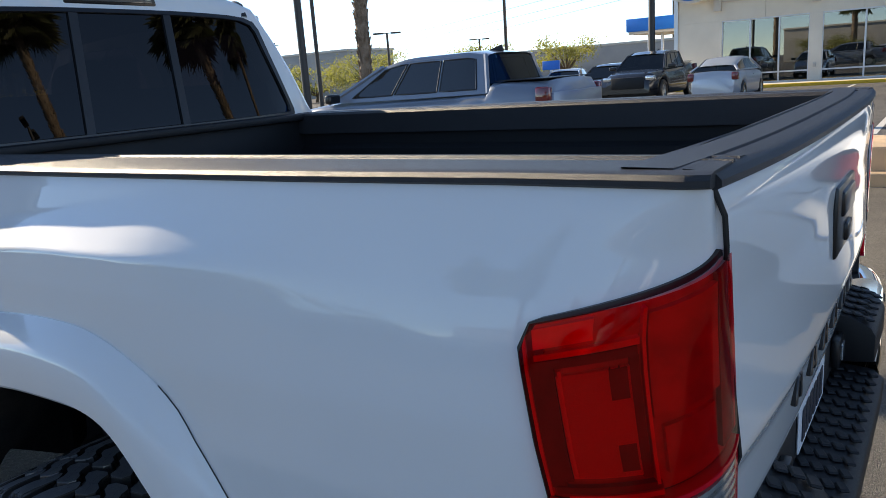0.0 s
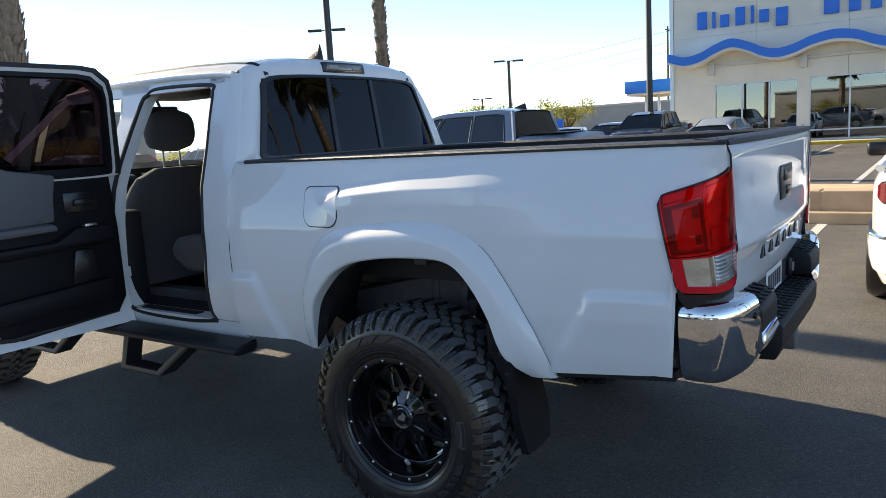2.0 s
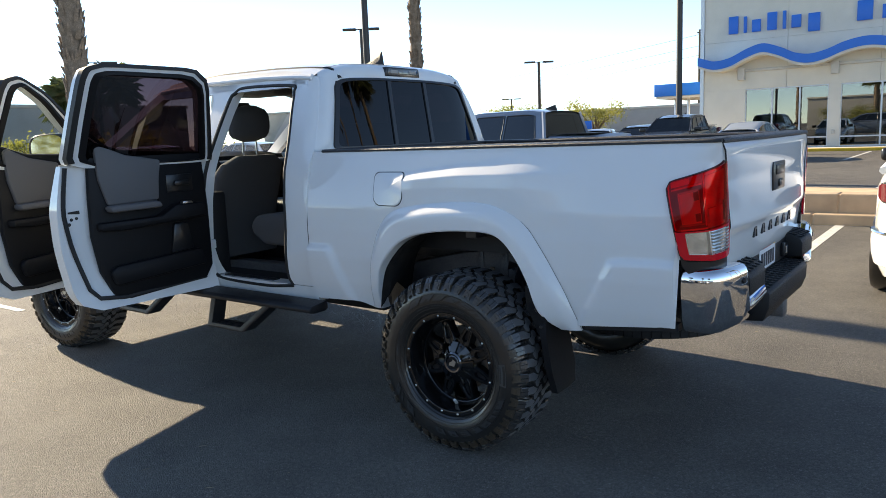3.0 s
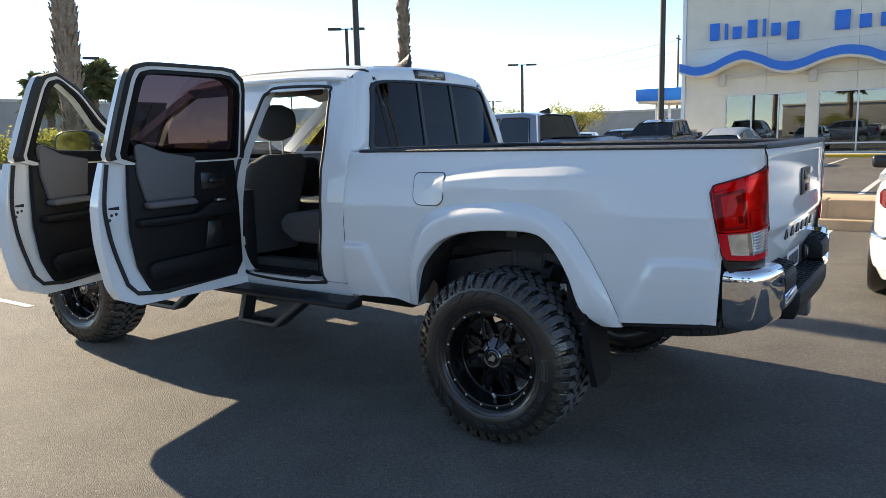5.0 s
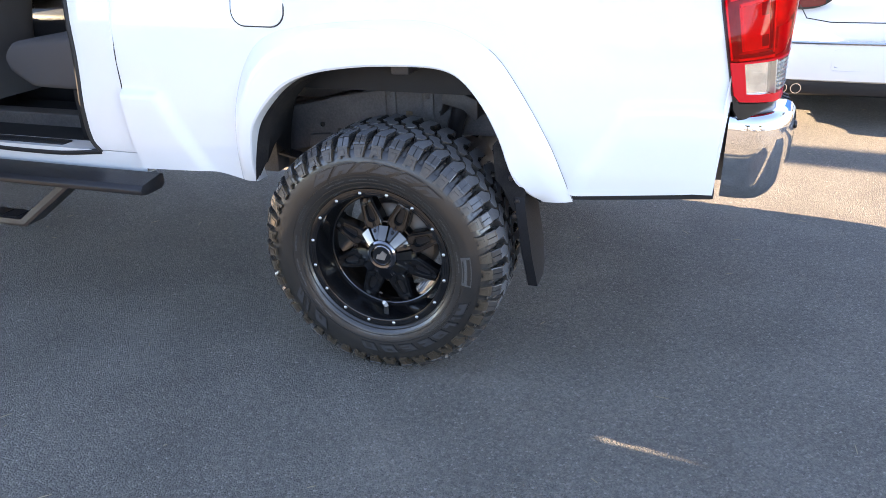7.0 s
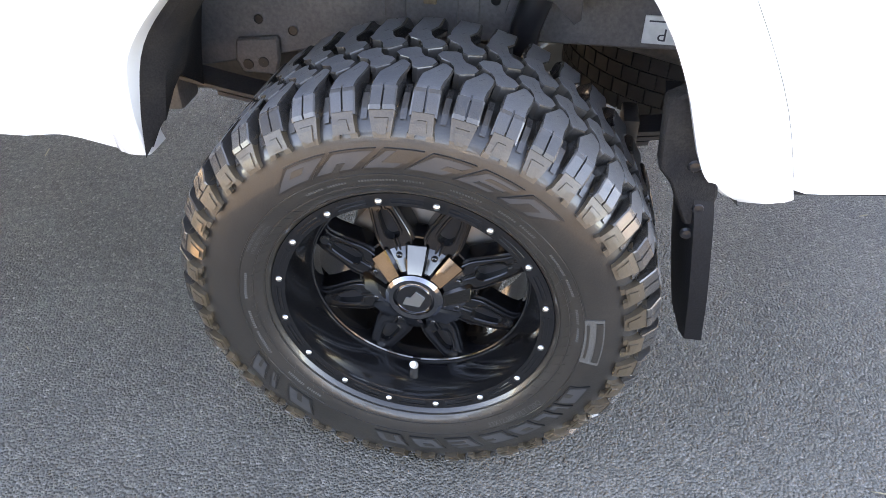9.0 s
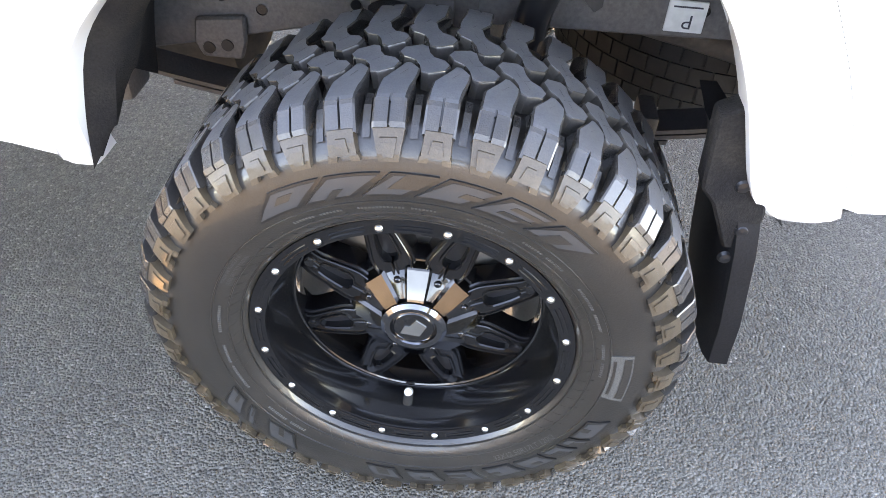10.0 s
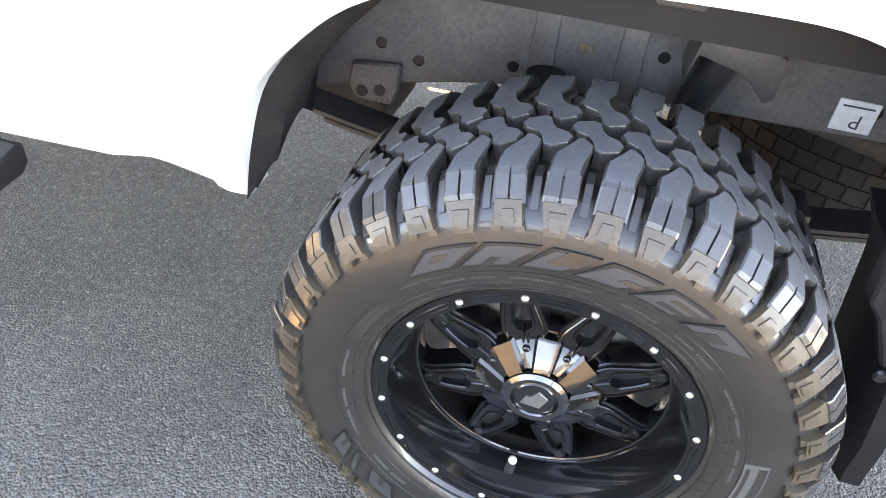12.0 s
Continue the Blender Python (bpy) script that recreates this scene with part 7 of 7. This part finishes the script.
    for k in range(8):
        b = bmesh.new()
        rows = []
        for r, y, hw in ((0.042, -0.003, 0.0140), (0.056, 0.0030, 0.0165), (0.074, 0.0130, 0.0190), (0.096, 0.0250, 0.0215), (0.099, 0.0285, 0.0212), (0.106, 0.040, 0.0205)):
            rows.append([(r, y + 0.006, -hw), (r, y, -hw * 0.78), (r, y - 0.0006, 0.0), (r, y, hw * 0.78), (r, y + 0.006, hw), (r, y + 0.024, hw), (r, y + 0.024, -hw)])
        grid(rows, close_v=True, bm=b, cap=True)
        b.transform(Matrix.Rotation(-radians(89 + 45 * k), 4, "Y"))
        part("cap_leg", b, CAP_CHROME, cap_, sharp=15)
        a = radians(66.5 + 45 * k)
        b = turned([(0.0004, 0.015), (0.0035, 0.015), (0.0050, 0.016), (0.0065, 0.019), (0.0065, 0.03)], 10)
        b.transform(Matrix.Translation((0.080 * math.cos(a), 0.004, 0.080 * math.sin(a))))
        part("cap_screw", b, GLOSS_BLACK, cap_)
    part("cap_face", turned([(0.0005, -0.0045), (0.0305, -0.0045), (0.032, -0.003)], 32), GLOSS_BLACK, cap_, "black face with a plain silver mark")
    part("cap_mark", prism([(-0.020, -0.013), (0.010, -0.016), (0.020, 0.006), (0.004, 0.018), (-0.006, 0.003), (-0.014, 0.003)], "y", -0.0062, -0.0042), STEEL, cap_)
    # rivets round the lip, bars between them
    rv = block_mesh("lip_bolt", turned([(0.0004, -0.0055), (0.0035, -0.0048), (0.0058, -0.0022), (0.0066, 0.0015)], 12), STEEL)
    for p in rv.polygons:
        p.use_smooth = True
    for k in range(16):
        a = radians(11.25 + 22.5 * k)
        o = new("lip_bolt", rv)
        o.parent = w
        o.matrix_basis = pose(0.2335 * math.cos(a), -0.040, 0.2335 * math.sin(a))
        b = bmesh.new()
        for r in (0.2300, 0.2370):
            rows = []
            for i in range(7):
                t = a + radians(5.0 + 12.5 * i / 6)
                rows.append([((r + d) * math.cos(t), y, (r + d) * math.sin(t)) for d, y in ((-0.0016, -0.039), (-0.0010, -0.0425), (0.0010, -0.0425), (0.0016, -0.039))])
            grid(rows, close_v=True, bm=b, cap=True)
        part("lip_bar", b, GLOSS_BLACK, w)
    part("valve", tube([(-0.008, 0.030, -0.208), (-0.008, 0.020, -0.195), (-0.008, 0.012, -0.186)], [0.0075, 0.0075, 0.0065], 12), LABEL_WHITE, w, "white valve cap")
    # brake drum
    part("brake_drum", turned([(0.0005, 0.085), (0.10, 0.085), (0.145, 0.095), (0.150, 0.10), (0.150, 0.19), (0.05, 0.20)], 40), DRUM_STEEL, w, "grey brake drum")

    # tread
    N = 42
    lugs = [block_mesh("shoulder_lug", shoulder_lug(i % 2 == 1, f), TREAD_RUBBER, WORN_RUBBER) for f in (False, True) for i in (0, 1)]
    mid = block_mesh("tread_block", s_block(), TREAD_RUBBER, WORN_RUBBER)
    wide = wall_slab([(90 - 2.3, 0.393), (90 + 2.3, 0.393), (90 + 2.7, 0.3665), (90 - 2.7, 0.3665)], 0.0)
    wall_slab([(90 - 2.9, 0.3670), (90 - 1.15, 0.3670), (90 - 1.4, 0.3590), (90 - 3.2, 0.3590)], -0.0015, wide, 2)
    wall_slab([(90 + 1.15, 0.3670), (90 + 2.9, 0.3670), (90 + 3.2, 0.3590), (90 + 1.4, 0.3590)], -0.0015, wide, 2)
    wall_slab([(90 - 0.9, 0.385), (90 + 0.9, 0.385), (90 + 1.35, 0.371), (90 - 1.35, 0.371)], 0.0025, wide)
    slim = wall_slab([(90 - 2.8, 0.394), (90 + 2.8, 0.394), (90 + 1.9, 0.3585), (90 - 1.9, 0.3585)], 0.0)
    wall_slab([(90 - 1.5, 0.385), (90 + 1.5, 0.385), (90 + 0.95, 0.3650), (90 - 0.95, 0.3650)], 0.0025, slim)
    tabs = [block_mesh("side_lug", b, TAB_RUBBER) for b in (slim, wide)]
    rib = block_mesh("gap_rib", gap_rib(), TREAD_RUBBER)
    step = 360 / N
    for k in range(N):
        a = step * k - 4.5
        for f in (0, 1):
            o = new("shoulder_lug", lugs[f * 2 + k % 2])
            o.parent = w
            o.matrix_basis = pose(0, 0, 0, 0, a + (step * 0.45 if f else 0), 0)
        for row, (off, y) in enumerate(((4.0, 0.0715), (4.5, 0.1405))):
            o = new("tread_block", mid)
            o.parent = w
            o.matrix_basis = pose(0, 0, 0, 0, a + off, 0) @ Matrix.Translation((0, y, 0))
        o = new("side_lug", tabs[k % 2])
        o.parent = w
        o.matrix_basis = pose(0, 0, 0, 0, a, 0)
        o = new("gap_rib", rib)
        o.parent = w
        o.matrix_basis = pose(0, 0, 0, 0, a + step / 2, 0)
    return w


WORN_RUBBER = material("worn_tread_rubber", (0.088, 0.090, 0.096), 0.55, second=(0.112, 0.111, 0.111), spot_scale=22, grain=0.15, grain_scale=400, bump=0.15, bump_scale=500, per_object=0.10)
SPARE_RUBBER = material("spare_rubber", (0.007, 0.007, 0.0075), 0.7, spots=0.3, spot_scale=14, bump=0.3, bump_scale=60)
MARK_EDGE = material("mark_edge_rubber", (0.014, 0.013, 0.012), 0.30, spots=0.2, spot_scale=20)
TAB_RUBBER = material("side_lug_rubber", (0.046, 0.033, 0.021), 0.40, coat=0.12, second=(0.068, 0.051, 0.034), spot_scale=14, grain=0.15, grain_scale=300, bump=0.12, bump_scale=400, per_object=0.12)
# lighter than the tyre wall: the sky's reflection is put into this colour
MARK_RUBBER = material("mark_rubber", (0.040, 0.040, 0.041), 0.34, spots=0.2, spot_scale=20, bump=0.05, bump_scale=300)
PRINT_RUBBER = material("print_rubber", (0.06, 0.06, 0.057), 0.5, grain=0.5, grain_scale=900)
DRUM_STEEL = material("drum_steel", (0.16, 0.15, 0.14), 0.5, metal=0.4, second=(0.22, 0.16, 0.11), spot_scale=14)
MUFFLER = material("muffler_steel", (0.060, 0.051, 0.044), 0.5, metal=0.25, second=(0.105, 0.088, 0.074), spot_scale=8, grain=0.2, grain_scale=90)
SHOCK_GREY = material("shock_body", (0.022, 0.022, 0.025), 0.28, metal=0.2, spots=0.3, spot_scale=20)
near = make_wheel(pose(0, -0.97, AXLE_Z), "black alloy wheel with chrome cap and mud-terrain tyre")
copy_thing(near, pose(WB, -0.97, AXLE_Z, 0, 40, 4))
copy_thing(near, pose(0, 0.97, AXLE_Z, 0, 0, 180))
copy_thing(near, pose(WB, 0.97, AXLE_Z, 0, 0, 184))

# ---- under the truck ----
FRAME_BLACK = material("frame_black", (0.030, 0.029, 0.031), 0.5, second=(0.060, 0.055, 0.052), spot_scale=9, grain=0.2, grain_scale=150, bump=0.2, bump_scale=200)
frame_rails = []
for s in (1, -1):
    pts = [(-4.2, 0.60), (-1.2, 0.60), (-0.85, 0.63), (-0.5, 0.70), (-0.2, 0.765), (0.1, 0.792), (0.35, 0.797), (0.65, 0.803), (1.12, 0.79)]
    line = smooth_line(pts, 60)
    rows = [[(x, -s * 0.53, z - 0.080), (x, -s * 0.53, z + 0.085), (x, -s * 0.525, z + 0.09), (x, -s * 0.445, z + 0.09), (x, -s * 0.445, z - 0.085), (x, -s * 0.525, z - 0.085)] for x, z in line]
    fr = part("chassis_rail", grid(rows, close_v=True, cap=True), DARK_STEEL, truck, "dusty dark steel chassis rail", sharp=30)
    if s == 1:
        for x, z in ((-0.40, 0.72), (-0.162, 0.724), (-0.33, 0.70), (0.08, 0.79), (0.42, 0.765)):
            part("frame_hole", turned([(0.0004, 0), (0.009, 0), (0.010, -0.002)], 16), SMOOTH_BLACK, truck).matrix_basis = pose(x, -0.532, z)
    # leaf spring pack with clamps
    for k in range(4):
        L = 0.62 - 0.12 * k
        rows = []
        for u in np.linspace(-1, 1, 24):
            x = 0.02 + L * u
            z = 0.545 - 0.011 * k + 0.075 * (L * u / 0.62) ** 2
            rows.append([(x, -s * 0.54, z), (x, -s * 0.61, z), (x, -s * 0.61, z + 0.008), (x, -s * 0.54, z + 0.008)])
        part("spring_leaf", grid(rows, close_v=True, cap=True), FRAME_BLACK, truck)
    for x in (-0.32, 0.36):
        part("spring_clamp", box(x - 0.016, x + 0.016, -s * 0.575 - 0.042, -s * 0.575 + 0.042, 0.535, 0.605, 0.006), FRAME_BLACK, truck)
    for x in (-0.06, 0.06):
        part("spring_bolt", tube([(x, -s * 0.60, 0.38), (x, -s * 0.60, 0.62)], 0.009, 8), DARK_STEEL, truck)
    # shock absorber and bump stop
    part("shock_absorber", tube([(0.08, -s * 0.57, 0.36), (0.115, -s * 0.57, 0.58), (0.142, -s * 0.57, 0.758), (0.164, -s * 0.57, 0.826), (0.165, -s * 0.57, 0.827)], [0.022, 0.029, 0.029, 0.029, 0.012], 16), SHOCK_GREY, truck, "black shock absorber")
    part("shock_mount", prism([(0.105, 0.800), (0.118, 0.846), (0.19, 0.828), (0.228, 0.790), (0.240, 0.800), (0.240, 0.862), (0.19, 0.884), (0.118, 0.884)], "y", -s * 0.53, -s * 0.635, 0.008, 2), FRAME_BLACK, truck)
    part("shock_stud", tube([(0.184, -s * 0.58, 0.845), (0.195, -s * 0.58, 0.895)], [0.011, 0.006], 10), STEEL, truck)
    part("bump_stop", tube([(-0.10, -s * 0.57, 0.74), (-0.10, -s * 0.57, 0.69)], [0.035, 0.02], 14), BLACK_PLASTIC, truck)
    # wheel well: bed underside and liner sheets
    rows = []
    for k in range(61):
        (xi, zi) = arch_in[k]
        rows.append([(xi + 0.002, -s * 0.902, zi + 0.004), (xi + 0.016, -s * 0.897, max(zi, 0.632) - 0.006), (xi + 0.036, -s * 0.88, max(zi, 0.672)), (xi + 0.046, -s * 0.83, max(zi, 0.74)), (xi + 0.01, -s * 0.66, zi + 0.03), (xi - 0.10, -s * 0.55, zi + 0.03)] if k < 22 else [(xi, -s * 0.895, zi + 0.004), (xi, -s * 0.865, zi + 0.012), (xi, -s * 0.83, zi + 0.03)])
    n_front = [r for r in rows[:22]]
    part("wheel_liner", grid(n_front), FELT, truck, "black felt wheel arch liner")
    part("wheel_liner", grid(rows[22:]), FELT, truck)
    part("bed_underside", box(-0.62, 0.60, min(-s * 0.90, -s * 0.40), max(-s * 0.90, -s * 0.40), 1.04, 1.06), FRAME_BLACK, truck)
    part("inner_panel", box(-0.62, 0.95, min(-s * 0.42, -s * 0.44), max(-s * 0.42, -s * 0.44), 0.80, 1.05), FRAME_BLACK, truck)
    for x in (-0.30, 0.05, 0.34):
        part("bed_brace", box(x - 0.03, x + 0.03, min(-s * 0.86, -s * 0.43), max(-s * 0.86, -s * 0.43), 0.985, 1.04, 0.006), FRAME_BLACK, truck)
    # mud flap and its bracket
    rows = []
    for z in np.linspace(0.335, 0.74, 12):
        y0 = lerp(z, (0.35, 0.44, 0.60, 0.74), (0.915, 0.935, 0.935, 0.90))
        y1 = lerp(z, (0.35, 0.42, 0.74), (0.72, 0.69, 0.72))
        x = lerp(z, (0.335, 0.51, 0.66, 0.74), (0.503, 0.476, 0.452, 0.415))
        rows.append([(x + 0.012, -s * y0, z), (x - 0.018, -s * y0, z), (x - 0.026, -s * (y0 - 0.02), z), (x - 0.032, -s * (y0 + y1) / 2, z), (x - 0.026, -s * y1, z), (x, -s * y1, z), (x + 0.012, -s * (y0 + y1) / 2, z)])
    fl_ = part("mud_flap", grid(rows, close_v=True, cap=True), FLAP_RUBBER, truck, "black rubber mud flap")
    part("flap_bracket", prism([(0.430, 0.590), (0.462, 0.592), (0.470, 0.650), (0.455, 0.72), (0.40, 0.82), (0.365, 0.80), (0.373, 0.69), (0.395, 0.665)], "y", -s * 0.925, -s * 0.885, 0.004, 1), FELT, fl_)
    for x, z in ((0.438, 0.575), (0.446, 0.625), (0.425, 0.70)):
        b = turned([(0.0004, -0.004), (0.008, -0.003), (0.011, 0.002)], 12)
        if s < 0:
            mirror_y(b)
        part("flap_bolt", b, SMOOTH_BLACK, fl_).matrix_basis = pose(x, -s * 0.926, z)
# rear axle, spare tyre, tow bar, exhaust
part("rear_axle", tube([(0, -0.72, AXLE_Z), (0, -0.2, AXLE_Z), (0, -0.1, AXLE_Z), (0, 0.1, AXLE_Z), (0, 0.2, AXLE_Z), (0, 0.72, AXLE_Z)], [0.045, 0.05, 0.12, 0.12, 0.05, 0.045], 18), DARK_STEEL, truck, "dark steel rear axle")
prof = [(0.20, 0.0), (0.24, -0.09), (0.33, -0.105), (0.37, -0.09), (0.375, 0.0), (0.37, 0.09), (0.33, 0.105), (0.24, 0.09)]
b = turned(prof + prof[:1], 48, "z")
b.transform(Matrix.Translation((0.60, -0.02, 0.565)))
part("spare_tyre", b, SPARE_RUBBER, truck, "spare tyre slung under the bed")
b = bmesh.new()
for k in range(54):
    for j, z in enumerate((-0.074, -0.038, 0.0, 0.038, 0.074)):
        box(0.366, 0.378, -0.0195, 0.0195, z - 0.017, z + 0.017, bm=b, m=Matrix.Translation((0.60, -0.02, 0.565)) @ Matrix.Rotation(math.tau * (k + 0.5 * (j % 2)) / 54, 4, "Z"))
tagged(part("spare_tread", b, SPARE_RUBBER, truck, "worn tread of the spare tyre", smooth=False), kind="stuff")
part("cross_member", box(1.02, 1.10, -0.50, 0.50, 0.60, 0.70, 0.01), DARK_STEEL, truck)
part("cross_member", box(-0.80, -0.70, -0.45, 0.45, 0.62, 0.72, 0.01), DARK_STEEL, truck)
part("front_axle", tube([(WB, -0.72, AXLE_Z), (WB, 0.72, AXLE_Z)], 0.05, 12), DARK_STEEL, truck)
part("gearbox", box(-2.6, -1.2, -0.25, 0.25, 0.42, 0.62, 0.05), DARK_STEEL, truck)
part("fuel_tank", box(-1.95, -0.85, -0.46, -0.12, 0.44, 0.62, 0.05), BLACK_PLASTIC, truck, "black plastic fuel tank")

# side steps with drop loops
STEP_STEEL = material("step_black_steel", (0.016, 0.016, 0.018), 0.42, spec=0.4, spots=0.25, spot_scale=14, grain=0.2, grain_scale=500, bump=0.15, bump_scale=600)


def drop_loop(x0, s, parent):
    """A flat-bar loop under the step: two legs and a foot plate, drawn out in depth."""
    outer = [(x0 + 0.030, 0.562), (x0 - 0.005, 0.385), (x0 + 0.318, 0.385), (x0 + 0.560, 0.562)]
    inner = [(x0 + 0.072, 0.562), (x0 + 0.040, 0.412), (x0 + 0.300, 0.412), (x0 + 0.505, 0.562)]
    rows = []
    for (x, z), (xi, zi) in zip(outer, inner):
        f = (0.562 - z) / 0.177
        ya, yb = -s * (0.925 + 0.012 * f), -s * (1.010 + 0.018 * f)
        rows.append([(x, ya, z), (x, yb, z), ((x * 2 + xi) / 3, yb - s * 0.003, (z * 2 + zi) / 3), (xi, yb, zi), (xi, ya, zi)])
    loop = part("drop_loop", grid(rows, close_v=True, cap=True), STEP_STEEL, parent, sharp=20)
    for k in range(3):
        part("grip_rib", box(x0 + 0.07 + 0.075 * k, x0 + 0.115 + 0.075 * k, min(-s * 0.95, -s * 1.015), max(-s * 0.95, -s * 1.015), 0.412, 0.4155, 0.001, 1), STEP_STEEL, loop)


for s in (1, -1):
    sec = [(0.885, 0.560), (0.905, 0.548), (0.985, 0.548), (1.016, 0.556), (1.020, 0.574), (1.004, 0.590), (0.900, 0.604), (0.885, 0.598)]
    st = part("side_step", prism([(-s * y, z) for y, z in sec], "x", -2.98, -0.885, 0.004, 2), STEP_STEEL, truck, "black steel side step with drop loops")
    for x0 in (-1.765, -2.715):
        drop_loop(x0, s, st)
    for x in (-2.62, -1.95, -1.15):
        part("step_bracket", box(x - 0.04, x + 0.04, min(-s * 0.90, -s * 0.50), max(-s * 0.90, -s * 0.50), 0.540, 0.575, 0.008), DARK_STEEL, st)

# pressed bosses and bolt heads on the near chassis rail
SLOT_TAN = material("slot_rust", (0.20, 0.145, 0.085), 0.7, second=(0.10, 0.065, 0.04), spot_scale=60, grain=0.3, grain_scale=200)
part("liner_clip", turned([(0.0004, -0.006), (0.006, -0.005), (0.009, 0.0), (0.009, 0.008)], 10), SLOT_TAN, truck, "rusty liner clip").matrix_basis = pose(-0.488, -0.903, 0.753)
part("frame_slot", box(-0.060, -0.034, -0.5335, -0.528, 0.773, 0.787, 0.002, 1), SLOT_TAN, truck, "small rusty slot in the rail")
for x in (-0.116, 0.028):
    part("boss_dimple", turned([(0.0004, -0.0010), (0.0085, -0.0010), (0.0100, 0.0)], 14), DARK_STEEL, truck).matrix_basis = pose(x, -0.5365, 0.845)
    part("frame_boss", prism([(x - 0.022, 0.70), (x + 0.022, 0.70), (x + 0.020, 0.862), (x, 0.872), (x - 0.020, 0.862)], "y", -0.5355, -0.528, 0.003, 2), DARK_STEEL, truck)
for x, y, z in ((-0.02, -0.60, 1.0), (0.01, -0.62, 1.0), (0.06, -0.60, 0.99), (0.18, -0.62, 0.985)):
    part("bed_bolt", turned([(0.0004, 0.0), (0.009, 0.0), (0.011, 0.004), (0.011, 0.02)], 10, "z"), STEEL, truck).matrix_basis = pose(x, y, z - 0.02)
tag_ = part("paper_label", box(0.360, 0.424, -0.536, -0.531, 0.727, 0.781, 0.001, 1), LABEL_WHITE, truck, "white paper label with one letter")
pts_, fcs_ = text_mesh("P", 0.035)
b = bmesh.new()
vs_ = [b.verts.new((0.396 - p.x, -0.5368, 0.747 - p.y)) for p in pts_]
for f in fcs_:
    b.faces.new([vs_[i] for i in f])
part("label_letter", b, INK, tag_, smooth=False)
part("label_bar", box(0.368, 0.416, -0.5375, -0.5360, 0.770, 0.7725), INK, tag_)

part("muffler", tube([(-1.05, -0.36, 0.58), (-1.02, -0.36, 0.58), (-0.42, -0.36, 0.60), (-0.38, -0.36, 0.60)], [0.06, 0.115, 0.115, 0.05], 20), MUFFLER, truck, "stained steel exhaust muffler")
part("tail_pipe", tube([(-0.40, -0.36, 0.60), (-0.15, -0.38, 0.68), (0.10, -0.40, 0.74), (0.5, -0.42, 0.66), (0.9, -0.52, 0.60)], 0.028, 12), MUFFLER, truck)
part("spring_hanger", box(-0.66, -0.56, -0.62, -0.53, 0.54, 0.70, 0.012), DARK_STEEL, truck)
part("frame_plate", prism([(-0.457, 0.634), (-0.444, 0.607), (-0.372, 0.607), (-0.361, 0.640), (-0.359, 0.690), (-0.450, 0.680)], "y", -0.548, -0.532, 0.004, 1), DARK_STEEL, truck)
for x, z in ((-0.430, 0.627), (-0.396, 0.634)):
    part("frame_hole", turned([(0.0004, -0.001), (0.011, -0.001), (0.012, 0.002)], 16), SMOOTH_BLACK, truck).matrix_basis = pose(x, -0.549, z)
